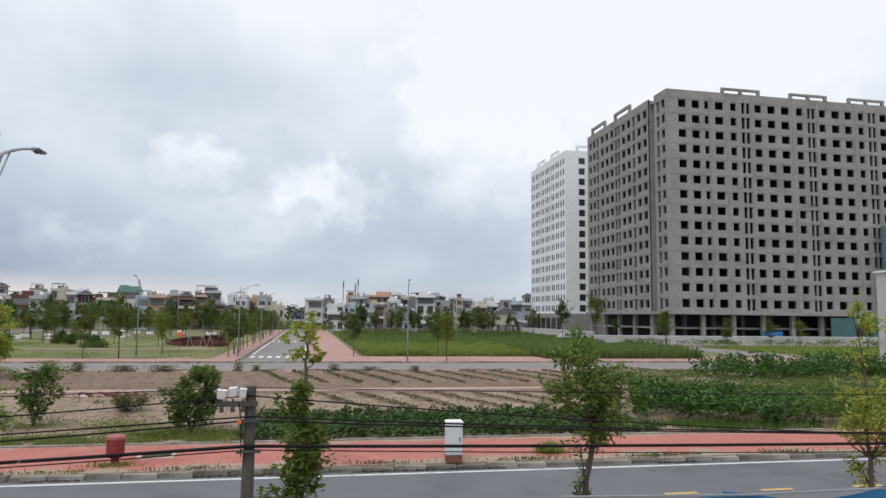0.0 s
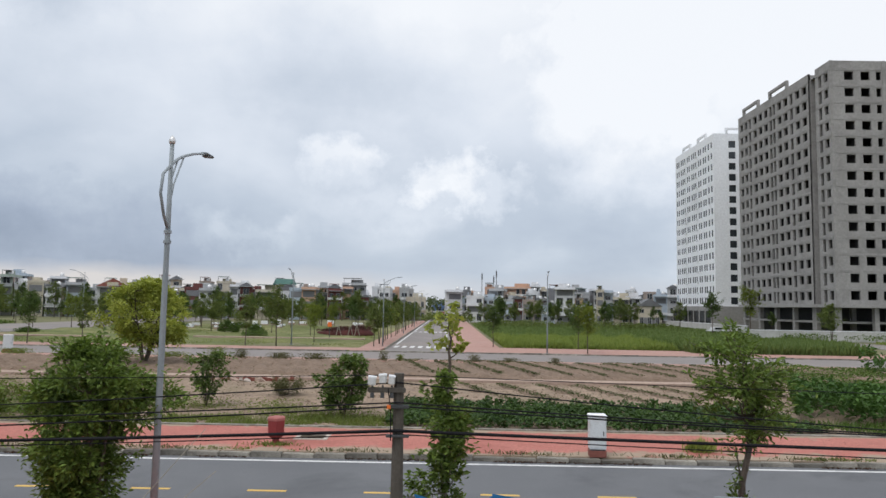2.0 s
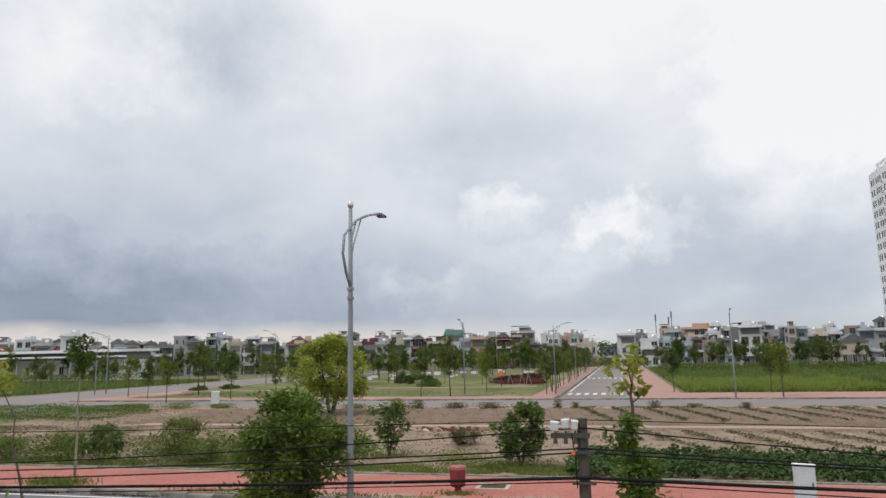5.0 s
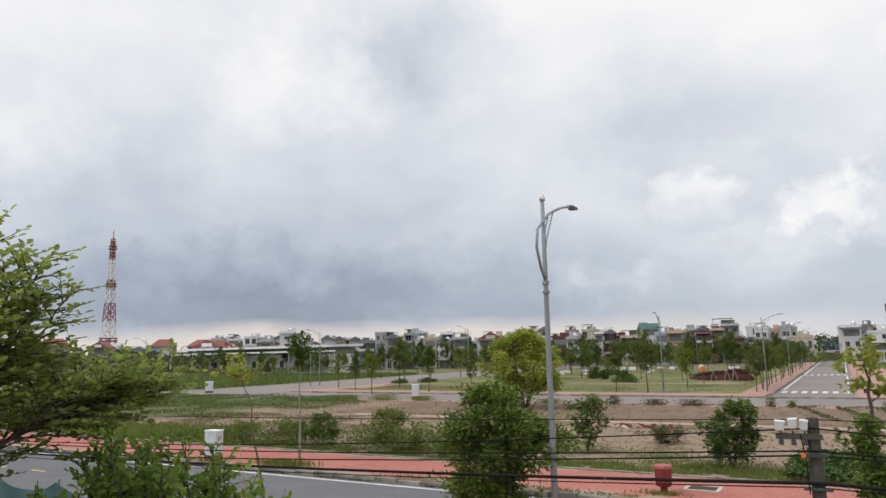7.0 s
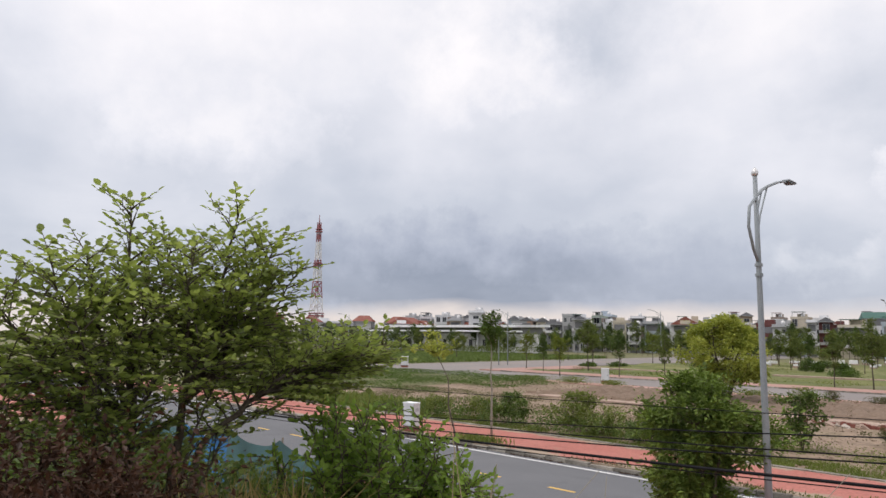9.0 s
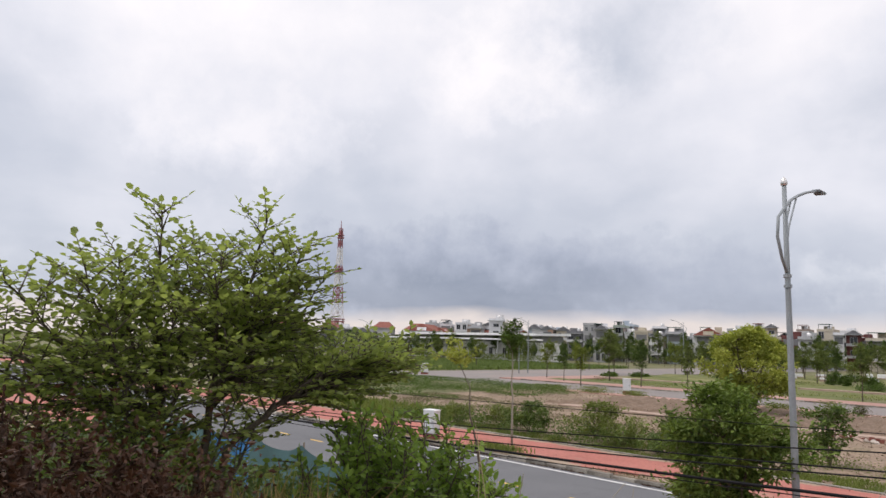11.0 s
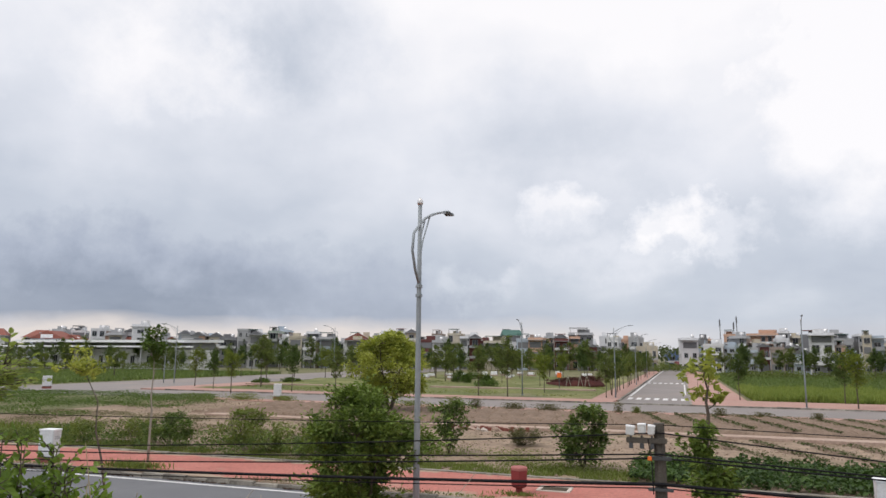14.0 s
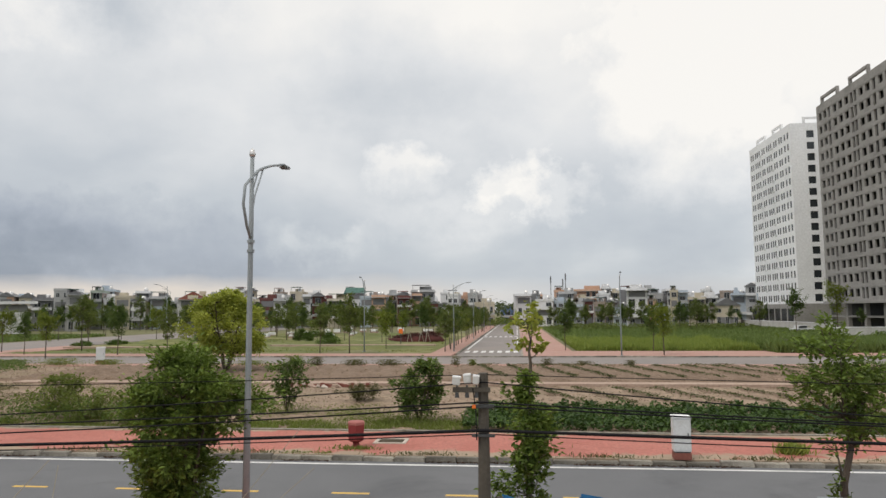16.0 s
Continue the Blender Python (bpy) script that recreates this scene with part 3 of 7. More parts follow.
# ---- things of the near pavement ----
def street_lamp(name, at, h=8.0, arm=3.0, label="tall galvanised street lamp with a curved double arm", group="street lamps"):
    """Pole with a cap, a bowed arm that runs out over the road (+y), two thin stays and a flat LED head."""
    t = thing(name, at, label, "street lamp", group)
    part("base_plate", boxed(-0.2, 0.2, -0.2, 0.2, 0, 0.05, bevel=0.01), M_STEEL, t)
    part("pole", tubed([(0, 0, 0.03), (0, 0, h * 0.35), (0, 0, h * 0.78), (0, 0, h - 0.1)], [0.078, 0.064, 0.05, 0.042], 12), M_STEEL, t, smooth=True)
    part("cap", tubed([(0, 0, h - 0.12), (0, 0, h - 0.07), (0, 0, h), (0, 0, h + 0.05)], [0.055, 0.07, 0.05, 0.012], 10), M_TANK, t, "bright metal pole cap", True)
    for z in (h * 0.755, h * 0.73):
        part("collar", tubed([(0, 0, z), (0, 0, z + 0.06)], 0.075, 10), M_STEEL, t)
    top = h - 0.62
    bow = [(0, 0.05, top - 1.30), (0, -0.3, top - 1.0), (0, -0.55, top - 0.6), (0, -0.45, top - 0.2), (0, 0.0, top + 0.06)]
    bow += [(0, arm * f, top + 0.12 + 0.75 * (1 - (1 - f) ** 1.6)) for f in (0.15, 0.3, 0.5, 0.65, 0.8)]
    part("arm", tubed(bow, [0.03] * 5 + [0.033, 0.032, 0.03, 0.028, 0.026], 8), M_STEEL, t, smooth=True)
    part("stay", tubed([(0, 0.03, top - 0.75), (0, 0.22, top - 0.3), (0, 0.85, top + 0.44)], 0.018, 6), M_STEEL, t, smooth=True)
    part("stay", tubed([(0, 0.03, top - 0.3), (0, 0.15, top - 0.1), (0, 0.45, top + 0.3)], 0.018, 6), M_STEEL, t, smooth=True)
    bm = boxed(-0.1, 0.1, arm * 0.78, arm * 0.78 + 0.72, top + 0.8, top + 0.86, bevel=0.025)
    for v in bm.verts:
        if v.co.y > arm * 0.78 + 0.4:
            v.co.x *= 0.75
            v.co.z += 0.05
    head = part("lamp_head", bm, M_STEEL, t, "flat grey LED lamp head")
    part("lens", boxed(-0.075, 0.075, arm * 0.78 + 0.15, arm * 0.78 + 0.38, top + 0.79, top + 0.802), M_ROOFGREY, head)
    return t


street_lamp("street_lamp", pose(-5.53, 13.36, 0.15, 0, 0, 5), 7.97)
far_lamp = street_lamp("street_lamp", pose(-7.4, 194, 0.1, 0, 0, -85), 8.0, 1.9, "street lamp with a short curved arm beside the road")
for x, y, rz, s in ((10.6, 72.2, 175, 1.03), (-18.1, 80.4, 178, 1.06), (-7.4, 80.3, -85, 0.98), (-71, 133.4, 145, 1.3), (-75.6, 89.3, 120, 1.12), (-76.3, 87.8, 110, 1.05), (-94.9, 70.5, 110, 1.0), (-7.4, 118, -85, 1.0), (-7.4, 156, -85, 1.0)):
    copy_thing(far_lamp, pose(x, y, -0.05 if x < -64 else 0.1, 0, 0, rz) @ Matrix.Scale(s, 4))


def utility_pole(name, at, h, label):
    t = thing(name, at, label, "utility pole", "utility poles")
    part("post", tubed([(0, 0, -0.1), (0, 0, h * 0.5), (0, 0, h)], [0.125, 0.095, 0.072], 8), M_CONC_DARK, t)
    part("crossarm", boxed(-0.42, 0.1, -0.1, -0.05, h - 0.26, h - 0.19, bevel=0.008), M_CONC_DARK, t)
    for x, dz, tip, wid in ((-0.36, -0.03, 7, 0.055), (-0.22, 0.0, -4, 0.05), (-0.09, -0.015, 5, 0.045)):
        b = part("meter_box", boxed(-wid, wid, -0.05, 0.05, -0.13, -0.02, bevel=0.012), M_CABINET, t, "small white plastic meter box", at=pose(x, -0.08, h + dz, 0, tip, tip))
        part("lid", boxed(-wid - 0.004, wid + 0.004, -0.054, 0.054, -0.03, -0.005, bevel=0.006), M_WHITE, b)
        part("bracket", tubed([(x, -0.075, h - 0.16), (x, -0.075, h - 0.24)], 0.014, 6), M_DARKSTEEL, t)
        part("insulator", tubed([(x, -0.08, h - 0.26), (x, -0.08, h - 0.33)], [0.026, 0.032], 7), M_DARKSTEEL, t)
    part("clamp", boxed(-0.15, 0.15, -0.12, -0.06, h - 0.47, h - 0.42, bevel=0.008), M_DARKSTEEL, t)
    part("clamp", boxed(-0.16, 0.16, -0.12, -0.06, h - 0.86, h - 0.82, bevel=0.008), M_DARKSTEEL, t)
    part("tag", boxed(-0.15, -0.1, -0.14, -0.12, h - 0.47, h - 0.42), M_ORANGE, t, "orange plastic tag")
    part("drop_wire", tubed([(-0.14, -0.1, h - 0.2), (-0.1, -0.11, h - 0.5), (-0.09, -0.12, h - 0.9)], 0.008, 5), M_CABLE, t)
    return t


up_pole = utility_pole("utility_pole", pose(-0.53, 9.33, 0.1), 3.76, "weathered square concrete utility pole with white meter boxes")
copy_thing(up_pole, pose(-46, 9.2, 0.1))
copy_thing(up_pole, pose(40, 9.3, 0.1))
prop = thing("wooden_post", pose(-0.33, 9.45, 0.1), "short grey weathered wooden post beside the pole", "post")
part("shaft", tubed([(0, 0, 0), (0.01, 0, 1.0), (0.0, 0, 2.05)], [0.07, 0.065, 0.06], 6), M_CONC_DARK, prop)

for z0, sag_l, sag_r, r, dy in ((3.09, 0.55, 0.25, 0.023, -0.1), (3.04, 0.60, 0.36, 0.008, -0.09), (3.47, 0.72, 0.55, 0.0105, -0.09), (3.42, 0.85, 0.5, 0.011, -0.1), (3.74, 0.95, 0.95, 0.0095, -0.08), (3.84, 0.35, 0.25, 0.006, -0.03)):
    pts = []
    for x1, sag in ((-46, sag_l), (40, sag_r)):
        for i in range(25):
            f = i / 24
            pts.append((-0.53 + (x1 + 0.53) * f, 9.33 + dy, z0 - 4 * sag * f * (1 - f)))
    pts = pts[24:0:-1] + pts[25:]
    tagged(part("overhead_cable", tubed(pts, r, 5), M_CABLE), "black overhead cable sagging between utility poles", "cable", "overhead cables")


def cabinet(name, at, w, d, h, label):
    """Utility cabinet: brick-red plinth, white body, overhanging lid, door seam and vents."""
    t = thing(name, at, label, "utility cabinet", "utility cabinets")
    part("plinth", boxed(-w / 2, w / 2, -d / 2, d / 2, 0, h * 0.16, bevel=0.01), M_BRICKRED, t, "dark red brick plinth")
    part("gap", boxed(-w / 2 + 0.02, w / 2 - 0.02, -d / 2 + 0.02, d / 2 - 0.02, h * 0.15, h * 0.2), M_DARKSTEEL, t)
    part("body", boxed(-w / 2, w / 2, -d / 2, d / 2, h * 0.19, h - 0.05, bevel=0.012), M_CABINET, t)
    part("lid", boxed(-w / 2 - 0.025, w / 2 + 0.025, -d / 2 - 0.025, d / 2 + 0.025, h - 0.06, h, bevel=0.015), M_WHITE, t)
    dr = part("door", boxed(-w / 2 + 0.04, w / 2 - 0.04, -d / 2 - 0.012, -d / 2 + 0.004, h * 0.23, h - 0.12, bevel=0.006), M_CABINET, t)
    part("handle", boxed(w / 2 - 0.11, w / 2 - 0.08, -d / 2 - 0.03, -d / 2 - 0.01, h * 0.52, h * 0.62), M_DARKSTEEL, dr)
    for i in range(3):
        part("vent", boxed(w / 2 - 0.004, w / 2 + 0.006, -d * 0.3, d * 0.3, h * 0.7 + i * 0.05, h * 0.7 + i * 0.05 + 0.02), M_STEEL, t)
    return t


cabinet("utility_cabinet", pose(4.95, 21.98, 0.15, 0, 0, -3), 0.52, 0.45, 1.31, "tall white steel utility cabinet on a red brick plinth")
cabinet("utility_cabinet", pose(-25.4, 22.2, 0.15, 0, 0, 6), 0.7, 0.45, 1.36, "wide white steel utility cabinet on the red pavement")
cabinet("utility_cabinet", pose(-40.2, 62.9, 0.0, 0, 0, 25), 0.75, 0.6, 1.55, "white utility cabinet on a red plinth by the cross road")
cabinet("utility_cabinet", pose(-77.5, 67.9, 0.0, 0, 0, 40), 1.0, 0.7, 1.6, "white utility cabinet beside the pale side road")

bin_red = thing("waste_bin", pose(-5.55, 23.05, 0.15), "red six-sided painted concrete waste bin on a short foot", "waste bin")
part("foot", tubed([(0, 0, 0), (0, 0, 0.05), (0, 0, 0.14), (0, 0, 0.26)], [0.22, 0.15, 0.12, 0.15], 6), M_BINRED, bin_red)
part("body", tubed([(0, 0, 0.2), (0, 0, 0.26), (0, 0, 0.74), (0, 0, 0.78)], [0.2, 0.29, 0.31, 0.30], 6), M_BINRED, bin_red)
part("lid", tubed([(0, 0, 0.76), (0, 0, 0.775), (0, 0, 0.85), (0, 0, 0.88)], [0.30, 0.325, 0.315, 0.24], 6), M_BINTOP, bin_red, "faded pink-red lid")

pit = thing("tree_pit", pose(-4.55, 24.2, 0.15), "empty tree pit with a pale concrete frame in the paving", "tree pit")
for a in ((-0.58, 0.58, -0.48, -0.36), (-0.58, 0.58, 0.36, 0.48), (-0.58, -0.44, -0.36, 0.36), (0.44, 0.58, -0.36, 0.36)):
    part("frame_stone", boxed(*a, -0.05, 0.03, bevel=0.01), M_PIT, pit)
part("earth", boxed(-0.44, 0.44, -0.36, 0.36, -0.05, 0.008), M_FLOWER_EARTH, pit)


# ---- trees ----
def tree_meshes(seed, h, trunk_r, lo, width, limbs, leaf, n_leaf, leaf_mat, bark, lean=(0, 0), top=1.0, clump=0.16, pillar=False, aspect=0.55):
    """Wood and leaves of one tree: trunk, limbs with side twigs, leaf clumps about the outer twigs."""
    rng = np.random.default_rng(seed)
    bm = bmesh.new()
    th = h * 0.86
    pts, rad = [], []
    for i in range(7):
        f = i / 6
        pts.append(Vector((lean[0] * f ** 1.3 + rng.normal() * 0.02 * h * f, lean[1] * f ** 1.3 + rng.normal() * 0.02 * h * f, th * f)))
        rad.append(trunk_r * (1 - 0.78 * f) * (1.25 if i == 0 else 1))
    tube(bm, pts, rad, 8)

    def on_trunk(z):
        f = min(max(z / th, 0), 0.999) * 6
        i = int(f)
        return pts[i].lerp(pts[i + 1], f - i)

    centers = []
    for k in range(limbs):
        f = (k + 0.5) / limbs
        z = h * lo + (th - h * lo) * f
        a = k * 2.4 + rng.uniform(-0.5, 0.5)
        reach = width * 0.5 * (0.55 + 0.5 * math.sin(math.pi * min(1, 0.25 + 0.65 * f))) * rng.uniform(0.75, 1.1)
        if pillar:
            reach = width * 0.5 * rng.uniform(0.55, 1.05)
        p0 = on_trunk(z)
        rise = min(reach * rng.uniform(0.25, 1.0), (h * top - z) * 0.9) if not pillar else min(reach * rng.uniform(0.2, 0.9), (h - z) * 0.8)
        q = [p0 + Vector((math.cos(a) * reach * u, math.sin(a) * reach * u, rise * u ** 1.4)) + Vector(rng.normal(size=3) * 0.05 * reach * u) for u in (0, 0.35, 0.7, 1.0)]
        r0 = trunk_r * 0.42 * (1 - 0.5 * f)
        tube(bm, q, [r0, r0 * 0.7, r0 * 0.45, r0 * 0.18], 5)
        for u in (0.35, 0.55, 0.7, 0.85, 1.0):
            centers.append(p0.lerp(q[3], u) if u < 0.6 else q[2].lerp(q[3], (u - 0.7) / 0.3 if u >= 0.7 else 0))
            if u > 0.4:
                e = centers[-1] + Vector(rng.normal(size=3) * reach * 0.32) + Vector((0, 0, 0.12 * reach))
                tube(bm, [centers[-1], e], [r0 * 0.3, r0 * 0.12], 4)
                centers.append(e)
    centers.append(pts[-1] + Vector((0, 0, h * 0.1)))
    c = np.array([list(v) for v in centers])
    n_leaf = int(n_leaf * 1.7)
    c = c[rng.permutation(len(c))[:max(8, int(limbs * 5))]]
    which = rng.integers(0, len(c), n_leaf)
    ball = rng.normal(size=(n_leaf, 3))
    ball /= np.linalg.norm(ball, axis=1)[:, None]
    ball *= rng.uniform(0.05, 1.0, size=(n_leaf, 1)) ** 0.5
    rc = width * clump * rng.uniform(0.75, 1.75, len(c))
    pos = c[which] + ball * rc[which][:, None] * np.array([1, 1, 0.75])
    hi = np.quantile(pos[:, 2], 0.995)
    z0 = h * lo
    pos[:, 2] = np.where(pos[:, 2] > z0, z0 + (pos[:, 2] - z0) * (h - z0) / (hi - z0), pos[:, 2])
    wood = to_mesh("trunk", bm, bark, True)
    return wood, leaf_mesh("crown", pos, leaf, leaf_mat, rng, aspect)


def lobed_tree(seed, profile, stems, stem_r, spread, lobes, lobe_r, leaf, per, leaf_mat, bark, aspect=0.5, low=0.0, shoots=0):
    """Forked stems under a crown of many leafy lobes; profile gives (height, radius, sideways) up the crown."""
    rng = np.random.default_rng(seed)
    zs, rs, os_ = (np.array(v) for v in zip(*profile))
    top = zs[-1]
    bm = bmesh.new()
    stem_pts = []
    for k in range(stems):
        a = 2 * math.pi * (k + rng.uniform(-0.25, 0.25)) / stems
        pts = []
        for i in range(8):
            f = i / 7
            w = spread * (f ** 0.8) * (1 if stems > 1 else 0.15)
            pts.append(Vector((math.cos(a) * w + np.interp(top * f, zs, os_) * f, math.sin(a) * w, top * 0.86 * f)) + Vector(rng.normal(size=3) * 0.012 * top * f))
        tube(bm, pts, [stem_r * (1 - 0.82 * i / 7) for i in range(8)], 7)
        stem_pts += pts[2:]
    cum = np.cumsum(np.interp(np.linspace(zs[0], top, 60), zs, rs) + 0.15 * rs.max())
    C, D = [], []
    for k in range(lobes):
        z = np.interp(rng.uniform(0, 1) * cum[-1], cum, np.linspace(zs[0], top, 60))
        r, o = np.interp(z, zs, rs), np.interp(z, zs, os_)
        a = rng.uniform(0, 2 * math.pi)
        r *= 1.08 + 0.6 * noise.noise(Vector((math.cos(a) * 1.4 + seed, math.sin(a) * 1.4, z * 2.2 / rs.max())))
        lr = min(lobe_r * rng.uniform(0.6, 1.35), max(0.6 * r, 0.3 * lobe_r))
        u = max(r - lr * 0.75, 0) * rng.uniform(0.25, 1.0) ** 0.6
        c = Vector((o + math.cos(a) * u, math.sin(a) * u, z - (0.5 * lr if z > top - lr else 0)))
        near = min((p for p in stem_pts if p.z < c.z + 0.05), key=lambda p: (p - c).length + 0.4 * abs(c.z - p.z - 0.5 * u), default=stem_pts[0])
        mid = near.lerp(c, 0.55) + Vector((0, 0, -0.1 * (c - near).length))
        tube(bm, [near, mid, c], [stem_r * 0.32, stem_r * 0.2, stem_r * 0.08], 4)
        n = int(per * rng.uniform(0.6, 1.3) * (lr / lobe_r) ** 2) + 6
        v = rng.normal(size=(n, 3))
        v[:, 2] += 0.25
        v /= np.linalg.norm(v, axis=1)[:, None]
        rad = lr * (1 - 0.55 * rng.uniform(0, 1, n) ** 2.0) * (1 + 0.2 * rng.normal(size=n))
        C.append(np.array(c) + v * rad[:, None] * np.array([1, 1, 0.8]))
        D.append(v + np.array([0, 0, -0.3]))
        if k < shoots:
            out = Vector((math.cos(a) * 0.8, math.sin(a) * 0.8, rng.uniform(0.1, 0.8))).normalized()
            tip = c + out * lr * rng.uniform(1.5, 2.5)
            tube(bm, [c, tip], [stem_r * 0.1, stem_r * 0.04], 4)
            m = 16
            f = rng.uniform(0.3, 1, (m, 1))
            C.append(np.array(c) + (np.array(tip) - np.array(c)) * f + rng.normal(size=(m, 3)) * leaf * 0.5)
            D.append(np.tile(np.array(out), (m, 1)) + rng.normal(size=(m, 3)) * 0.6)
    C, D = np.concatenate(C), np.concatenate(D)
    keep = C[:, 2] > low
    return to_mesh("trunk", bm, bark, True), leaf_mesh("crown", C[keep], leaf, leaf_mat, rng, aspect, 0.45, D[keep])


def tree(name, at, label, meshes, group="", category="tree"):
    t = thing(name, at, label, category, group)
    put_mesh("trunk", meshes[0], t)
    put_mesh("crown", meshes[1], t)
    return t


dense = tree("street_tree", pose(-6.82, 13.5, 0.12), "dense dark green bushy street tree at the kerb", lobed_tree(3, ((0.15, 0.55, -0.35), (0.45, 0.8, -0.4), (0.85, 0.66, -0.25), (1.3, 0.74, -0.2), (1.85, 1.02, -0.2), (2.2, 1.12, -0.12), (2.8, 1.3, 0.03), (3.2, 1.0, -0.08), (3.45, 0.78, -0.15), (3.72, 0.55, -0.25), (4.0, 0.28, -0.3)), 6, 0.055, 0.55, 150, 0.30, 0.125, 150, L_DENSE, M_BARK, 0.42, 0.3, 110), "street trees")
vine = tree("street_tree", pose(0.12, 12.5, 0.12), "slim street tree wrapped in leafy shoots with a yellowish top", lobed_tree(8, ((0.2, 0.46, -0.1), (0.8, 0.58, -0.18), (1.25, 0.56, -0.16), (1.6, 0.34, 0.0), (2.2, 0.28, 0.08), (2.7, 0.38, 0.1), (3.15, 0.36, 0.1), (3.5, 0.2, 0.06)), 2, 0.05, 0.06, 80, 0.2, 0.12, 62, L_DENSE, M_BARK_PALE, 0.5, 0.05, 40), "street trees")
put_mesh("crown", tree_meshes(18, 1.5, 0.035, 0.3, 0.7, 6, 0.15, 130, L_YELLOW, M_BARK_PALE)[1], vine, pose(0.05, 0, 3.25), "sparse yellow-green top leaves")
put_mesh("leader", tree_meshes(18, 1.5, 0.04, 0.3, 0.7, 6, 0.15, 130, L_YELLOW, M_BARK)[0], vine, pose(0.05, 0, 3.2))
tree("street_tree", pose(5.45, 12.5, 0.12), "crooked street tree with an open green crown", lobed_tree(12, ((0.9, 0.12, 0.1), (1.9, 0.16, -0.05), (2.3, 0.3, 0.2), (2.7, 0.62, 0.12), (3.1, 0.8, 0.0), (3.6, 0.78, -0.05), (4.05, 0.55, -0.05), (4.45, 0.25, 0.0)), 1, 0.095, 1.4, 54, 0.25, 0.125, 54, L_DENSE, M_BARK, 0.45, 0.9, 42), "street trees")
tree("street_tree", pose(11.9, 12.5, 0.12), "sparse young street tree with yellow-green leaves", lobed_tree(21, ((0.9, 0.25, 0.1), (1.5, 0.42, 0.05), (2.4, 0.55, 0.0), (3.2, 0.5, 0.0), (3.75, 0.25, -0.05), (4.1, 0.12, -0.1), (4.35, 0.36, -0.1), (4.75, 0.4, -0.1), (5.1, 0.15, -0.1)), 1, 0.07, 0.3, 44, 0.2, 0.12, 40, L_YELLOW, M_BARK, 0.45, 0.6, 30), "street trees")
tree("sapling", pose(-13.1, 13.0, 0.12), "thin leaning sapling with a tuft of yellow-green leaves", tree_meshes(31, 4.75, 0.045, 0.86, 0.9, 7, 0.10, 420, L_YELLOW, M_BARK, lean=(-1.15, 0)), "street trees")
tree("street_tree", pose(-21.5, 23.6, 0.15), "straight young street tree with a small dark crown", lobed_tree(34, ((4.0, 0.3, 0), (4.4, 0.5, 0), (5.0, 0.54, 0), (5.4, 0.36, 0), (5.75, 0.12, 0)), 1, 0.06, 0.2, 28, 0.22, 0.15, 42, L_MID, M_BARK_PALE, 0.5, 3.6, 10), "street trees")
tree("tree", pose(-22.6, 51.5, 0.05), "rounded yellow-green tree standing in the field", lobed_tree(41, ((1.7, 1.6, 0.5), (2.3, 2.8, 0.3), (3.0, 3.3, 0.1), (3.9, 3.3, -0.1), (4.7, 2.9, 0), (5.4, 2.3, 0), (6.0, 1.6, 0.1), (6.5, 0.7, 0.1)), 4, 0.11, 1.3, 130, 0.62, 0.28, 120, L_YELLOW, M_BARK, 0.45, 0.9, 14), "field trees")
tree("shrub", pose(-10.9, 31.6, 0.05), "round leafy shrub in the weedy strip", lobed_tree(43, ((0.5, 0.4, 0), (1.0, 0.75, 0), (1.7, 0.9, 0), (2.2, 0.6, 0.1), (2.6, 0.25, 0.15)), 4, 0.035, 0.4, 34, 0.24, 0.19, 26, L_SHRUB, M_BARK, 0.55, 0.2, 24), "shrubs", "shrub")
tree("shrub", pose(-4.3, 29.4, 0.05), "broad leafy shrub growing at the edge of the soil", lobed_tree(44, ((0.45, 0.8, 0), (1.0, 1.1, 0), (1.7, 1.2, 0), (2.3, 0.8, 0.2), (2.75, 0.3, 0.3)), 6, 0.04, 0.7, 60, 0.28, 0.2, 32, L_SHRUB, M_BARK, 0.55, 0.15, 30), "shrubs", "shrub")
tree("shrub", pose(-21.0, 29.5, 0.05), "loose green shrub above the weeds", lobed_tree(45, ((0.3, 1.0, 0), (0.9, 1.3, 0), (1.5, 1.1, 0), (2.0, 0.4, 0.2)), 6, 0.03, 0.9, 46, 0.28, 0.16, 40, L_WEED, M_BARK, 0.5, 0.1, 30), "shrubs", "shrub")
tree("shrub", pose(-17.2, 30.2, 0.05), "thin tall weedy shrub", lobed_tree(46, ((0.4, 0.5, 0), (1.0, 0.8, 0), (1.5, 0.6, 0), (1.9, 0.3, 0.2)), 5, 0.025, 0.6, 24, 0.22, 0.15, 26, L_SHRUB, M_BARK, 0.5, 0.1, 20), "shrubs", "shrub")
for sx, sy, sw, sh, sd in ((-18.9, 28.6, 1.2, 1.5, 48), (-16.3, 28.2, 1.0, 1.1, 49), (-27.2, 29.2, 1.3, 1.3, 50), (-14.6, 29.0, 0.8, 1.4, 51), (-29.8, 28.4, 1.2, 1.2, 52), (-8.2, 35.8, 1.0, 0.9, 54)):
    tree("shrub", pose(sx, sy, 0.05), "loose feathery green wild shrub among the weeds", lobed_tree(sd, ((0.2, sw * 0.7, 0), (sh * 0.5, sw, 0), (sh * 0.8, sw * 0.7, 0.1), (sh, sw * 0.25, 0.1)), 6, 0.022, sw * 0.6, 34, sw * 0.26, 0.13, 40, L_SCRUB if sd == 54 else L_SHRUB if sd % 2 else L_WEED, M_BARK, 0.45, 0.06, 30), "shrubs", "shrub")
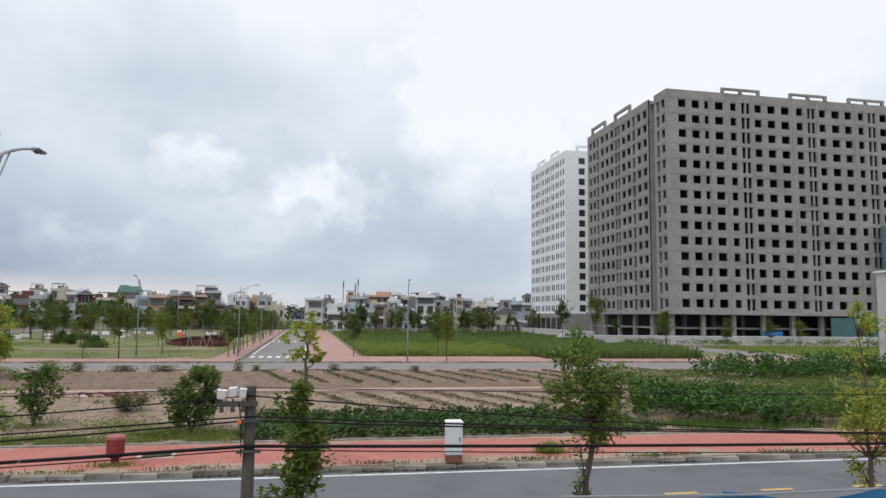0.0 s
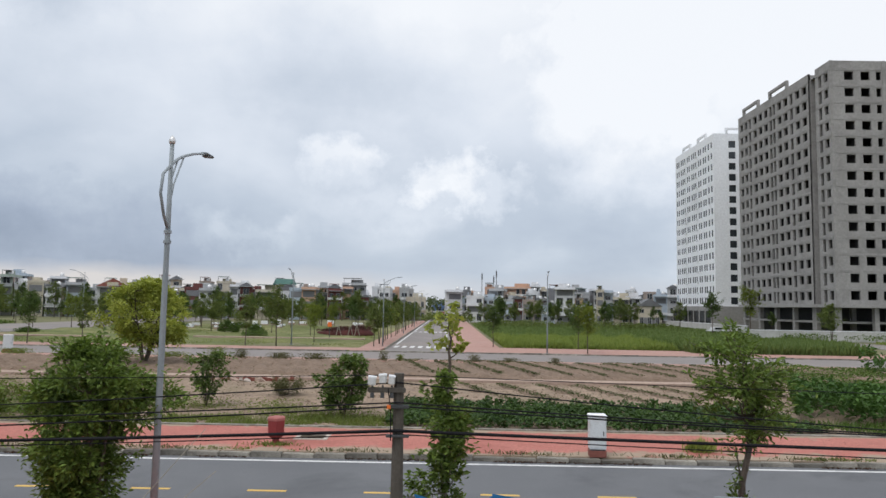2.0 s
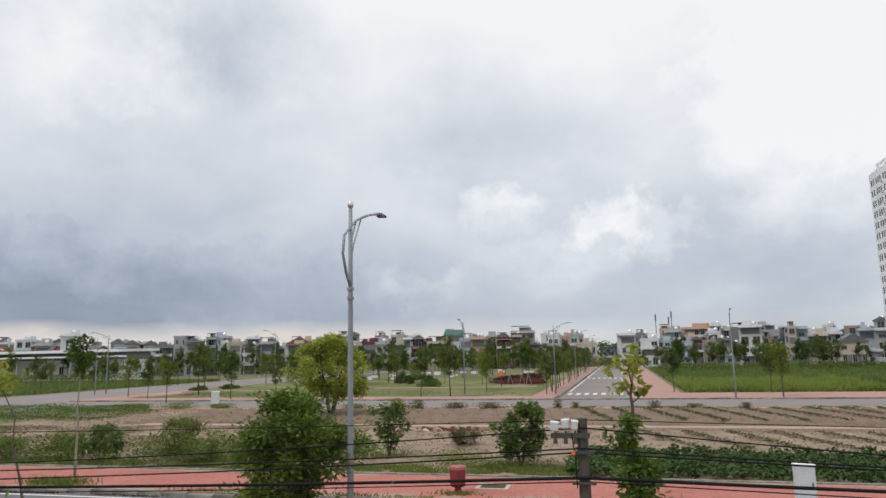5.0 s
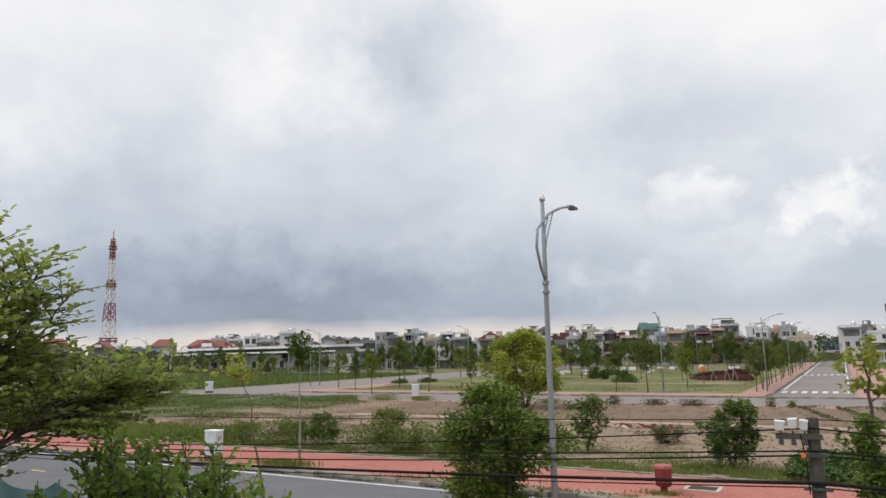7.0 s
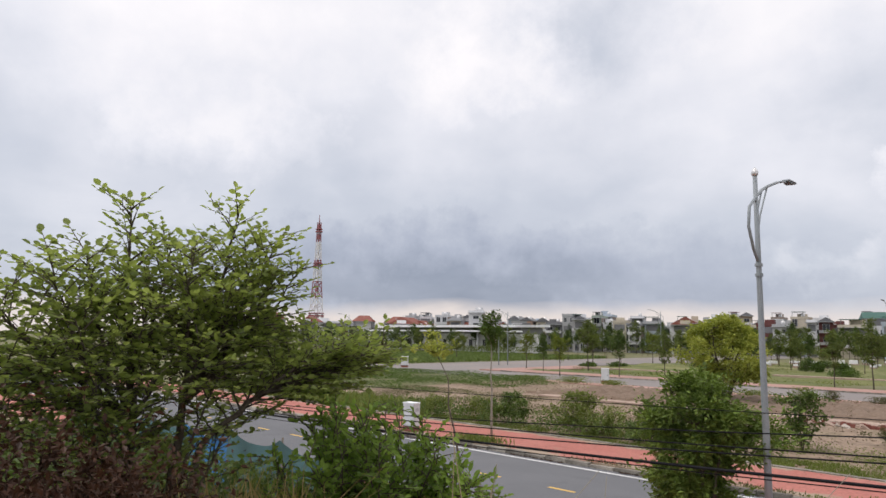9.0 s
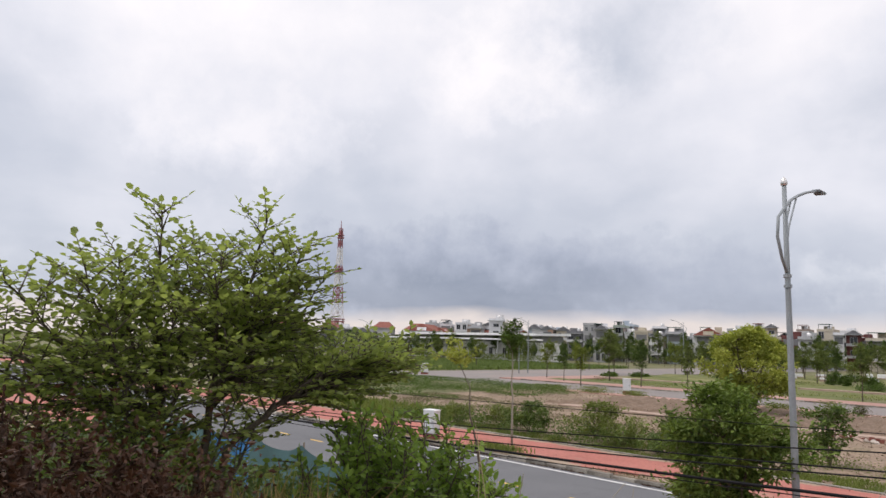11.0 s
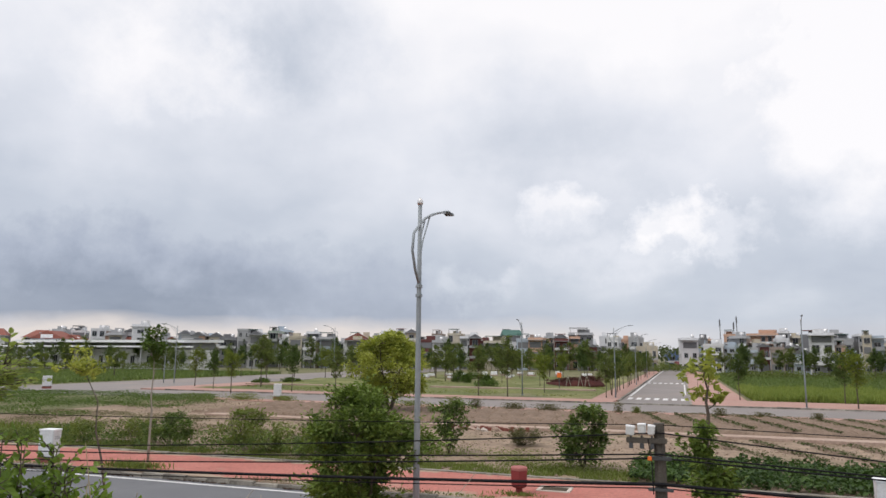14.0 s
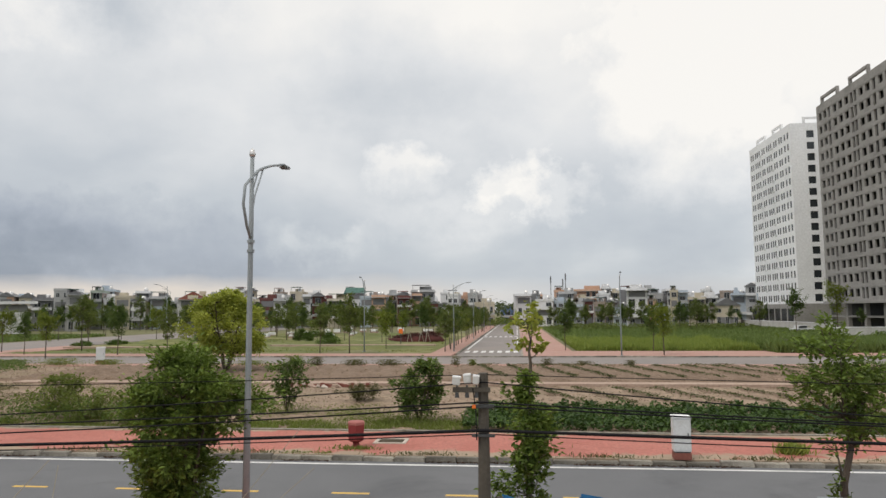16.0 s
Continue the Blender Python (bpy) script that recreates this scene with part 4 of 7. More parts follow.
tree("shrub", pose(-24.6, 28.6, 0.05), "low spreading green shrub", lobed_tree(47, ((0.3, 1.1, 0), (0.8, 1.4, 0), (1.3, 1.0, 0), (1.7, 0.4, 0.2)), 6, 0.03, 0.9, 46, 0.28, 0.16, 40, L_SHRUB, M_BARK, 0.5, 0.1, 30), "shrubs", "shrub")

# park and roadside trees: a few kinds, each copied at its own size and turn
PARK = [lobed_tree(60 + i, tuple((z, r * k, 0) for z, r in ((2.2, 0.5), (2.9, 0.95), (3.8, 1.15), (4.7, 0.95), (5.5, 0.6), (6.0, 0.25))), st, 0.07, 0.3, nl, 0.42, 0.25, per, mt, M_BARK, 0.5, 1.6, 14) for i, (k, st, nl, per, mt) in enumerate(
    ((1.1, 1, 30, 44, L_PARK), (0.95, 1, 30, 48, L_DARK), (1.0, 1, 24, 36, L_PARKY), (1.35, 2, 36, 44, L_PARK)))]
PARK_LABELS = ("young park tree with a loose green crown", "young tree with a compact dark crown", "young tree with yellow-green leaves", "spreading green park tree")
FIRST = {}


def park_tree(x, y, h, kind):
    s = h / 6.0
    m = pose(x, y, -0.04, 0, 0, (x * 37 + y * 91) % 360) @ Matrix.Scale(s, 4)
    return copy_thing(FIRST[kind], m)


def base_trees():
    for k in range(4):
        FIRST[k] = tree("park_tree", pose(-30 - 9 * k, 132 + 5 * k, -0.04), PARK_LABELS[k], PARK[k], "park trees")


base_trees()
park_tree(-64.0, 79.7, 6.1, 2); park_tree(-57.1, 74.6, 4.9, 1); park_tree(-50.5, 69.2, 5.6, 2)
park_tree(-56.9, 85.0, 7.4, 0); park_tree(-69.8, 106, 7.2, 0); park_tree(-44.8, 73.3, 5.8, 1)
park_tree(-38.5, 72.5, 5.6, 0); park_tree(-22.5, 77.0, 5.8, 0); park_tree(-19.3, 78.0, 7.0, 0)
park_tree(-17.0, 88.4, 5.3, 2); park_tree(-21.0, 125.5, 5.6, 2); park_tree(-18.2, 140.8, 8.0, 0)
park_tree(-8.2, 84.4, 5.6, 3); park_tree(-8.2, 92.5, 5.4, 0); park_tree(-8.2, 102, 5.5, 2)
park_tree(-8.2, 114, 5.4, 3); park_tree(-8.2, 126, 5.6, 0); park_tree(-8.2, 147, 5.5, 1)
park_tree(-8.2, 165, 5.8, 3); park_tree(-8.2, 185, 6.0, 0); park_tree(5.6, 82.0, 5.1, 1)
park_tree(15.3, 80.0, 5.4, 1); park_tree(15.0, 73.0, 6.1, 2); park_tree(53.1, 138, 8.8, 1)
park_tree(65.0, 148, 11.5, 2); park_tree(62.4, 112, 6.4, 3); park_tree(71, 107, 5.2, 3)
park_tree(83, 112, 5.2, 0); park_tree(70.6, 150, 5.0, 1); park_tree(90, 113, 5.6, 2)
park_tree(-20.4, 103, 5.7, 2); park_tree(-22.7, 139, 5.0, 0)
park_tree(-24, 181, 8.6, 1); park_tree(-28, 110, 5.6, 0); park_tree(-32, 149, 6.1, 0)
park_tree(-121, 126, 5.6, 2); park_tree(-132, 115, 5.0, 2); park_tree(-40, 120, 5.2, 0)
park_tree(-47, 108, 5.6, 3); park_tree(-52, 130, 6.2, 1); park_tree(-62, 124, 6.4, 0)
park_tree(-75, 140, 6.8, 0); park_tree(-88, 120, 6.0, 1); park_tree(-98, 100, 5.6, 3)
park_tree(-36, 170, 6.5, 3); park_tree(-48, 178, 7.0, 0); park_tree(-66, 172, 7.0, 1)
park_tree(40, 165, 6.5, 1); park_tree(28, 178, 6.0, 0); park_tree(58, 172, 7.0, 3); park_tree(18, 186, 6.0, 1)
park_tree(-84, 168, 7.0, 3); park_tree(-110, 150, 7.2, 0); park_tree(-125, 140, 7.0, 1); park_tree(-140, 128, 6.6, 3)
park_tree(14, 196, 7, 0); park_tree(48, 190, 8, 0); park_tree(70, 128, 6, 0); park_tree(105, 110, 6, 1)
park_tree(98, 106, 6.5, 3)
for i, yy in enumerate((79, 88, 97, 108, 120, 133, 140, 156, 175)):
    park_tree(-8.3 + 0.3 * (i % 2), yy, 5.0 + 0.35 * (i % 3), (0, 1, 3)[i % 3])


# ---- fields and planting ----
RNG = np.random.default_rng(11)


def stuff(name, me, label, category):
    return tagged(put_mesh(name, me), label, category, kind="stuff")


def carpet(rng, n, x0, x1, y0, y1, hmax, scale=0.6, cut=-1.0, low=0.15):
    """Leaf centres heaped into an uneven low canopy."""
    xy = scatter(rng, n, x0, x1, y0, y1)
    if cut > -1:
        xy = patchy(rng, xy, scale, cut)
    hs = np.array([0.62 + 0.38 * noise.noise(Vector((p[0] * scale * 1.7, p[1] * scale * 1.7, 1.2))) for p in xy])
    z = hmax * hs * rng.uniform(low, 1.0, len(xy)) ** 0.6
    return np.concatenate([xy, z[:, None] + 0.08], 1)


def heaps(rng, x0, x1, y0, y1, step, h0, h1, r, per):
    """Leaf centres of separate bushy plants set in a loose grid, with gaps between them."""
    out = []
    for gx in np.arange(x0, x1, step):
        for gy in np.arange(y0, y1, step):
            c = np.array([gx + rng.normal() * step * 0.22, gy + rng.normal() * step * 0.22])
            hh, rr = rng.uniform(h0, h1), r * rng.uniform(0.7, 1.25)
            v = rng.normal(size=(per, 3))
            v /= np.linalg.norm(v, axis=1)[:, None]
            v *= rng.uniform(0.1, 1, size=(per, 1)) ** 0.45
            p = np.empty((per, 3))
            p[:, :2] = c + v[:, :2] * rr
            p[:, 2] = 0.1 + hh * (0.55 + 0.45 * v[:, 2])
            out.append(p)
    return np.concatenate(out)


stuff("vegetable_bed", leaf_mesh("vegetable_bed", heaps(RNG, -2.0, 15.0, 27.0, 33.0, 0.52, 0.22, 0.52, 0.4, 42), 0.19, L_VEG, RNG, 0.7, 0.5), "low dark green leafy vegetable bed beside the pavement", "vegetable bed")
cas = heaps(RNG, 15.2, 42, 26.9, 38.0, 1.05, 1.1, 1.95, 0.75, 120)
cas = cas[(cas[:, 0] > 15.3 + 0.45 * (cas[:, 1] - 30.0)) & (cas[:, 1] > np.maximum(30.0 - 0.41 * (cas[:, 0] - 15.4), 27.0))]
cas[:, 2] *= np.clip(1.02 - 0.028 * (cas[:, 0] - 15), 0.58, 1.0)
east = cas[:, 0] > 23.5 + 1.5 * np.sin(cas[:, 1] * 1.3)
stuff("cassava_bed", leaf_mesh("cassava_bed", cas[~east], 0.29, L_CASSAVA, RNG, 0.5, 0.5), "tall dark green cassava bushes in a block", "cassava bushes")
stuff("cassava_bed", leaf_mesh("cassava_bed", cas[east], 0.26, L_SHRUB, RNG, 0.5, 0.5), "lower light green cassava bushes", "cassava bushes")
stuff("cassava_bed", leaf_mesh("cassava_bed", heaps(RNG, 33.5, 60, 48.8, 56.0, 1.5, 1.2, 2.4, 1.0, 90), 0.36, L_CASSAVA, RNG, 0.5, 0.4), "dark green bushes at the far side of the field", "bushes")
band = patchy(RNG, scatter(RNG, 16000, 15, 60, 26.5, 29.5), 0.5, -0.25)
band = band[band[:, 1] < 29.6 - 0.25 * np.maximum(band[:, 0] - 20, 0)]
stuff("weeds", blades("weeds", band, RNG.uniform(0.08, 0.4, len(band)), 0.04, L_MID, RNG), "dark green weeds at the foot of the cassava", "weeds")
stuff("low_crop", leaf_mesh("low_crop", carpet(RNG, 30000, 22, 62, 39.5, 58.0, 0.6, 0.2, -0.4), 0.2, L_SHRUB, RNG, 0.5, 0.4), "patchy low green crop behind the bushes", "crop")

# slanting crop rows on raised ridges, above and below the cross path
ridge_v, ridge_f = [], []
rows_xy = []
for y0, y1, xs in ((46.9, 57.1, [-3.2 + 2.35 * i for i in range(12)]), (35.2, 42.4, [1.0 + 2.35 * i for i in range(8)])):
    for x in xs:
        n = 14
        for i in range(n):
            f = i / (n - 1)
            px, py = x + (1 - f) * 2.4, y0 + (y1 - y0) * f
            k = len(ridge_v)
            base = 0.2 if y0 > 45 else 0.0
            crest = 0.19 + 0.03 * math.sin(i * 2.1 + x) if 0 < i < n - 1 else -0.2
            ridge_v += [(px - 0.36, py, base + min(crest, 0)), (px, py, base + crest), (px + 0.36, py, base + min(crest, 0))]
            if i < n - 1:
                ridge_f += [(k, k + 1, k + 4, k + 3), (k + 1, k + 2, k + 5, k + 4)]
        m = int((y1 - y0) * 70)
        f = RNG.uniform(0, 1, m)
        rows_xy.append(np.stack([x + (1 - f) * 2.4 + RNG.normal(size=m) * 0.14, y0 + (y1 - y0) * f, (0.3 if y0 > 45 else 0.1) + RNG.uniform(0, 0.12, m)], 1))
tagged(put_mesh("soil_ridges", fast_mesh("soil_ridges", ridge_v, ridge_f, M_SOIL_DARK, True)), "raised dark soil ridges slanting across the field", "soil ridges", kind="stuff")
stuff("seedling_rows", leaf_mesh("seedling_rows", np.concatenate(rows_xy), 0.14, L_SEED, RNG, 0.5, 0.4), "rows of small green seedlings on the ridges", "seedlings")
slab("field_path", -34, 22, 43.3, 44.5, -0.1, 0.22, M_SAND, "pale trodden earth path across the field", "path")
rubble = thing("low_brick_wall", pose(-12.0, 42.6, 0.0, 0, 0, 2), "broken low red brick wall at the field path", "low wall")
for i in range(22):
    part("brick_block", boxed(-2.6 + i * 0.24, -2.372 + i * 0.24, -0.12 + 0.03 * ((i * 5) % 3), 0.12, 0, 0.17 + 0.045 * ((i * 7) % 4), bevel=0.012), M_BRICKRED if i % 6 else M_SAND, rubble)
deb = random.Random(8)
for i in range(16):
    d = thing("rubble_stone", pose(deb.uniform(-14.5, -6), 42.3 + deb.uniform(-0.6, 0.9), 0.1, deb.uniform(0, 40), deb.uniform(0, 40), deb.uniform(0, 180)), "pale broken rubble stone by the field path", "stone", "rubble stones")
    r = deb.uniform(0.12, 0.3)
    part("stone", boxed(-r, r, -r * 0.7, r * 0.7, -r * 0.45, r * 0.45, bevel=r * 0.22), M_PIT if i % 3 else M_SAND, d)
N_CLOD = 9000
clod_xy = scatter(RNG, N_CLOD, -46, 34, 27, 58)
clod = np.concatenate([clod_xy, np.where(clod_xy[:, 1] > 45.6, 0.22, 0.06)[:, None] + RNG.uniform(0, 0.03, (N_CLOD, 1))], 1)
rad = RNG.uniform(0.02, 0.08, (N_CLOD, 1, 1))
octa = np.array([(1, 0, 0), (-1, 0, 0), (0, 1, 0), (0, -1, 0), (0, 0, 0.7), (0, 0, -0.7)])
ov = (clod[:, None, :] + octa[None] * rad * RNG.uniform(0.6, 1.4, (N_CLOD, 6, 1))).reshape(-1, 3)
of = (np.arange(N_CLOD)[:, None, None] * 6 + np.array([(0, 2, 4), (2, 1, 4), (1, 3, 4), (3, 0, 4), (2, 0, 5), (1, 2, 5), (3, 1, 5), (0, 3, 5)])[None]).reshape(-1, 3)
stuff("soil_clods", fast_mesh("soil_clods", ov, of, M_SOIL), "loose clods of dry earth on the field", "soil clods")

strip_xy = patchy(RNG, scatter(RNG, 60000, -33, -2.0, 26.25, 30.6), 0.4, -0.3)
strip_xy = strip_xy[np.array([p[1] < 28.6 + 2.4 * noise.noise(Vector((p[0] * 0.45, 0.3, p[1] * 0.2))) + RNG.normal() * 0.25 for p in strip_xy])]
stuff("weeds", blades("weeds", strip_xy, RNG.uniform(0.04, 0.27, len(strip_xy)), 0.03, L_WEED, RNG), "rough green weeds behind the pavement", "weeds")
stuff("weeds", blades("weeds", scatter(RNG, 7000, -60, -33, 26.5, 32), RNG.uniform(0.15, 0.7, 7000), 0.09, L_WEED, RNG), "tall rough weeds further along the pavement", "weeds")
stuff("weed_patch", leaf_mesh("weed_patch", heaps(RNG, -34, -14.5, 27.0, 30.4, 1.0, 0.4, 1.25, 0.55, 80), 0.14, L_SHRUB, RNG, 0.5, 0.4), "bushy green weeds beside the pavement", "weeds")
stuff("weed_patch", leaf_mesh("weed_patch", carpet(RNG, 90000, -100, -40, 37, 60, 0.75, 0.14, -0.1), 0.12, L_MID, RNG), "low green weeds covering the open plot", "weeds")
stuff("field_weeds", leaf_mesh("field_weeds", carpet(RNG, 40000, -48, -13, 30, 43, 0.22, 0.2, 0.06), 0.08, L_SCRUB, RNG), "patchy weeds creeping over the bare soil", "weeds")
stuff("field_weeds", leaf_mesh("field_weeds", carpet(RNG, 16000, -48, 60, 27, 45, 0.12, 0.22, 0.2), 0.09, L_SCRUB, RNG), "thin scattered weeds on the field", "weeds")
xy = patchy(RNG, scatter(RNG, 9000, -40, 34, 21.86, 22.25), 0.75, 0.25)
stuff("kerb_weeds", blades("kerb_weeds", xy, RNG.uniform(0.01, 0.08, len(xy)), 0.03, L_WEED, RNG, 0.6, 0.15), "low weeds in the joint behind the kerb", "weeds")
xy = patchy(RNG, scatter(RNG, 5000, -40, 34, 21.45, 21.6), 0.4, 0.05)
stuff("kerb_litter", leaf_mesh("kerb_litter", np.concatenate([xy, np.full((len(xy), 1), 0.02)], 1), 0.07, L_DRY, RNG), "dry leaf litter in the gutter", "leaf litter")
xy = patchy(RNG, scatter(RNG, 900, -40, 34, 22.0, 26.1), 0.35, 0.1)
stuff("pavement_litter", leaf_mesh("pavement_litter", np.concatenate([xy, np.full((len(xy), 1), 0.16)], 1), 0.05, L_DRY, RNG, 0.5, 0.9), "scattered dry leaves on the red pavement", "leaf litter")
stuff("verge_weeds", leaf_mesh("verge_weeds", carpet(RNG, 14000, -36, 30, 58.0, 60.7, 0.22, 0.45, 0.05), 0.10, L_SCRUB, RNG), "weed tufts along the cross road verge", "weeds")
for tx, ty, tr, th_, tn in ((-19.8, 59.6, 0.8, 1.2, 420), (-17.6, 59.2, 0.5, 1.0, 260), (-14.2, 59.3, 0.9, 0.7, 380), (-11.2, 59.2, 1.0, 0.7, 380), (-8.4, 59.4, 0.5, 0.6, 200), (-5.4, 59.8, 0.35, 1.0, 160), (-3.9, 59.4, 0.3, 0.7, 140), (-23.5, 59.0, 1.2, 0.6, 420), (-29, 60, 1.4, 0.5, 420), (-42, 59.5, 1.8, 0.8, 560), (-37.5, 59.9, 1.2, 0.6, 420), (-47, 59.0, 2.2, 0.7, 560), (2.5, 59.5, 0.5, 0.8, 200), (5.6, 59.7, 0.7, 0.5, 200), (9.5, 59.5, 0.4, 0.6, 160)):
    tn *= 3
    tuft = np.concatenate([np.array([tx, ty]) + RNG.normal(size=(tn, 2)) * np.array([tr * 0.55, tr * 0.35]), (0.1 + th_ * 0.75 * RNG.uniform(0, 1, tn) ** 1.5)[:, None]], 1)
    stuff("verge_weeds", leaf_mesh("verge_weeds", tuft, 0.13, L_SCRUB if tn % 7 else L_WEED, RNG, 0.4, 0.2), "rough olive-brown brushy weed clump on the cross road verge", "weeds")
stuff("kerb_weeds", blades("kerb_weeds", np.array([-21.3, 22.5]) + RNG.normal(size=(600, 2)) * np.array([0.7, 0.22]), RNG.uniform(0.08, 0.32, 600), 0.04, L_WEED, RNG, 0.35, 0.15), "grass tufts by the kerb", "weeds")
stuff("kerb_weeds", blades("kerb_weeds", np.array([-5.55, 22.75]) + RNG.normal(size=(200, 2)) * np.array([0.4, 0.12]), RNG.uniform(0.04, 0.14, 200), 0.04, L_WEED, RNG, 0.5, 0.15), "grass tuft round the foot of the waste bin", "weeds")
stuff("kerb_weeds", blades("kerb_weeds", np.array([8.6, 23.0]) + RNG.normal(size=(420, 2)) * np.array([0.22, 0.14]), RNG.uniform(0.1, 0.45, 420), 0.04, L_GRASS, RNG, 0.4, 0.15), "grass tuft on the red pavement", "weeds")

for sx, sy, sr in ((-10.9, 31.3, 1.3), (-4.3, 29.0, 1.8), (-6.6, 29.0, 1.4), (-7.6, 31.0, 1.0)):
    n_w = int(900 * sr)
    foot = np.concatenate([np.array([sx, sy]) + RNG.normal(size=(n_w, 2)) * np.array([sr * 0.7, sr * 0.4]), 0.06 + 0.45 * RNG.uniform(0, 1, (n_w, 1)) ** 2], 1)
    stuff("weeds", leaf_mesh("weeds", foot, 0.10, L_WEED, RNG, 0.4, 0.3), "ragged weeds round the foot of a shrub", "weeds")
for x0 in (-31.0, -14.5, -9.0, -3.2, 2.6, 7.5, 11.8, 17.0):
    n_w = 170
    foot = np.array([x0, 21.98]) + RNG.normal(size=(n_w, 2)) * np.array([0.75, 0.1])
    stuff("kerb_weeds", blades("kerb_weeds", foot, RNG.uniform(0.02, 0.16, n_w), 0.03, L_SCRUB, RNG, 0.6, 0.15), "dusty weeds in a gap of the kerb", "weeds")
plot_xy = scatter(RNG, 60000, 7, 27.5, 81.5, 105)
plot_h = np.array([1.0 + 0.75 * noise.noise(Vector((p[0] * 0.35, p[1] * 0.35, 5.0))) for p in plot_xy])
stuff("tall_grass", blades("tall_grass", plot_xy, plot_h * RNG.uniform(0.3, 0.95, 60000), 0.10, L_GRASS, RNG, 0.3), "tall light green grass filling the plot", "tall grass")
stuff("tall_grass", blades("tall_grass", scatter(RNG, 22000, 27.5, 47.5, 76.5, 93), RNG.uniform(0.6, 1.45, 22000), 0.2, L_REED, RNG, 0.25), "taller dark green reeds beside the pale grass", "tall grass")
stuff("tall_grass", blades("tall_grass", scatter(RNG, 36000, 7, 62, 104, 190), RNG.uniform(0.3, 0.8, 36000), 0.34, L_REED, RNG, 0.25), "dark green grass stretching back to the houses", "tall grass")
stuff("tall_grass", blades("tall_grass", scatter(RNG, 9000, 69, 115, 84, 112), RNG.uniform(0.15, 0.55, 9000), 0.25, L_GRASS, RNG, 0.25), "rough grass before the white site wall", "tall grass")
stuff("tall_grass", blades("tall_grass", scatter(RNG, 20000, -140, -88, 76, 140), RNG.uniform(0.2, 0.8, 20000), 0.36, L_REED, RNG, 0.25), "green grass plots beyond the park road", "tall grass")
stuff("hedge", leaf_mesh("hedge", carpet(RNG, 14000, 8, 62, 150, 186, 2.4, 0.12, 0.1), 0.45, L_PARK, RNG), "dark shrubs at the back of the grass plot", "hedge")
xy = patchy(RNG, scatter(RNG, 26000, -61, -10, 77, 149), 0.11, 0.1)
stuff("lawn_tufts", blades("lawn_tufts", xy, RNG.uniform(0.05, 0.2, len(xy)), 0.08, L_WEED, RNG, 0.5), "uneven grass tufts on the park lawn", "grass")
stuff("hedge", leaf_mesh("hedge", carpet(RNG, 9000, -186, -110, 136, 147, 2.8, 0.14, 0.0), 0.45, L_PARK, RNG), "dark trees and shrubs before the long hall", "hedge")
stuff("hedge", leaf_mesh("hedge", carpet(RNG, 16000, -140, 8, 188, 206, 3.8, 0.1, 0.02), 0.6, L_PARK, RNG), "dark line of shrubs in front of the houses", "hedge")
stuff("far_woods", leaf_mesh("far_woods", carpet(RNG, 16000, -420, 120, 262, 330, 11.5, 0.035, -0.2, 0.3), 1.9, L_FAR, RNG), "distant belt of trees behind the houses", "woods")
stuff("hedge", leaf_mesh("hedge", carpet(RNG, 9000, 48, 130, 112.5, 117.4, 1.7, 0.25, 0.0), 0.3, L_SHRUB, RNG), "rough green bushes before the site wall", "hedge")
stuff("far_woods", leaf_mesh("far_woods", carpet(RNG, 9000, -420, -150, 130, 250, 9.5, 0.035, -0.1, 0.3), 1.8, L_FAR, RNG), "distant trees to the west of the park", "woods")

# park: flower bed, clipped bushes, paths, stones, litter post
bed = thing("flower_bed", pose(-16.2, 110, 0.1), "raised dark red planted bed on the park lawn", "flower bed")
bm = bmesh.new()
bmesh.ops.create_icosphere(bm, subdivisions=4, radius=1, matrix=Matrix.Diagonal((4.6, 3.4, 1.0, 1)))
for v in bm.verts:
    v.co.z = max(min(v.co.z * 1.5, 0.8 + 0.09 * v.co.x), -0.1) + 0.1 * noise.noise(v.co * 1.6)
part("mound", bm, M_FLOWER, bed, smooth=True)
bed_rng = np.random.default_rng(33)
spot = bed_rng.normal(size=(5200, 2)) * np.array([2.2, 1.5])
spot = spot[(spot[:, 0] / 4.7) ** 2 + (spot[:, 1] / 3.4) ** 2 < 1]
lift = np.array([0.35 + 0.09 * p[0] + 0.5 * noise.noise(Vector((p[0] * 0.9, p[1] * 0.9, 2))) for p in spot])
put_mesh("planting", leaf_mesh("planting", np.concatenate([spot, (np.maximum(lift, 0.05) + bed_rng.uniform(0.1, 0.75, len(spot)))[:, None]], 1), 0.28, L_REDBED, bed_rng, 0.5, 0.4), bed, None, "dark red leaves")
for px_, py_ in ((1.2, -3.3), (2.2, -3.1), (-0.6, -3.4)):
    for a in range(3):
        part("prop", tubed([(px_ + 0.5 * math.cos(a * 2.1), py_ + 0.5 * math.sin(a * 2.1), -0.05), (px_, py_, 1.7)], 0.05, 5), M_BARK_PALE, bed, "pale wooden tree prop")
for x, y, w, h in ((-29.5, 105.8, 2.6, 1.7), (-36.5, 113, 3.0, 2.2), (-34, 110, 2.2, 1.6), (-46, 118, 3.4, 1.5), (-58, 95, 3.2, 0.9), (-62, 93, 3.0, 0.8), (-27, 98, 5.5, 1.2), (-44, 104, 6.0, 1.1), (-52, 112, 5.0, 1.0), (-38, 128, 5.0, 1.4)):
    mh = lobed_tree(int(100 + x * -3), ((0.15, w * 0.42, 0), (h * 0.5, w * 0.46, 0), (h * 0.8, w * 0.32, 0), (h, w * 0.12, 0)), 4, 0.05, w * 0.25, 46, w * 0.14, 0.2, 44, L_MID, M_BARK, 0.5, 0.05)
    tree("clipped_bush", pose(x, y, 0.1), "rounded green park bush on the grass", mh, "park bushes", "bush")
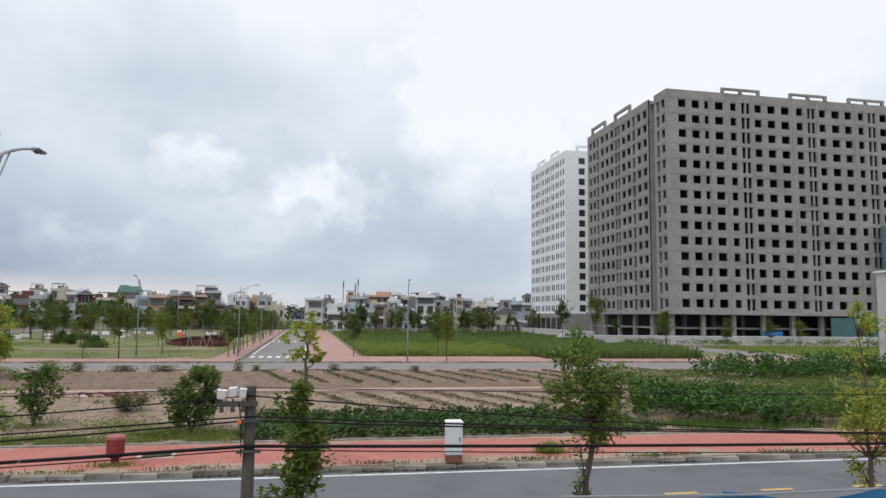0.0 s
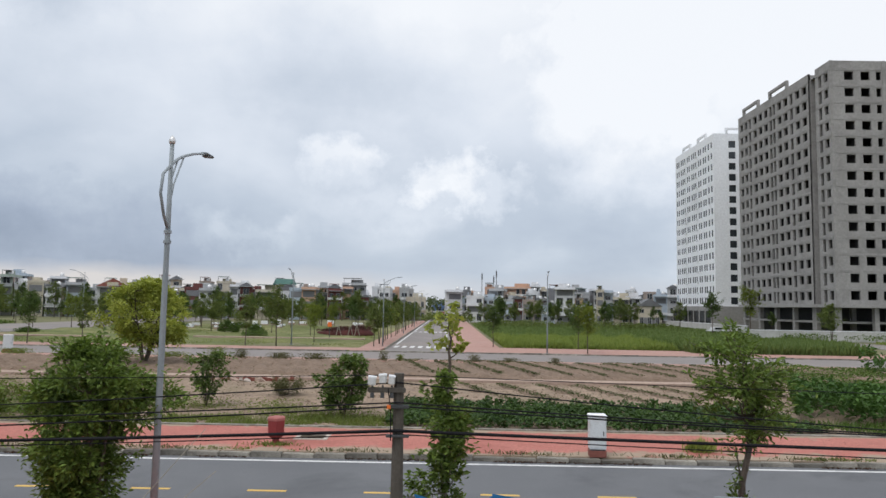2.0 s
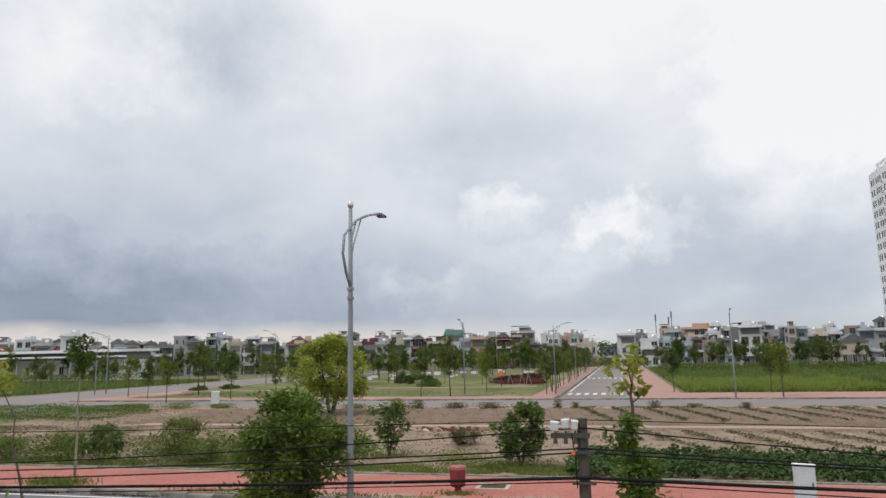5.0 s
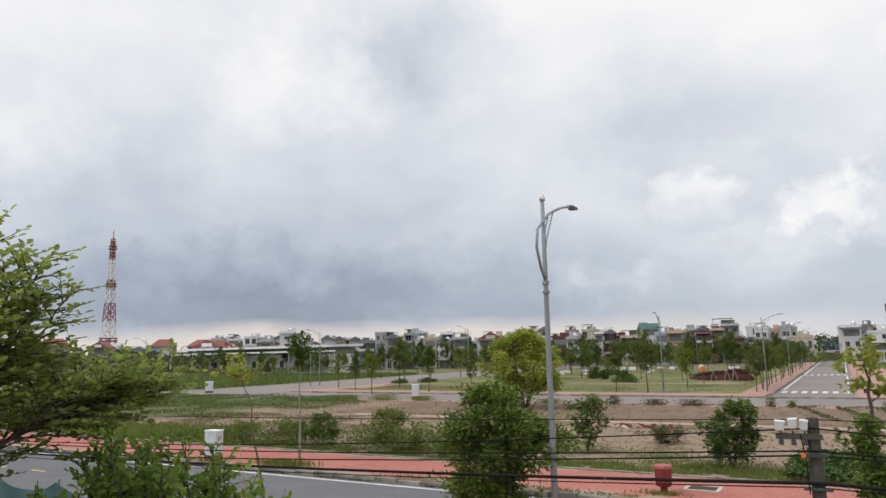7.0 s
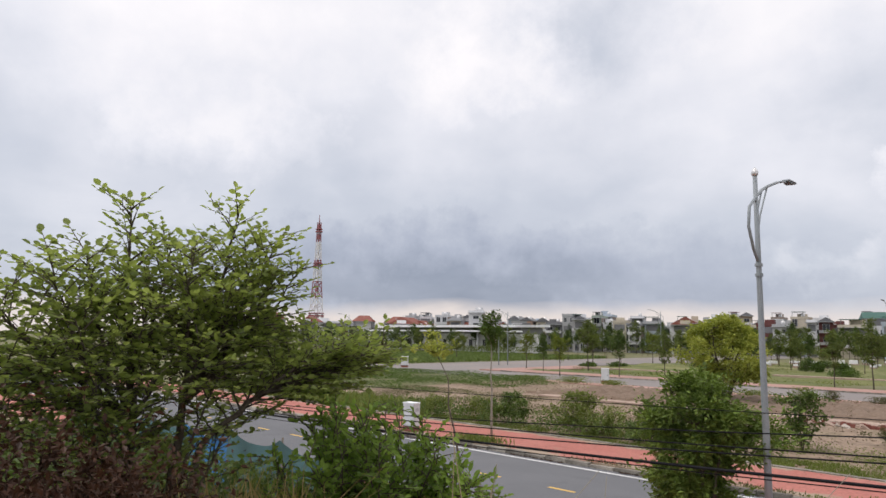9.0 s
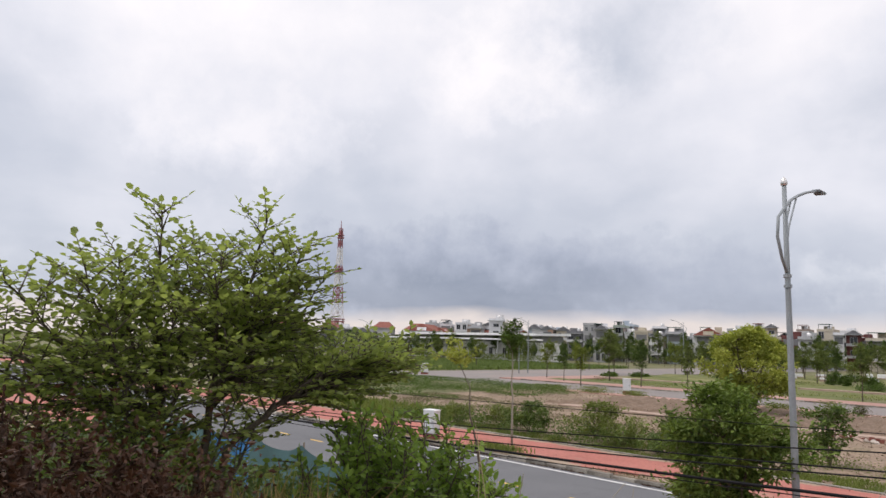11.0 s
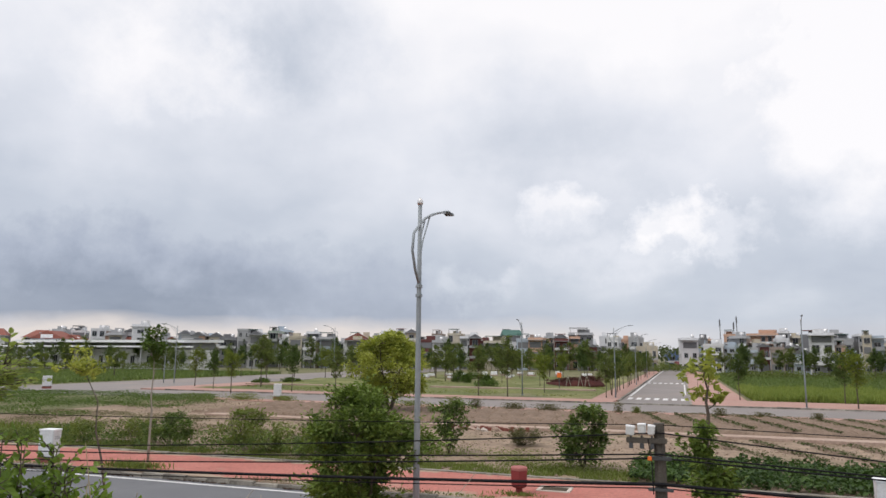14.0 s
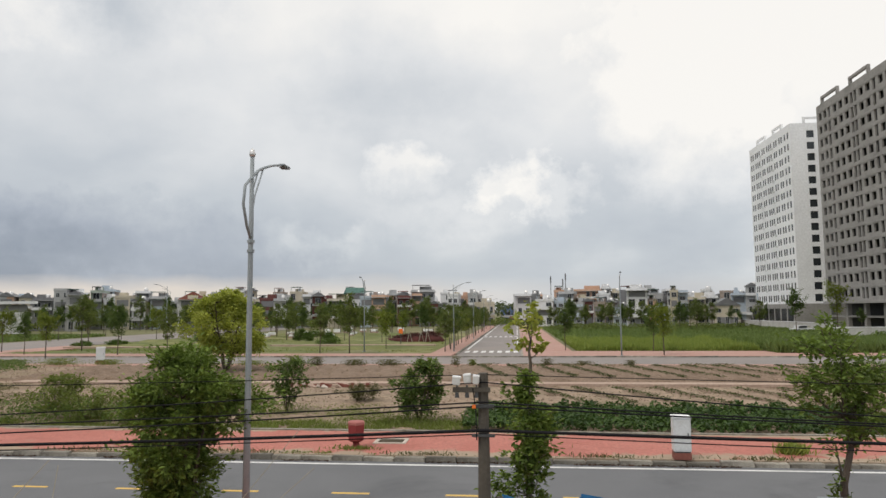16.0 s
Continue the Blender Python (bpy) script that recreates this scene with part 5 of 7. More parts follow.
slab("park_path", -34, -11, 92.2, 93.4, -0.1, 0.34, M_SAND, "pale footpath crossing the park lawn", "path")
slab("park_path_curve", -62, -44, 88.5, 89.8, -0.1, 0.30, M_SAND, "pale curved footpath at the park corner", "path")
stone_rng = random.Random(4)
for i in range(26):
    x, y = stone_rng.uniform(-50, -18), stone_rng.uniform(122, 168)
    s = thing("stone_block", pose(x, y, 0.0, 0, 0, stone_rng.uniform(-30, 30)), "small white stone block lying on the park grass", "stone block", "stone blocks")
    w = stone_rng.uniform(0.7, 1.6)
    part("plinth", boxed(-w * 0.6, w * 0.6, -0.5, 0.5, 0, 0.35, bevel=0.04), M_SAND, s)
    part("slab", boxed(-w * 0.5, w * 0.5, -0.4, 0.4, 0.34, 0.34 + stone_rng.uniform(0.3, 0.8), bevel=0.05), M_WHITE, s)
post = thing("litter_post", pose(-16.5, 97, 0.1), "orange litter box on a dark post in the park", "litter bin")
part("post", tubed([(0, 0, 0), (0, 0, 1.7)], 0.06, 8), M_DARKSTEEL, post)
part("box", boxed(-0.28, 0.28, -0.2, 0.2, 1.6, 2.25, bevel=0.05), M_ORANGE, post)


# ---- towers ----
def facade(name, parent, width, floors, fh, z0, openings, mat, m, depth=0.4, top=1.4, label=""):
    """A wall in the x-z plane (outside towards -y) with real openings; each opening is (u0, u1, low, high) in its storey."""
    us = sorted({0.0, width, *[o[0] for o in openings], *[o[1] for o in openings]})
    verts, faces, index = [], [], {}

    def vert(u, w, z):
        key = (round(u, 3), round(w, 3), round(z, 3))
        if key not in index:
            index[key] = len(verts)
            verts.append(key)
        return index[key]

    def quad(a, b, c, d):
        faces.append((vert(*a), vert(*b), vert(*c), vert(*d)))

    for fl in range(floors):
        zb = z0 + fl * fh
        for u0, u1 in zip(us, us[1:]):
            o = next((o for o in openings if o[0] <= u0 + 1e-6 and o[1] >= u1 - 1e-6), None)
            if o is None:
                quad((u0, 0, zb), (u1, 0, zb), (u1, 0, zb + fh), (u0, 0, zb + fh))
            else:
                a, b = zb + o[2], zb + o[3]
                quad((u0, 0, zb), (u1, 0, zb), (u1, 0, a), (u0, 0, a))
                quad((u0, 0, b), (u1, 0, b), (u1, 0, zb + fh), (u0, 0, zb + fh))
        for u0, u1, lo, hi in openings:
            a, b = zb + lo, zb + hi
            quad((u0, 0, a), (u1, 0, a), (u1, depth, a), (u0, depth, a))
            quad((u0, depth, b), (u1, depth, b), (u1, 0, b), (u0, 0, b))
            quad((u0, 0, a), (u0, depth, a), (u0, depth, b), (u0, 0, b))
            quad((u1, depth, a), (u1, 0, a), (u1, 0, b), (u1, depth, b))
    zt = z0 + floors * fh
    for a, b in ((z0, zt),):
        quad((0, 0, b), (width, 0, b), (width, 0, b + top), (0, 0, b + top))
        quad((0, 0, b + top), (width, 0, b + top), (width, depth, b + top), (0, depth, b + top))
        quad((width, depth, b), (0, depth, b), (0, depth, b + top), (width, depth, b + top))
    return put_mesh(name, fast_mesh(name, verts, faces, mat), parent, m, label)


GX, GY, GW, GD, GZ, GF, GH = 74.0, 131.0, 66.0, 42.0, 6.6, 14, 3.3
grey = thing("apartment_block", pose(0, 0, 0), "unfinished bare grey concrete apartment block, fourteen storeys of open window holes", "apartment building")
win = lambda a, b: (a - 0.1, b + 0.1, 0.85, 2.55)
slot = lambda a, b: (a, b, 0.35, 2.75)
FRONT = [win(2.9, 4.5), win(6.1, 7.7), win(9.1, 9.9), win(11.6, 13.4), win(15.3, 16.5), slot(17.9, 18.7), slot(19.1, 19.9), win(21.2, 22.7), win(24.4, 26.1), win(27.8, 29.6), win(31.6, 33.0), slot(34.3, 35.0), slot(35.4, 36.2), win(37.4, 38.8), win(40.6, 42.4), win(44.0, 45.6), win(47.5, 48.7), slot(50.0, 50.8), slot(51.2, 52.0), win(53.2, 54.8), win(57.0, 58.6), win(60.5, 62.0)]
facade("front_wall", grey, GW, GF, GH, GZ, FRONT, M_CONC, pose(GX, GY, 0))
SIDE1 = [slot(1.2, 2.3), win(3.3, 4.5)]
facade("side_wall", grey, 5.4, GF, GH, GZ, SIDE1, M_CONC, pose(GX, GY + 5.4, 0, 0, 0, -90))
SIDE2 = [win(0.9, 2.3), win(3.4, 4.8), slot(5.7, 6.9), win(8.4, 10.0), win(11.2, 12.8), win(14.0, 15.6), slot(16.7, 17.8), slot(18.3, 19.4), win(20.6, 22.2), win(23.4, 25.0), slot(26.2, 27.4), win(28.6, 30.2), win(31.4, 33.0)]
facade("side_wall", grey, 34.0, GF, GH, GZ, SIDE2, M_CONC, pose(GX, GY + 42.0, 0, 0, 0, -90))
ZT = GZ + GF * GH
bm = bmesh.new()
box(bm, GX + 2.0, GX + 2.3, GY + 5.0, GY + 8.4, GZ, ZT + 1.2)
box(bm, GX + 0.4, GX + 2.2, GY + 5.0, GY + 5.4, GZ, ZT + 1.2)
box(bm, GX + 0.4, GX + 2.2, GY + 8.0, GY + 8.4, GZ, ZT + 1.2)
part("recess_wall", bm, M_CONC, grey)
# slabs, inner walls and partitions in the shade colour, added to keep openings dark
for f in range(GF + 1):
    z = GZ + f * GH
    part("floor_slab", boxed(GX + 0.45, GX + GW - 0.3, GY + 0.45, GY + 5.0, z - 0.25, z), M_INNER_SHADE, grey)
    part("floor_slab", boxed(GX + 2.4, GX + GW - 0.3, GY + 5.0, GY + 8.4, z - 0.25, z), M_INNER_SHADE, grey)
    part("floor_slab", boxed(GX + 0.45, GX + GW - 0.3, GY + 8.4, GY + GD - 0.3, z - 0.25, z), M_INNER_SHADE, grey)
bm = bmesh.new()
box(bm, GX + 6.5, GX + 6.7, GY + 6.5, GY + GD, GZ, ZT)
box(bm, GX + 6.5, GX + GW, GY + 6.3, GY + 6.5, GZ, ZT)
part("shade_backing", bm, M_INNER_SHADE, grey)
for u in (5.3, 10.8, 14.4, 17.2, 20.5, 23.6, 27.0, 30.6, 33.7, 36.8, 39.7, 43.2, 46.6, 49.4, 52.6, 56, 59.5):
    part("partition", boxed(GX + u - 0.1, GX + u + 0.1, GY + 0.5, GY + 6.3, GZ, ZT), M_INNER_SHADE, grey)
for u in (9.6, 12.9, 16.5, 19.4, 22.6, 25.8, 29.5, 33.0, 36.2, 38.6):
    part("partition", boxed(GX + 0.5, GX + 6.5, GY + u - 0.1, GY + u + 0.1, GZ, ZT), M_INNER_SHADE, grey)
part("back_wall", boxed(GX, GX + GW, GY + GD, GY + GD + 0.3, GZ, ZT + 1.4), M_CONC, grey)
part("end_wall", boxed(GX + GW, GX + GW + 0.3, GY, GY + GD, GZ, ZT + 1.4), M_CONC, grey)
part("roof_slab", boxed(GX + 0.45, GX + GW - 0.3, GY + 0.45, GY + GD - 0.3, ZT + 0.1, ZT + 0.4), M_CONC, grey)
# slightly proud floor bands and piers, as cast in place
for f in range(GF + 1):
    part("floor_band", boxed(GX - 0.06, GX + GW, GY - 0.06, GY - 0.003, GZ + f * GH - 0.5, GZ + f * GH - 0.12), M_CONC, grey)
    part("floor_band", boxed(GX - 0.06, GX - 0.003, GY - 0.06, GY + 5.3, GZ + f * GH - 0.5, GZ + f * GH - 0.12), M_CONC, grey)
    part("floor_band", boxed(GX - 0.06, GX - 0.003, GY + 8.1, GY + GD, GZ + f * GH - 0.5, GZ + f * GH - 0.12), M_CONC, grey)
for u in (0.0, 10.3, 14.2, 20.3, 30.5, 36.6, 46.4, 52.4):
    part("pier", boxed(GX + u - 0.1, GX + u + 0.5, GY - 0.1, GY - 0.004, GZ, ZT + 1.4), M_CONC, grey)
# roof frames: concrete portals along the parapet
for x0, x1 in ((13.2, 22.5), (30.0, 39.4), (45.0, 54.4)):
    bm = bmesh.new()
    box(bm, GX + x0, GX + x1, GY - 0.12, GY + 0.5, ZT + 2.15, ZT + 2.6)
    for u in (x0, (x0 + x1) / 2 - 0.3, x1 - 0.6):
        box(bm, GX + u, GX + u + 0.6, GY - 0.1, GY + 0.5, ZT + 1.4, ZT + 2.15)
    part("roof_frame", bm, M_CONC, grey)
for y0, y1 in ((17.0, 25.5), (31.0, 39.5)):
    bm = bmesh.new()
    box(bm, GX - 0.12, GX + 0.5, GY + y0, GY + y1, ZT + 2.5, ZT + 3.1)
    for u in (y0, y1 - 0.6):
        box(bm, GX - 0.1, GX + 0.5, GY + u, GY + u + 0.6, ZT + 1.4, ZT + 2.5)
    part("roof_frame", bm, M_CONC, grey)
# open ground storeys on columns
col_me = to_mesh("column", boxed(-0.45, 0.45, -0.45, 0.45, 0, GZ - 0.6, bevel=0.03), M_CONC)
for i in range(10):
    put_mesh("column", col_me, grey, pose(GX + 0.6 + i * 7.1, GY + 0.6, 0))
    put_mesh("column", col_me, grey, pose(GX + 0.6 + i * 7.1, GY + 8.0, 0))
for i in range(1, 6):
    put_mesh("column", col_me, grey, pose(GX + 0.6, GY + 0.6 + i * 8.1, 0))
part("podium_slab", boxed(GX - 1.0, GX + GW, GY - 1.0, GY + GD, GZ - 0.62, GZ - 0.01), M_CONC, grey)
part("mezzanine", boxed(GX + 0.2, GX + GW, GY + 1.4, GY + GD, 2.9, 3.3), M_CONC, grey)
# backing walls added in the shade colour to darken the open ground storeys
part("shade_backing", boxed(GX + 5, GX + GW, GY + 10, GY + 10.4, 0, GZ - 0.63), M_INNER_SHADE, grey)
part("shade_backing", boxed(GX + 5, GX + 5.4, GY + 10.4, GY + GD, 0, GZ - 0.63), M_INNER_SHADE, grey)
tarp = thing("tarpaulin", pose(96.5, 129.4, 0), "blue tarpaulin hung on the ground storey of the block", "tarpaulin")
part("sheet", boxed(-2.4, 2.4, -0.05, 0.05, 0.9, 2.6, bevel=0.02), M_BLUE, tarp)
scaffold = thing("scaffold_net", pose(122, 128.6, 0), "dark green scaffold netting hung on the block", "scaffold netting")
part("netting", boxed(-12, 8, -0.1, 0.1, 0.2, 5.6, bevel=0.02), M_GREENNET, scaffold)
part("netting", boxed(2, 10, 0.2, 0.4, 5.6, 26, bevel=0.02), M_GREENNET, scaffold)

# finished white block behind
WX, WY, WD, WZ, WF, WH = 76.0, 195.0, 33.0, 6.3, 15, 3.22
white = thing("apartment_block", pose(0, 0, 0), "finished white apartment tower with rows of small windows", "apartment building")
WS = [(u, u + 1.15, 0.7, 2.55) for u in (0.9, 2.6, 4.9, 6.5, 8.1, 10.6, 12.2, 14.6, 16.2, 17.8, 20.4, 22.0, 24.4, 26.0, 28.4, 30.6)]
facade("side_wall", white, WD, WF, WH, WZ, WS, M_WHITE, pose(WX, WY + WD, 0, 0, 0, -90), 0.25, 1.5)
WFR = [(4.3, 6.3, 0.6, 2.6), (8.2, 9.6, 0.9, 2.3), (12.0, 13.4, 0.9, 2.3)]
facade("front_wall", white, 20.0, WF, WH, WZ, WFR, M_WHITE, pose(WX, WY, 0), 0.25, 1.5)
pane_s = to_mesh("window", boxed(0, 1.15, 0.08, 0.14, 0, 1.85), M_PANE)
pane_f = to_mesh("window", boxed(0, 2.0, 0.2, 0.26, 0, 2.0), M_PANE)
ac = to_mesh("air_conditioner", boxed(0, 0.8, -0.35, -0.004, 0, 0.6, bevel=0.03), M_CABINET)
for f in range(WF):
    z = WZ + f * WH
    for o in WS:
        put_mesh("window", pane_s, white, pose(WX, WY + WD - o[0], z + 0.7, 0, 0, -90))
    for o in (4, 9):
        put_mesh("air_conditioner", ac, white, pose(WX, WY + WD - WS[o][1] - 0.2, z + 0.4, 0, 0, -90))
    put_mesh("window", pane_f, white, pose(WX + 4.3, WY, z + 0.6))
zt = WZ + WF * WH
part("back_wall", boxed(WX + 0.3, WX + 20, WY + WD - 0.3, WY + WD - 0.01, 0, zt + 1.5), M_WHITE, white)
part("roof_slab", boxed(WX + 0.3, WX + 20, WY + 0.3, WY + WD - 0.3, zt - 0.1, zt + 0.3), M_WHITE, white)
part("podium", boxed(WX - 1.5, WX + 20, WY - 1.5, WY + WD, 0, WZ - 0.01), M_CONC, white, "grey podium storey")
shop = to_mesh("shop_window", boxed(-0.06, 0.06, 0, 3.6, 0, 4.2), M_PANE)
for i in range(7):
    put_mesh("shop_window", shop, white, pose(WX - 1.5, WY + 0.2 + i * 4.7, 0.8))
for y0, y1 in ((6, 13), (19, 26)):
    bm = bmesh.new()
    box(bm, WX - 0.1, WX + 0.5, WY + y0, WY + y1, zt + 2.4, zt + 3.0)
    box(bm, WX - 0.1, WX + 0.5, WY + y0, WY + y0 + 0.6, zt + 1.5, zt + 2.4)
    box(bm, WX - 0.1, WX + 0.5, WY + y1 - 0.6, WY + y1, zt + 1.5, zt + 2.4)
    part("roof_frame", bm, M_WHITE, white)
bm = bmesh.new()
box(bm, WX + 3.5, WX + 12, WY - 0.1, WY + 0.5, zt + 2.6, zt + 3.2)
box(bm, WX + 3.5, WX + 4.1, WY - 0.1, WY + 0.5, zt + 1.5, zt + 2.6)
part("roof_frame", bm, M_WHITE, white)

# white site wall round the blocks
PAINT_WALL = surface("pale_site_wall", (0.42, 0.42, 0.40), (0.52, 0.52, 0.50), 0.4, 0.9, 0.1, stain=(0.34, 0.33, 0.30), stain_scale=0.5)
wall = thing("site_wall", pose(0, 0, 0), "long white rendered boundary wall round the building site", "boundary wall", kind="structure")
for x0, x1, y0, y1 in ((51.0, 130, 117.8, 118.1), (66.0, 66.3, 152, 235)):
    part("wall", boxed(x0, x1, y0, y1, 0, 1.75), PAINT_WALL, wall)
    part("coping", boxed(x0 - 0.05, x1 + 0.05, y0 - 0.05, y1 + 0.05, 1.75, 1.85), M_WHITE, wall)
slab("site_road", 60, 68, 80, 240, -0.3, 0.003, M_ASPHALT_FAR, "pale site road beside the boundary wall", "road")

corner_house = thing("house", pose(64.6, 60, 0), "white rendered house corner with a dark window", "house", "houses")
part("wall", boxed(0, 10, 0, 8, 0, 10.5), PAINT_WALL, corner_house)
part("coping", boxed(-0.2, 10.2, -0.2, 8.2, 10.5, 10.7), M_WHITE, corner_house)
part("window", boxed(0.5, 3.5, -0.05, 0.1, 9.0, 9.8), M_PANE, corner_house)


# ---- houses of the town ----
def paint(name, c):
    return surface(name, tuple(v * 0.88 for v in c), c, 0.3, 0.85, 0.1, fine_scale=3, stain=tuple(v * 0.72 for v in c), stain_scale=0.25)


PAINT = {"grey": paint("grey_render", (0.43, 0.44, 0.45)), "white": paint("white_paint", (0.72, 0.73, 0.745)), "cream": paint("cream_paint", (0.56, 0.51, 0.41)), "peach": paint("peach_paint", (0.58, 0.38, 0.28)), "darkred": paint("dark_red_cladding", (0.17, 0.07, 0.065)), "blue": paint("blue_paint", (0.16, 0.24, 0.42)), "bluish": paint("pale_blue_paint", (0.46, 0.53, 0.6)), "green": paint("grey_green_paint", (0.30, 0.35, 0.30)), "brown": paint("brown_render", (0.36, 0.30, 0.265)), "dark": paint("dark_grey_render_and_shade", (0.21, 0.215, 0.225))}
WIN_CACHE = {}


def window_meshes(w, h):
    k = (round(w, 1), round(h, 1))
    if k not in WIN_CACHE:
        bm = bmesh.new()
        for a in ((-w / 2, w / 2, 0, 0.09), (-w / 2, w / 2, h - 0.09, h), (-w / 2, -w / 2 + 0.09, 0.09, h - 0.09), (w / 2 - 0.09, w / 2, 0.09, h - 0.09), (-0.04, 0.04, 0.09, h - 0.09)):
            box(bm, a[0], a[1], -0.08, 0.05, a[2], a[3])
        WIN_CACHE[k] = (to_mesh("window", bm, PAINT["grey"]), to_mesh("pane", boxed(-w / 2 + 0.05, w / 2 - 0.05, -0.02, 0.03, 0.05, h - 0.05), M_PANE))
    return WIN_CACHE[k]


TANK = tubed([(0, 0, 0), (0, 0, 0.1), (0, 0, 1.3), (0, 0, 1.5)], [0.5, 0.62, 0.62, 0.2], 10)
TANK = to_mesh("water_tank", TANK, M_TANK, True)


def house(x, y, w, h, colour, roof="flat", depth=None, label="", turn=0.0, tank=False, front="same", annex=True):
    """A narrow town house, storeys of windows to the front and one side, with its roof."""
    rng = random.Random(int(x * 13 + y * 7))
    if w > 5.6 and roof == "flat" and not label:
        f = rng.uniform(0.4, 0.6)
        other = rng.choice([c for c in ("white", "grey", "bluish", "cream", "dark", "brown", "white", "darkred") if c != colour])
        house(x - w * (1 - f) / 2, y, w * f - 0.1, h, colour, roof, depth, "", turn, tank, front, annex)
        return house(x + w * f / 2, y + rng.uniform(0.5, 3.0), w * (1 - f) - 0.1, h * rng.uniform(0.72, 1.04), other, rng.choice(["flat", "flat", "grey_gable"]), depth, "", turn, False, front, annex)
    d = depth or rng.uniform(9, 13)
    face = -math.degrees(math.atan2(x, y)) * 0.75 + rng.uniform(-10, 10) + turn
    names = {"flat": "flat roof", "gable": "pitched red tile roof", "grey_gable": "pitched grey roof", "green": "green sheet roof", "hip": "red hipped roof"}
    n_fl = max(1, round((h - 1.0) / 3.3))
    words = {1: "one-storey", 2: "two-storey", 3: "three-storey", 4: "four-storey", 5: "five-storey"}
    t = thing("house", pose(x, y, -0.05, 0, 0, face), label or f"{words[min(n_fl, 5)]} {colour} rendered town house with a {names[roof]}", "house", "town houses")
    mat = PAINT[colour]
    full = h
    if roof == "flat":
        h -= 1.2
    body_h = h - (0.7 if roof == "flat" else min(2.4, w * 0.32))
    bm = boxed(-w / 2, w / 2, 0, d, 0, body_h)
    part("wall", bm, mat, t)
    if roof == "flat":
        bm = bmesh.new()
        for a in ((-w / 2 - 0.12, w / 2 + 0.12, -0.12, 0.12), (-w / 2 - 0.12, w / 2 + 0.12, d - 0.12, d + 0.12), (-w / 2 - 0.12, -w / 2 + 0.12, 0.12, d - 0.12), (w / 2 - 0.12, w / 2 + 0.12, 0.12, d - 0.12)):
            box(bm, *a, body_h - 0.1, h - 0.05)
        part("parapet", bm, mat, t)
        if annex and rng.random() < 0.75:
            ax = rng.uniform(-w * 0.2, w * 0.2)
            part("stair_head", boxed(ax - w * 0.26, ax + w * 0.26, d * 0.35, d * 0.75, body_h, full + rng.uniform(-0.3, 0.3)), mat, t)
    else:
        rm = {"gable": M_ROOFRED, "hip": M_ROOFRED, "green": M_ROOFGREEN, "grey_gable": M_ROOFGREY}[roof]
        bm = bmesh.new()
        o = 0.4
        ins = 0 if roof != "hip" else w * 0.22
        a = [bm.verts.new(p) for p in ((-w / 2 - o, -o, body_h - 0.08), (w / 2 + o, -o, body_h - 0.08), (w / 2 + o, d + o, body_h - 0.08), (-w / 2 - o, d + o, body_h - 0.08))]
        if roof in ("gable", "grey_gable"):
            r = [bm.verts.new((0, -o, h)), bm.verts.new((0, d + o, h))]
            for q in ((a[0], a[1], r[0]), (a[1], a[2], r[1], r[0]), (a[2], a[3], r[1]), (a[3], a[0], r[0], r[1]), a[::-1]):
                bm.faces.new(q)
        else:
            r = [bm.verts.new((-w / 2 + ins, d * 0.5, h)), bm.verts.new((w / 2 - ins, d * 0.5, h))]
            for q in ((a[0], a[1], r[1], r[0]), (a[1], a[2], r[1]), (a[2], a[3], r[0], r[1]), (a[3], a[0], r[0]), a[::-1]):
                bm.faces.new(q)
        part("roof", bm, rm, t)
        if roof == "gable":
            part("gable_panel", boxed(-w * 0.18, w * 0.18, -o - 0.02, -o + 0.1, body_h + 0.1, body_h + (h - body_h) * 0.5), PAINT["white" if colour != "white" else "cream"], t)
    trim = rng.choice(["white", "cream", "bluish", "white", "peach", "grey"])
    if colour in ("grey", "dark", "brown") and rng.random() < 0.6:
        part("front_panel", boxed(-w / 2 + 0.02, w / 2 - 0.02, -0.06, -0.004, 0.1, body_h - 0.12), PAINT[trim], t)
    if roof == "flat" and rng.random() < 0.25:
        cz = full + rng.uniform(-0.2, 0.4)
        part("roof_canopy", boxed(-w * 0.48, w * 0.3, d * 0.05, d * 0.5, cz, cz + 0.12), rng.choice([M_ROOFRED, M_ROOFGREY, M_ROOFGREY, M_ROOFGREEN]), t)
        for px_ in (-w * 0.44, w * 0.26):
            part("canopy_post", boxed(px_ - 0.06, px_ + 0.06, d * 0.08, d * 0.08 + 0.12, body_h, cz), M_ROOFGREY, t)
    cols = max(1, round(w / rng.choice((2.2, 2.6, 3.2))))
    if n_fl > 1 and rng.random() < 0.6:
        # no opening is cut: its shade is a dark panel on the wall
        part("opening_shade", boxed(-w * 0.42, w * 0.42, -0.075, -0.062, 0.1, 2.7), PAINT["dark"], t, "flat dark panel standing for a shaded ground-floor opening")
    if n_fl > 2 and rng.random() < 0.5:
        part("terrace_slab", boxed(-w / 2 - 0.5, w / 2 + 0.5, -1.5, d * 0.4, body_h - 0.25, body_h - 0.12), PAINT["grey"], t)
    if rng.random() < 0.7:
        part("side_wall", boxed(-w / 2 - 0.03, -w / 2 - 0.004, 0.1, d - 0.1, 0.05, body_h - 0.15), PAINT[rng.choice(("grey", "dark", "brown"))], t, "bare grey party wall")
        part("side_wall", boxed(w / 2 + 0.004, w / 2 + 0.03, 0.1, d - 0.1, 0.05, body_h - 0.15), PAINT[rng.choice(("grey", "dark", "brown"))], t, "bare grey party wall")
    fh = body_h / n_fl
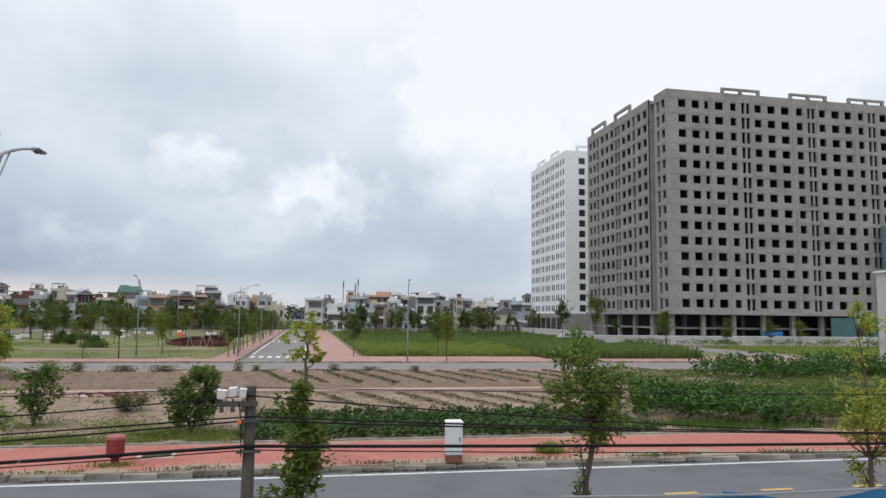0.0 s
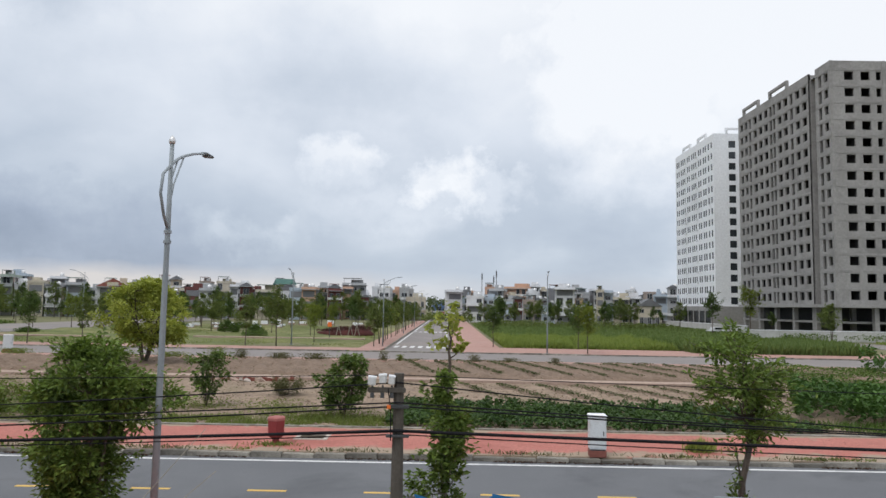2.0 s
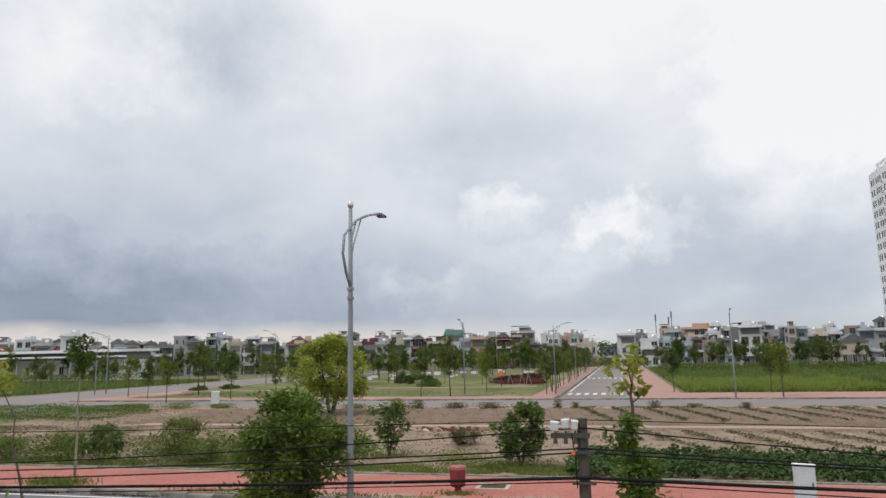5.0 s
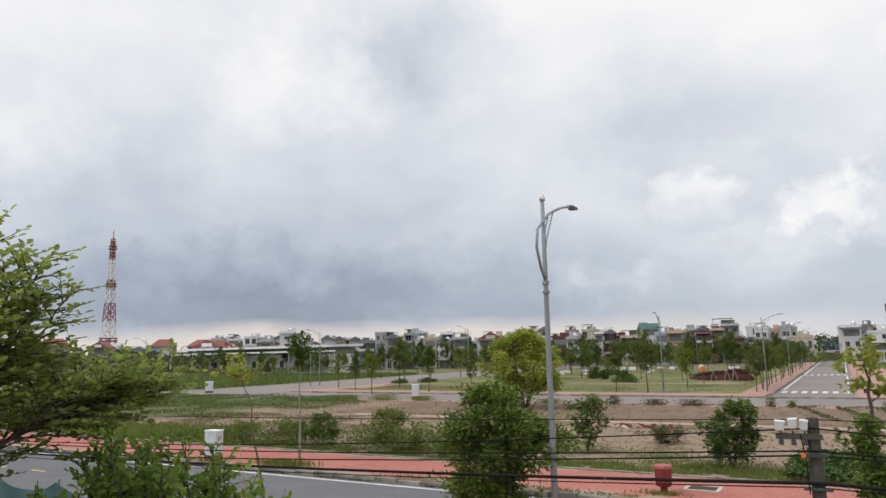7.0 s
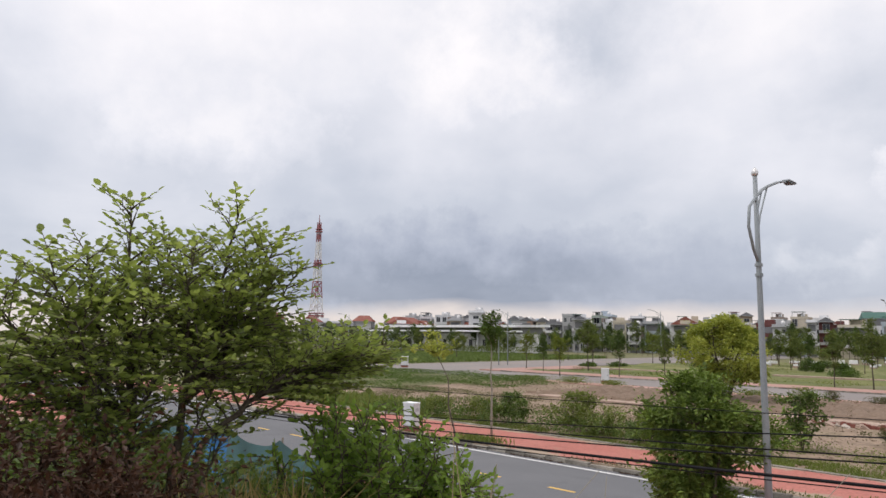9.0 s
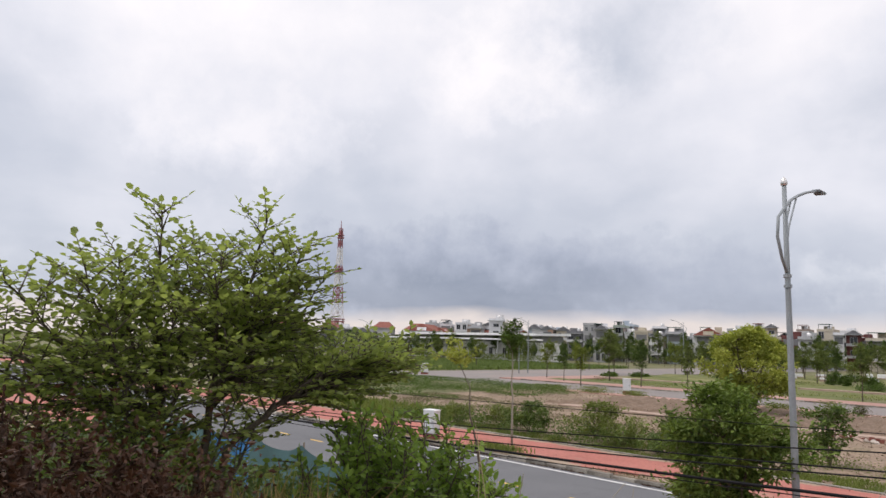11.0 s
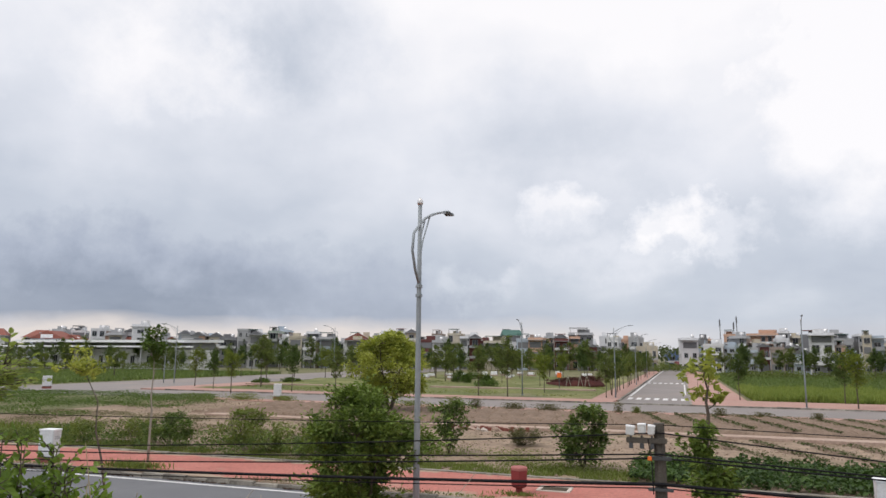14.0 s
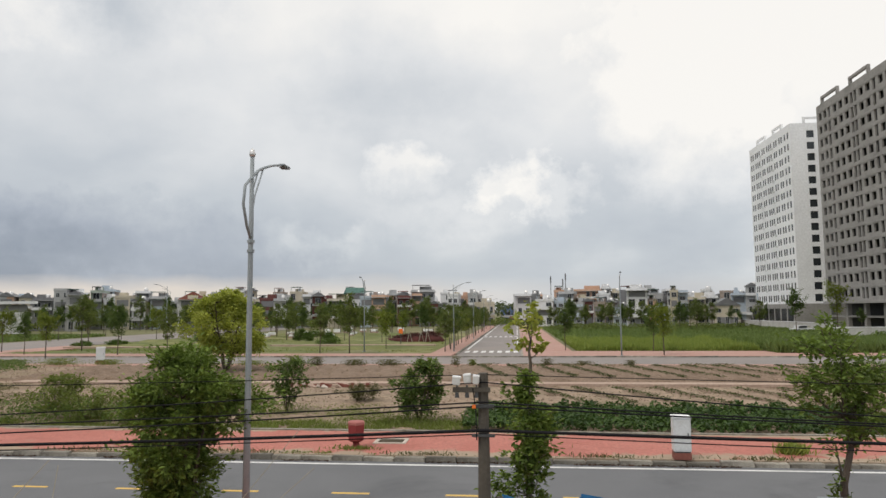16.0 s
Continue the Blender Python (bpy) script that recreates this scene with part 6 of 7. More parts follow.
    for fl in range(n_fl):
        tall = rng.random() < 0.35
        ww, wh = min(1.9, w / cols * rng.uniform(0.4, 0.75)), (2.3 if tall else rng.uniform(1.1, 1.7))
        if fl and rng.random() < 0.3:
            # flat panel, coloured dark for the shade of a recess that isn't modelled
            part("loggia", boxed(-w * 0.4, w * 0.4, -0.075, -0.062, fl * fh + 0.7, fl * fh + 2.6), PAINT["dark"], t, "flat dark panel painted as a recessed balcony in shade")
            continue
        for c in range(cols):
            if rng.random() < 0.12:
                continue
            u = -w / 2 + (c + 0.5) * w / cols
            wm = window_meshes(ww, wh)
            z = fl * fh + (0.5 if tall else 0.95)
            wo = put_mesh("window", wm[0], t, pose(u, -0.065, z))
            put_mesh("pane", wm[1], wo)
        for c in range(2):
            wm = window_meshes(1.0, 1.3)
            wo = put_mesh("window", wm[0], t, pose(w / 2 + 0.04 if x < 0 else -w / 2 - 0.04, d * (0.3 + 0.4 * c), fl * fh + 1.0, 0, 0, 90 if x < 0 else -90))
            put_mesh("pane", wm[1], wo)
        if fl and rng.random() < 0.6:
            part("balcony", boxed(-w / 2 - 0.05, w / 2 + 0.05, -1.1, -0.09, fl * fh - 0.12, fl * fh + 0.08), mat, t)
            part("balcony_wall", boxed(-w / 2 - 0.05, w / 2 + 0.05, -1.1, -1.0, fl * fh + 0.08, fl * fh + 0.85), PAINT["white" if rng.random() < 0.5 else "grey"], t)
    if tank or rng.random() < 0.4:
        put_mesh("water_tank", TANK, t, pose(w * 0.2, d * 0.2, h - 0.4 if roof == "flat" else body_h), "shiny steel water tank")
    return t


house(-233, 137, 9.5, 12.8, "brown", "hip", label="large brown house with a red hipped roof far to the west")
house(-247, 170, 16, 11.5, "white", label="low white building under the lattice mast")
house(-181, 158, 9.5, 11.0, "bluish", "gable", label="pale blue gabled house with a red tile roof")
house(-184, 171, 8.3, 12.4, "grey")
house(-174, 181, 8.3, 11.1, "white", "hip")
house(-159, 172, 4.8, 14.6, "white", tank=True)
house(-148, 182, 5.6, 11.3, "grey")
house(-143, 188, 4.5, 11.3, "cream", "grey_gable")
house(-139, 189, 5.2, 11.0, "dark")
house(-131, 186, 4.0, 13.6, "grey", label="tall grey house with a pink roof screen")
house(-127.5, 186, 3.4, 12.1, "grey")
house(-130, 204, 7.2, 13.6, "green", tank=True)
house(-118, 199, 8.4, 11.7, "cream", "flat")
house(-112, 206, 5.4, 11.6, "grey")
house(-99, 202, 8.4, 11.6, "white", "gable", label="white villa with arched windows and a red tile roof")
house(-95, 209, 4.2, 11.7, "grey")
house(-88, 214, 6.0, 9.0, "dark")
house(-83, 223, 5.2, 11.2, "darkred")
house(-73, 213, 8.4, 10.7, "grey")
house(-67, 221, 6.6, 12.2, "white")
house(-62.5, 224, 3.2, 10.8, "darkred")
house(-57, 218, 7.2, 10.6, "cream", "flat", label="wide cream building with a dark roof band")
house(-55, 233, 6.2, 13.6, "white", "green")
house(-48, 219, 5.0, 11.4, "bluish")
house(-45, 230, 5.0, 10.2, "grey")
house(-38, 231, 4.4, 11.6, "darkred")
house(-33, 242, 8.2, 14.0, "grey", label="tall grey house cluster with an orange top")
house(-29, 226, 6.0, 9.0, "dark")
house(-21, 227, 3.6, 12.1, "white")
house(-17.5, 239, 4.8, 11.8, "peach")
house(-14, 245, 3.6, 12.3, "grey")
house(-10.4, 226, 6.4, 9.2, "cream", label="wide plain cream building at the end of the road")
house(-3.5, 275, 4.5, 6.7, "blue")
house(2.5, 238, 5.2, 12.1, "white", tank=True)
house(9, 226, 5.6, 10.0, "white")
house(13.5, 230, 4.2, 9.6, "bluish")
house(17, 240, 5.0, 12.8, "grey", tank=True)
house(28, 274, 11, 14.6, "peach", label="long peach apartment row behind the houses")
house(36.5, 270, 7.0, 15.3, "white")
house(22, 229, 6.5, 9.0, "grey")
house(28.5, 231, 6.6, 9.1, "brown")
house(33, 224, 4.6, 7.5, "bluish", "grey_gable")
house(37.5, 220, 6.2, 13.1, "white", label="tall white house with arched upper windows and stepped top", tank=True)
house(44, 224, 6.6, 9.7, "brown")
house(52, 227, 5.7, 12.6, "cream")
house(56, 222, 5.0, 10.2, "cream")
house(60.5, 224, 4.8, 10.6, "white")
house(61, 208, 7.0, 8.4, "grey", "grey_gable")
house(80, 262, 11, 13.2, "brown")

# smaller houses filling the gaps of the town, seeded
fill = random.Random(21)
for i in range(34):
    ang = radians(-56 + i * 2.2 + fill.uniform(-0.8, 0.8))
    if -3.5 < math.degrees(ang) < 1.5:
        continue
    dist = fill.uniform(238, 285)
    fx, fy = dist * math.sin(ang), dist * math.cos(ang)
    if fx > 62:
        continue
    house(fx, fy, fill.uniform(4, 7.5), fill.uniform(9.5, 13.5), fill.choice(["grey", "white", "cream", "dark", "bluish", "darkred", "brown", "grey", "white"]), fill.choice(["flat", "flat", "flat", "gable", "grey_gable", "hip"]), tank=fill.random() < 0.5)
for i in range(64):
    deg = -49 + i * 1.14 + fill.uniform(-0.35, 0.35)
    if -3.2 < deg < 0.6:
        continue
    dist = fill.uniform(222, 300)
    fx, fy = dist * math.sin(radians(deg)), dist * math.cos(radians(deg))
    house(fx, fy, fill.uniform(3.2, 5.2), 4.7 + dist * fill.uniform(0.022, 0.038), fill.choice(["grey", "white", "cream", "bluish", "white", "brown", "grey", "peach", "dark"]), fill.choice(["flat", "flat", "flat", "flat", "grey_gable"]), tank=fill.random() < 0.5)
for i in range(46):
    ang = radians(-62 + i * 1.75 + fill.uniform(-0.7, 0.7))
    if -4 < math.degrees(ang) < 2.5:
        continue
    dist = fill.uniform(165, 212)
    fx, fy = dist * math.sin(ang), dist * math.cos(ang)
    if fx > 58:
        continue
    park_tree(fx, fy, fill.uniform(5.0, 8.5), fill.choice([0, 1, 1, 3, 3]))
for i in range(46):
    fx, fy = fill.uniform(-112, -13), fill.uniform(112, 186)
    if fx > -24 and fy < 126:
        continue
    park_tree(fx, fy, fill.uniform(4.6, 7.4), fill.choice([0, 1, 1, 2, 3, 3]))
for i in range(40):
    deg = -50 + i * 1.85 + fill.uniform(-0.8, 0.8)
    if -3.6 < deg < 1.0:
        continue
    dist = fill.uniform(208, 232)
    park_tree(dist * math.sin(radians(deg)), dist * math.cos(radians(deg)), fill.uniform(7.0, 10.5) if deg < 0 else fill.uniform(4.5, 7.0), fill.choice([0, 1, 1, 3]))
for i in range(14):
    park_tree(fill.uniform(8, 62), fill.uniform(160, 205), fill.uniform(5, 8), fill.choice([0, 1, 1, 3]))

canopy = thing("market_hall", pose(-150, 152, 0, 0, 0, 0), "long low hall with a white canopy roof", "hall")
part("wall", boxed(-30, 25, 2, 12, 0, 5.4), PAINT["white"], canopy)
part("wall_band", boxed(-30.1, 25.1, 1.9, 12.1, 5.4, 7.3), PAINT["dark"], canopy)
bm = boxed(-33, 26.5, -3, 14, 7.25, 7.95)
for v in bm.verts:
    v.co.z += 0.3 * (v.co.y > 5)
part("canopy_roof", bm, M_WHITE, canopy, "white sloping canopy roof")
part("canopy_edge", boxed(-38, 29, -3.6, -2.0, 5.9, 6.35, bevel=0.1), M_WHITE, canopy)
for i in range(11):
    part("column", boxed(-32.6 + i * 5.6, -32.2 + i * 5.6, -2.6, -2.2, 0, 5.9), PAINT["grey"], canopy)
for i in range(10):
    wo = put_mesh("window", window_meshes(1.5, 2.1)[0], canopy, pose(-28 + i * 5.6, 1.99, 1.6))
    put_mesh("pane", window_meshes(1.5, 2.1)[1], wo)

# lattice mast
mast = thing("radio_mast", pose(-348, 236, 0), "tall red and white steel lattice radio mast with platforms", "radio mast")
H_MAST = 74.0
LEVELS = [0, 6, 10, 15.5, 21, 26, 31, 36, 41, 45, 49, 54, 60, 66, 72]
RED_BANDS = (1, 2, 5, 6, 9, 12, 13)


def mast_half(z):
    return 3.0 * (1 - z / H_MAST) ** 1.5 + 0.75


for i, (z0, z1) in enumerate(zip(LEVELS, LEVELS[1:])):
    a, b = mast_half(z0), mast_half(z1)
    cs0 = [(-a, -a, z0), (a, -a, z0), (a, a, z0), (-a, a, z0)]
    cs1 = [(-b, -b, z1), (b, -b, z1), (b, b, z1), (-b, b, z1)]
    tint = M_MAST_RED if i in RED_BANDS else M_MAST_WHITE
    for k in range(4):
        j = (k + 1) % 4
        part("leg", tubed([cs0[k], cs1[k]], 0.3, 5), tint, mast)
        part("brace", tubed([cs0[k], cs1[j]], 0.16, 4), tint, mast)
        part("brace", tubed([cs0[j], cs1[k]], 0.16, 4), tint, mast)
        part("ring_bar", tubed([cs1[k], cs1[j]], 0.17, 4), tint, mast)
for z, r in ((15, 4.9), (45, 3.0), (66, 2.2)):
    part("platform", tubed([(0, 0, z), (0, 0, z + 0.8)], r, 12), M_MAST_RED, mast)
    part("railing", tubed([(0, 0, z + 1.6), (0, 0, z + 2.1)], r, 12), M_MAST_RED, mast)
part("spike", tubed([(0, 0, 72), (0, 0, 77)], [0.35, 0.15], 6), M_MAST_RED, mast)
for x, y, h in ((13, 262, 18), (18.5, 262, 19), (17.5, 262, 17)):
    ant = thing("antenna", pose(x, y, 0), "thin rooftop mobile antenna mast", "antenna", "antennas")
    part("pole", tubed([(0, 0, 0), (0, 0, h)], [0.2, 0.12], 6), M_ROOFGREY, ant)
    part("panel", boxed(-0.24, 0.24, -0.24, 0.24, h - 2.6, h - 0.4, bevel=0.05), M_ROOFGREY, ant)


# ---- vehicles far off ----
def car(name, at, colour, label, l=4.3, w=1.75, h=1.45):
    t = thing(name, at, label, "car", "parked vehicles")
    bm = boxed(-l / 2, l / 2, -w / 2, w / 2, 0.3, h * 0.6, bevel=0.12)
    part("body", bm, colour, t)
    bm = boxed(-l * 0.3, l * 0.28, -w * 0.45, w * 0.45, h * 0.58, h, bevel=0.18)
    cab = part("cabin", bm, colour, t)
    part("window", boxed(-l * 0.24, l * 0.22, -w * 0.455, w * 0.455, h * 0.66, h * 0.9), M_PANE, cab)
    for x in (-l * 0.3, l * 0.3):
        for y in (-w / 2, w / 2):
            wh = part("wheel", tubed([(x, y - 0.1, 0.32), (x, y + 0.1, 0.32)], 0.32, 12), M_CABLE, t)
            part("rim", tubed([(x, y - 0.11, 0.32), (x, y + 0.11, 0.32)], 0.18, 10), M_TANK, wh)
    return t


car("car", pose(58.5, 150, 0.0, 0, 0, 20), PAINT["white"], "white parked car beside the site wall")
car("bus", pose(-1.6, 262, 0.0, 0, 0, 90), M_MAST_RED, "red bus standing at the end of the side road", 8.5, 2.4, 3.0)


# ---- bank and planting close to the house ----
def ease(v):
    v = min(max(v, 0.0), 1.0)
    return v * v * (3 - 2 * v)


def bank_height(x, y):
    return 0.12 + 2.75 * ease((-3.0 - x) / 1.8) * ease((6.6 - y) / 3.2) + 0.12 * noise.noise(Vector((x * 1.3, y * 1.3, 0)))


xs, ys = np.linspace(-16, -2.6, 46), np.linspace(-8, 7.4, 46)
bank_v = [(x, y, bank_height(x, y) - (0.1 if min(x + 16, -2.6 - x, y + 8, 7.4 - y) < 0.2 else 0)) for y in ys for x in xs]
bank_f = [(i * 46 + j, i * 46 + j + 1, (i + 1) * 46 + j + 1, (i + 1) * 46 + j) for i in range(45) for j in range(45)]
tagged(put_mesh("bank", fast_mesh("bank", bank_v, bank_f, M_FLOWER_EARTH, True)), "raised dark earth bank overgrown with weeds beside the house", "bank", kind="structure")


def round_leaves(c, d, size, rng, aspect=0.72, flat=0.5):
    """Rounded leaves of six points, folded along the midrib."""
    c, d = np.asarray(c, float), np.asarray(d, float)
    n = len(c)
    d = d / (np.linalg.norm(d, axis=1)[:, None] + 1e-9)
    nrm = rng.normal(size=(n, 3)) * (1 - flat) + np.array([0, 0, 1.0]) * flat * 1.6
    s = np.cross(d, nrm)
    s /= np.linalg.norm(s, axis=1)[:, None] + 1e-9
    k = np.cross(s, d)
    L = size * rng.uniform(0.6, 1.25, size=(n, 1))
    w = L * aspect * 0.5
    lift = k * L * 0.10
    v = np.stack([c, c + d * L * 0.3 + s * w + lift, c + d * L * 0.72 + s * w * 0.85 + lift, c + d * L, c + d * L * 0.72 - s * w * 0.85 + lift, c + d * L * 0.3 - s * w + lift], 1).reshape(-1, 3)
    i = np.arange(n)[:, None] * 6
    return v, np.concatenate([i + [[0, 1, 2, 3]], i + [[0, 3, 4, 5]]], 0)


def leafy(limbs, rng, twigs, twig_len, leaf, gap, leaf_mat, bark, start=0.3, aspect=0.72, rise=0.5, wood_r=0.022, flat=0.5):
    """Limbs as polylines; twigs along them with leaves set alternately. Returns wood and leaf meshes."""
    bm = bmesh.new()
    C, D = [], []
    for limb in limbs:
        pts = [Vector(p) for p in limb[0]]
        r = limb[1]
        dense = []
        for a, b in zip(pts, pts[1:]):
            for i in range(5):
                dense.append(a.lerp(b, i / 5) + Vector(rng.normal(size=3) * 0.012))
        dense.append(pts[-1])
        m = len(dense)
        tube(bm, dense, [max(0.004, 0.75 * r * (1 - 0.92 * i / (m - 1))) for i in range(m)], 6)
        k = int(twigs * limb[2])
        for t in range(k):
            f = start + (1 - start) * (t + rng.uniform(0, 1)) / k
            i = min(int(f * (m - 1)), m - 2)
            p = dense[i].lerp(dense[i + 1], f * (m - 1) - i)
            along = (dense[i + 1] - dense[i]).normalized()
            d = (Vector(rng.normal(size=3)) * 0.75 + along * 0.7 + Vector((0, 0, rise))).normalized()
            L = twig_len * rng.uniform(0.45, 1.2) * (1.15 - 0.55 * f)
            q = [p + d * L * u + Vector((0, 0, -0.12 * L * u * u)) for u in (0, 0.5, 1)]
            tube(bm, q, [0.007, 0.005, 0.003], 4)
            cnt = max(3, int(L / gap))
            side = d.cross(Vector((0.2, 0.1, 1))).normalized()
            for j in range(cnt):
                u = 0.12 + 0.88 * j / cnt
                pos = q[0].lerp(q[2], u)
                sgn = 1 if j % 2 else -1
                C.append(list(pos))
                D.append(list(d * 0.6 + side * sgn * 0.8 + Vector(rng.normal(size=3) * 0.25)))
            C.append(list(q[2]))
            D.append(list(d))
    v, f = round_leaves(C, D, leaf, rng, aspect, flat)
    return to_mesh("trunk", bm, bark, True), fast_mesh("crown", v, f, leaf_mat)


def spray_tree(stems, rng, leaf, leaf_mat, bark):
    """Leaders with whorls of flat, layered sprays: side branches, two-ranked twigs, leaves lying level along them.
    Each stem: points, radius, branches, reach of the lowest branch, where the branches begin."""
    bm = bmesh.new()
    C, D = [], []

    def twig(p, d, L):
        q = [p, p + d * L * 0.5 + Vector((0, 0, 0.02 * L)), p + d * L - Vector((0, 0, 0.06 * L))]
        tube(bm, q, [0.0045, 0.003, 0.002], 4)
        side = d.cross(Vector((0, 0, 1))).normalized()
        cnt = max(3, int(L / 0.043))
        for j in range(cnt):
            u = 0.1 + 0.9 * j / cnt
            C.append(list(q[0].lerp(q[2], u)))
            D.append(list(d * 0.6 + side * (0.85 if j % 2 else -0.85) + Vector(rng.normal(size=3) * 0.22)))
        C.append(list(q[2]))
        D.append(list(d))

    for pts, r, count, reach, start in stems:
        pts = [Vector(p) for p in pts]
        line = []
        for a, b in zip(pts, pts[1:]):
            line += [a.lerp(b, i / 6) + Vector(rng.normal(size=3) * 0.01) for i in range(6)]
        line.append(pts[-1])
        m = len(line)
        tube(bm, line, [max(0.004, r * (1 - 0.9 * i / (m - 1))) for i in range(m)], 6)
        turn = rng.uniform(0, 6.28)
        for k in range(count):
            f = start + (1 - start) * (k + rng.uniform(0.2, 0.8)) / count
            i = min(int(f * (m - 1)), m - 2)
            p = line[i].lerp(line[i + 1], f * (m - 1) - i)
            along = (line[i + 1] - line[i]).normalized()
            a = turn + k * 2.4 + rng.normal() * 0.3
            out = Vector((math.cos(a), math.sin(a), 0))
            out = (out - along * out.dot(along) * 0.7).normalized()
            d = (out * 0.85 + along * 0.6 + Vector((0, 0, 0.1))).normalized()
            L = (reach * (1.0 - 0.82 * (f - start) / (1 - start)) + 0.06) * rng.uniform(0.7, 1.2)
            q = [p + d * L * u + Vector((0, 0, L * (0.10 * u - 0.14 * u * u))) for u in (0, 0.33, 0.66, 1)]
            tube(bm, q, [max(0.005, r * 0.26), 0.0065, 0.0045, 0.0025], 4)
            side = d.cross(Vector((0, 0, 1))).normalized()
            n_twig = max(1, int(L / 0.1))
            for j in range(n_twig):
                u = 0.22 + 0.74 * (j + rng.uniform(0.2, 0.8)) / n_twig
                b = q[0].lerp(q[3], u) + Vector((0, 0, L * (0.10 * u - 0.14 * u * u) * 0.5))
                sgn = 1 if j % 2 else -1
                td = (d * 0.75 + side * sgn * 0.75 + Vector((0, 0, rng.normal() * 0.16))).normalized()
                twig(b, td, min(0.34, 0.12 + 0.42 * L * (1 - 0.7 * u)) * rng.uniform(0.7, 1.2))
            twig(q[3], d, 0.13)
        twig(line[-3], (line[-1] - line[-3]).normalized(), (line[-1] - line[-3]).length + 0.05)
    v, f = round_leaves(C, D, leaf, rng, 0.68, 0.6)
    return to_mesh("trunk", bm, bark, True), fast_mesh("crown", v, f, leaf_mat)


rng = np.random.default_rng(77)
A0, A1 = (-6.62, 1.86, 2.4), (-6.64, 1.84, 3.95)
B0, B1 = (-6.35, 2.0, 2.4), (-6.36, 2.2, 4.1)
NEAR = [
    ([A0, A1, (-6.66, 1.78, 5.0), (-6.68, 1.73, 5.9)], 0.05, 30, 0.66, 0.36),
    ([B0, B1, (-6.38, 2.42, 4.85), (-6.2, 2.55, 5.85)], 0.05, 34, 0.8, 0.36),
    ([A1, (-6.75, 2.05, 4.9), (-6.86, 2.21, 5.55)], 0.028, 22, 0.75, 0.2),
    ([B1, (-6.15, 2.1, 4.9), (-6.06, 2.05, 5.45)], 0.028, 22, 0.7, 0.2),
    ([B1, (-6.2, 2.55, 4.9), (-6.0, 2.66, 5.55)], 0.03, 22, 0.62, 0.2),
    ([B1, (-6.15, 2.6, 4.7), (-5.93, 2.82, 5.3)], 0.028, 20, 0.6, 0.2),
    ([B1, (-6.2, 2.6, 4.9), (-5.95, 2.88, 5.66)], 0.024, 18, 0.45, 0.25),
    ([B1, (-6.1, 2.75, 4.75), (-5.8, 3.02, 5.36)], 0.022, 16, 0.42, 0.25),
    ([A1, (-6.62, 1.5, 4.8), (-6.55, 1.36, 5.38)], 0.028, 22, 0.72, 0.2),
    ([A1, (-6.5, 1.3, 4.6), (-6.28, 1.02, 5.28)], 0.028, 24, 0.75, 0.2),
    ([A1, (-6.5, 1.1, 4.5), (-6.4, 0.5, 5.1)], 0.028, 24, 0.75, 0.2),
    ([A1, (-6.6, 0.9, 4.4), (-6.6, 0.0, 4.95)], 0.028, 24, 0.75, 0.2),
    ([A1, (-6.4, 1.75, 4.5), (-5.95, 1.7, 4.98)], 0.022, 15, 0.62, 0.15),
    ([A1, (-6.3, 1.4, 4.3), (-6.0, 1.15, 4.8)], 0.022, 15, 0.62, 0.15),
    ([B1, (-6.1, 2.3, 4.6), (-5.82, 2.45, 5.05)], 0.022, 15, 0.62, 0.15),
    ([B1, (-6.15, 2.5, 4.45), (-5.85, 2.7, 4.85)], 0.022, 15, 0.55, 0.15),
    ([B1, (-6.0, 2.1, 4.4), (-5.8, 2.05, 4.7)], 0.022, 15, 0.55, 0.15),
    ([A1, (-6.5, 0.9, 4.2), (-6.35, 0.3, 4.6)], 0.022, 15, 0.62, 0.15),
    ([A1, (-6.8, 2.3, 4.5), (-7.2, 2.6, 5.2)], 0.022, 22, 0.7, 0.15),
    ([A0, (-6.4, 1.6, 3.7), (-6.0, 1.3, 4.3)], 0.022, 22, 0.6, 0.3),
    ([A0, (-6.3, 1.7, 3.7), (-5.85, 1.75, 4.4)], 0.022, 22, 0.6, 0.3),
    ([A0, (-6.5, 1.2, 3.7), (-6.3, 0.6, 4.2)], 0.022, 22, 0.6, 0.3),
    ([B0, (-6.2, 2.2, 3.8), (-5.85, 2.3, 4.45)], 0.022, 13, 0.6, 0.3),
    ([B0, (-6.4, 2.6, 3.8), (-6.6, 3.2, 4.4)], 0.022, 22, 0.6, 0.3),
    ([A0, (-6.9, 1.6, 3.9), (-7.2, 1.3, 4.6)], 0.022, 22, 0.65, 0.25),
    ([B0, (-6.2, 2.3, 3.75), (-6.05, 2.75, 4.15), (-5.95, 3.3, 4.3), (-5.75, 4.05, 4.66)], 0.04, 44, 0.62, 0.42),
    ([(-6.05, 2.75, 4.15), (-6.1, 3.3, 4.4), (-6.1, 3.85, 4.6)], 0.022, 22, 0.6, 0.15),
    ([(-6.05, 2.75, 4.15), (-6.3, 3.5, 4.35), (-6.5, 4.3, 4.55)], 0.022, 26, 0.65, 0.15),
    ([(-6.05, 2.75, 4.15), (-5.9, 3.1, 4.45), (-5.75, 3.45, 4.6)], 0.018, 18, 0.5, 0.15),
    ([(-6.0, 3.0, 4.25), (-6.0, 3.5, 4.45), (-5.9, 4.15, 4.55)], 0.018, 24, 0.55, 0.15),
    ([(-6.0, 3.0, 4.25), (-6.2, 3.7, 4.35), (-6.3, 4.5, 4.45)], 0.018, 24, 0.55, 0.15),
]
w, c = spray_tree(NEAR, rng, 0.07, L_NEAR, M_BARK)
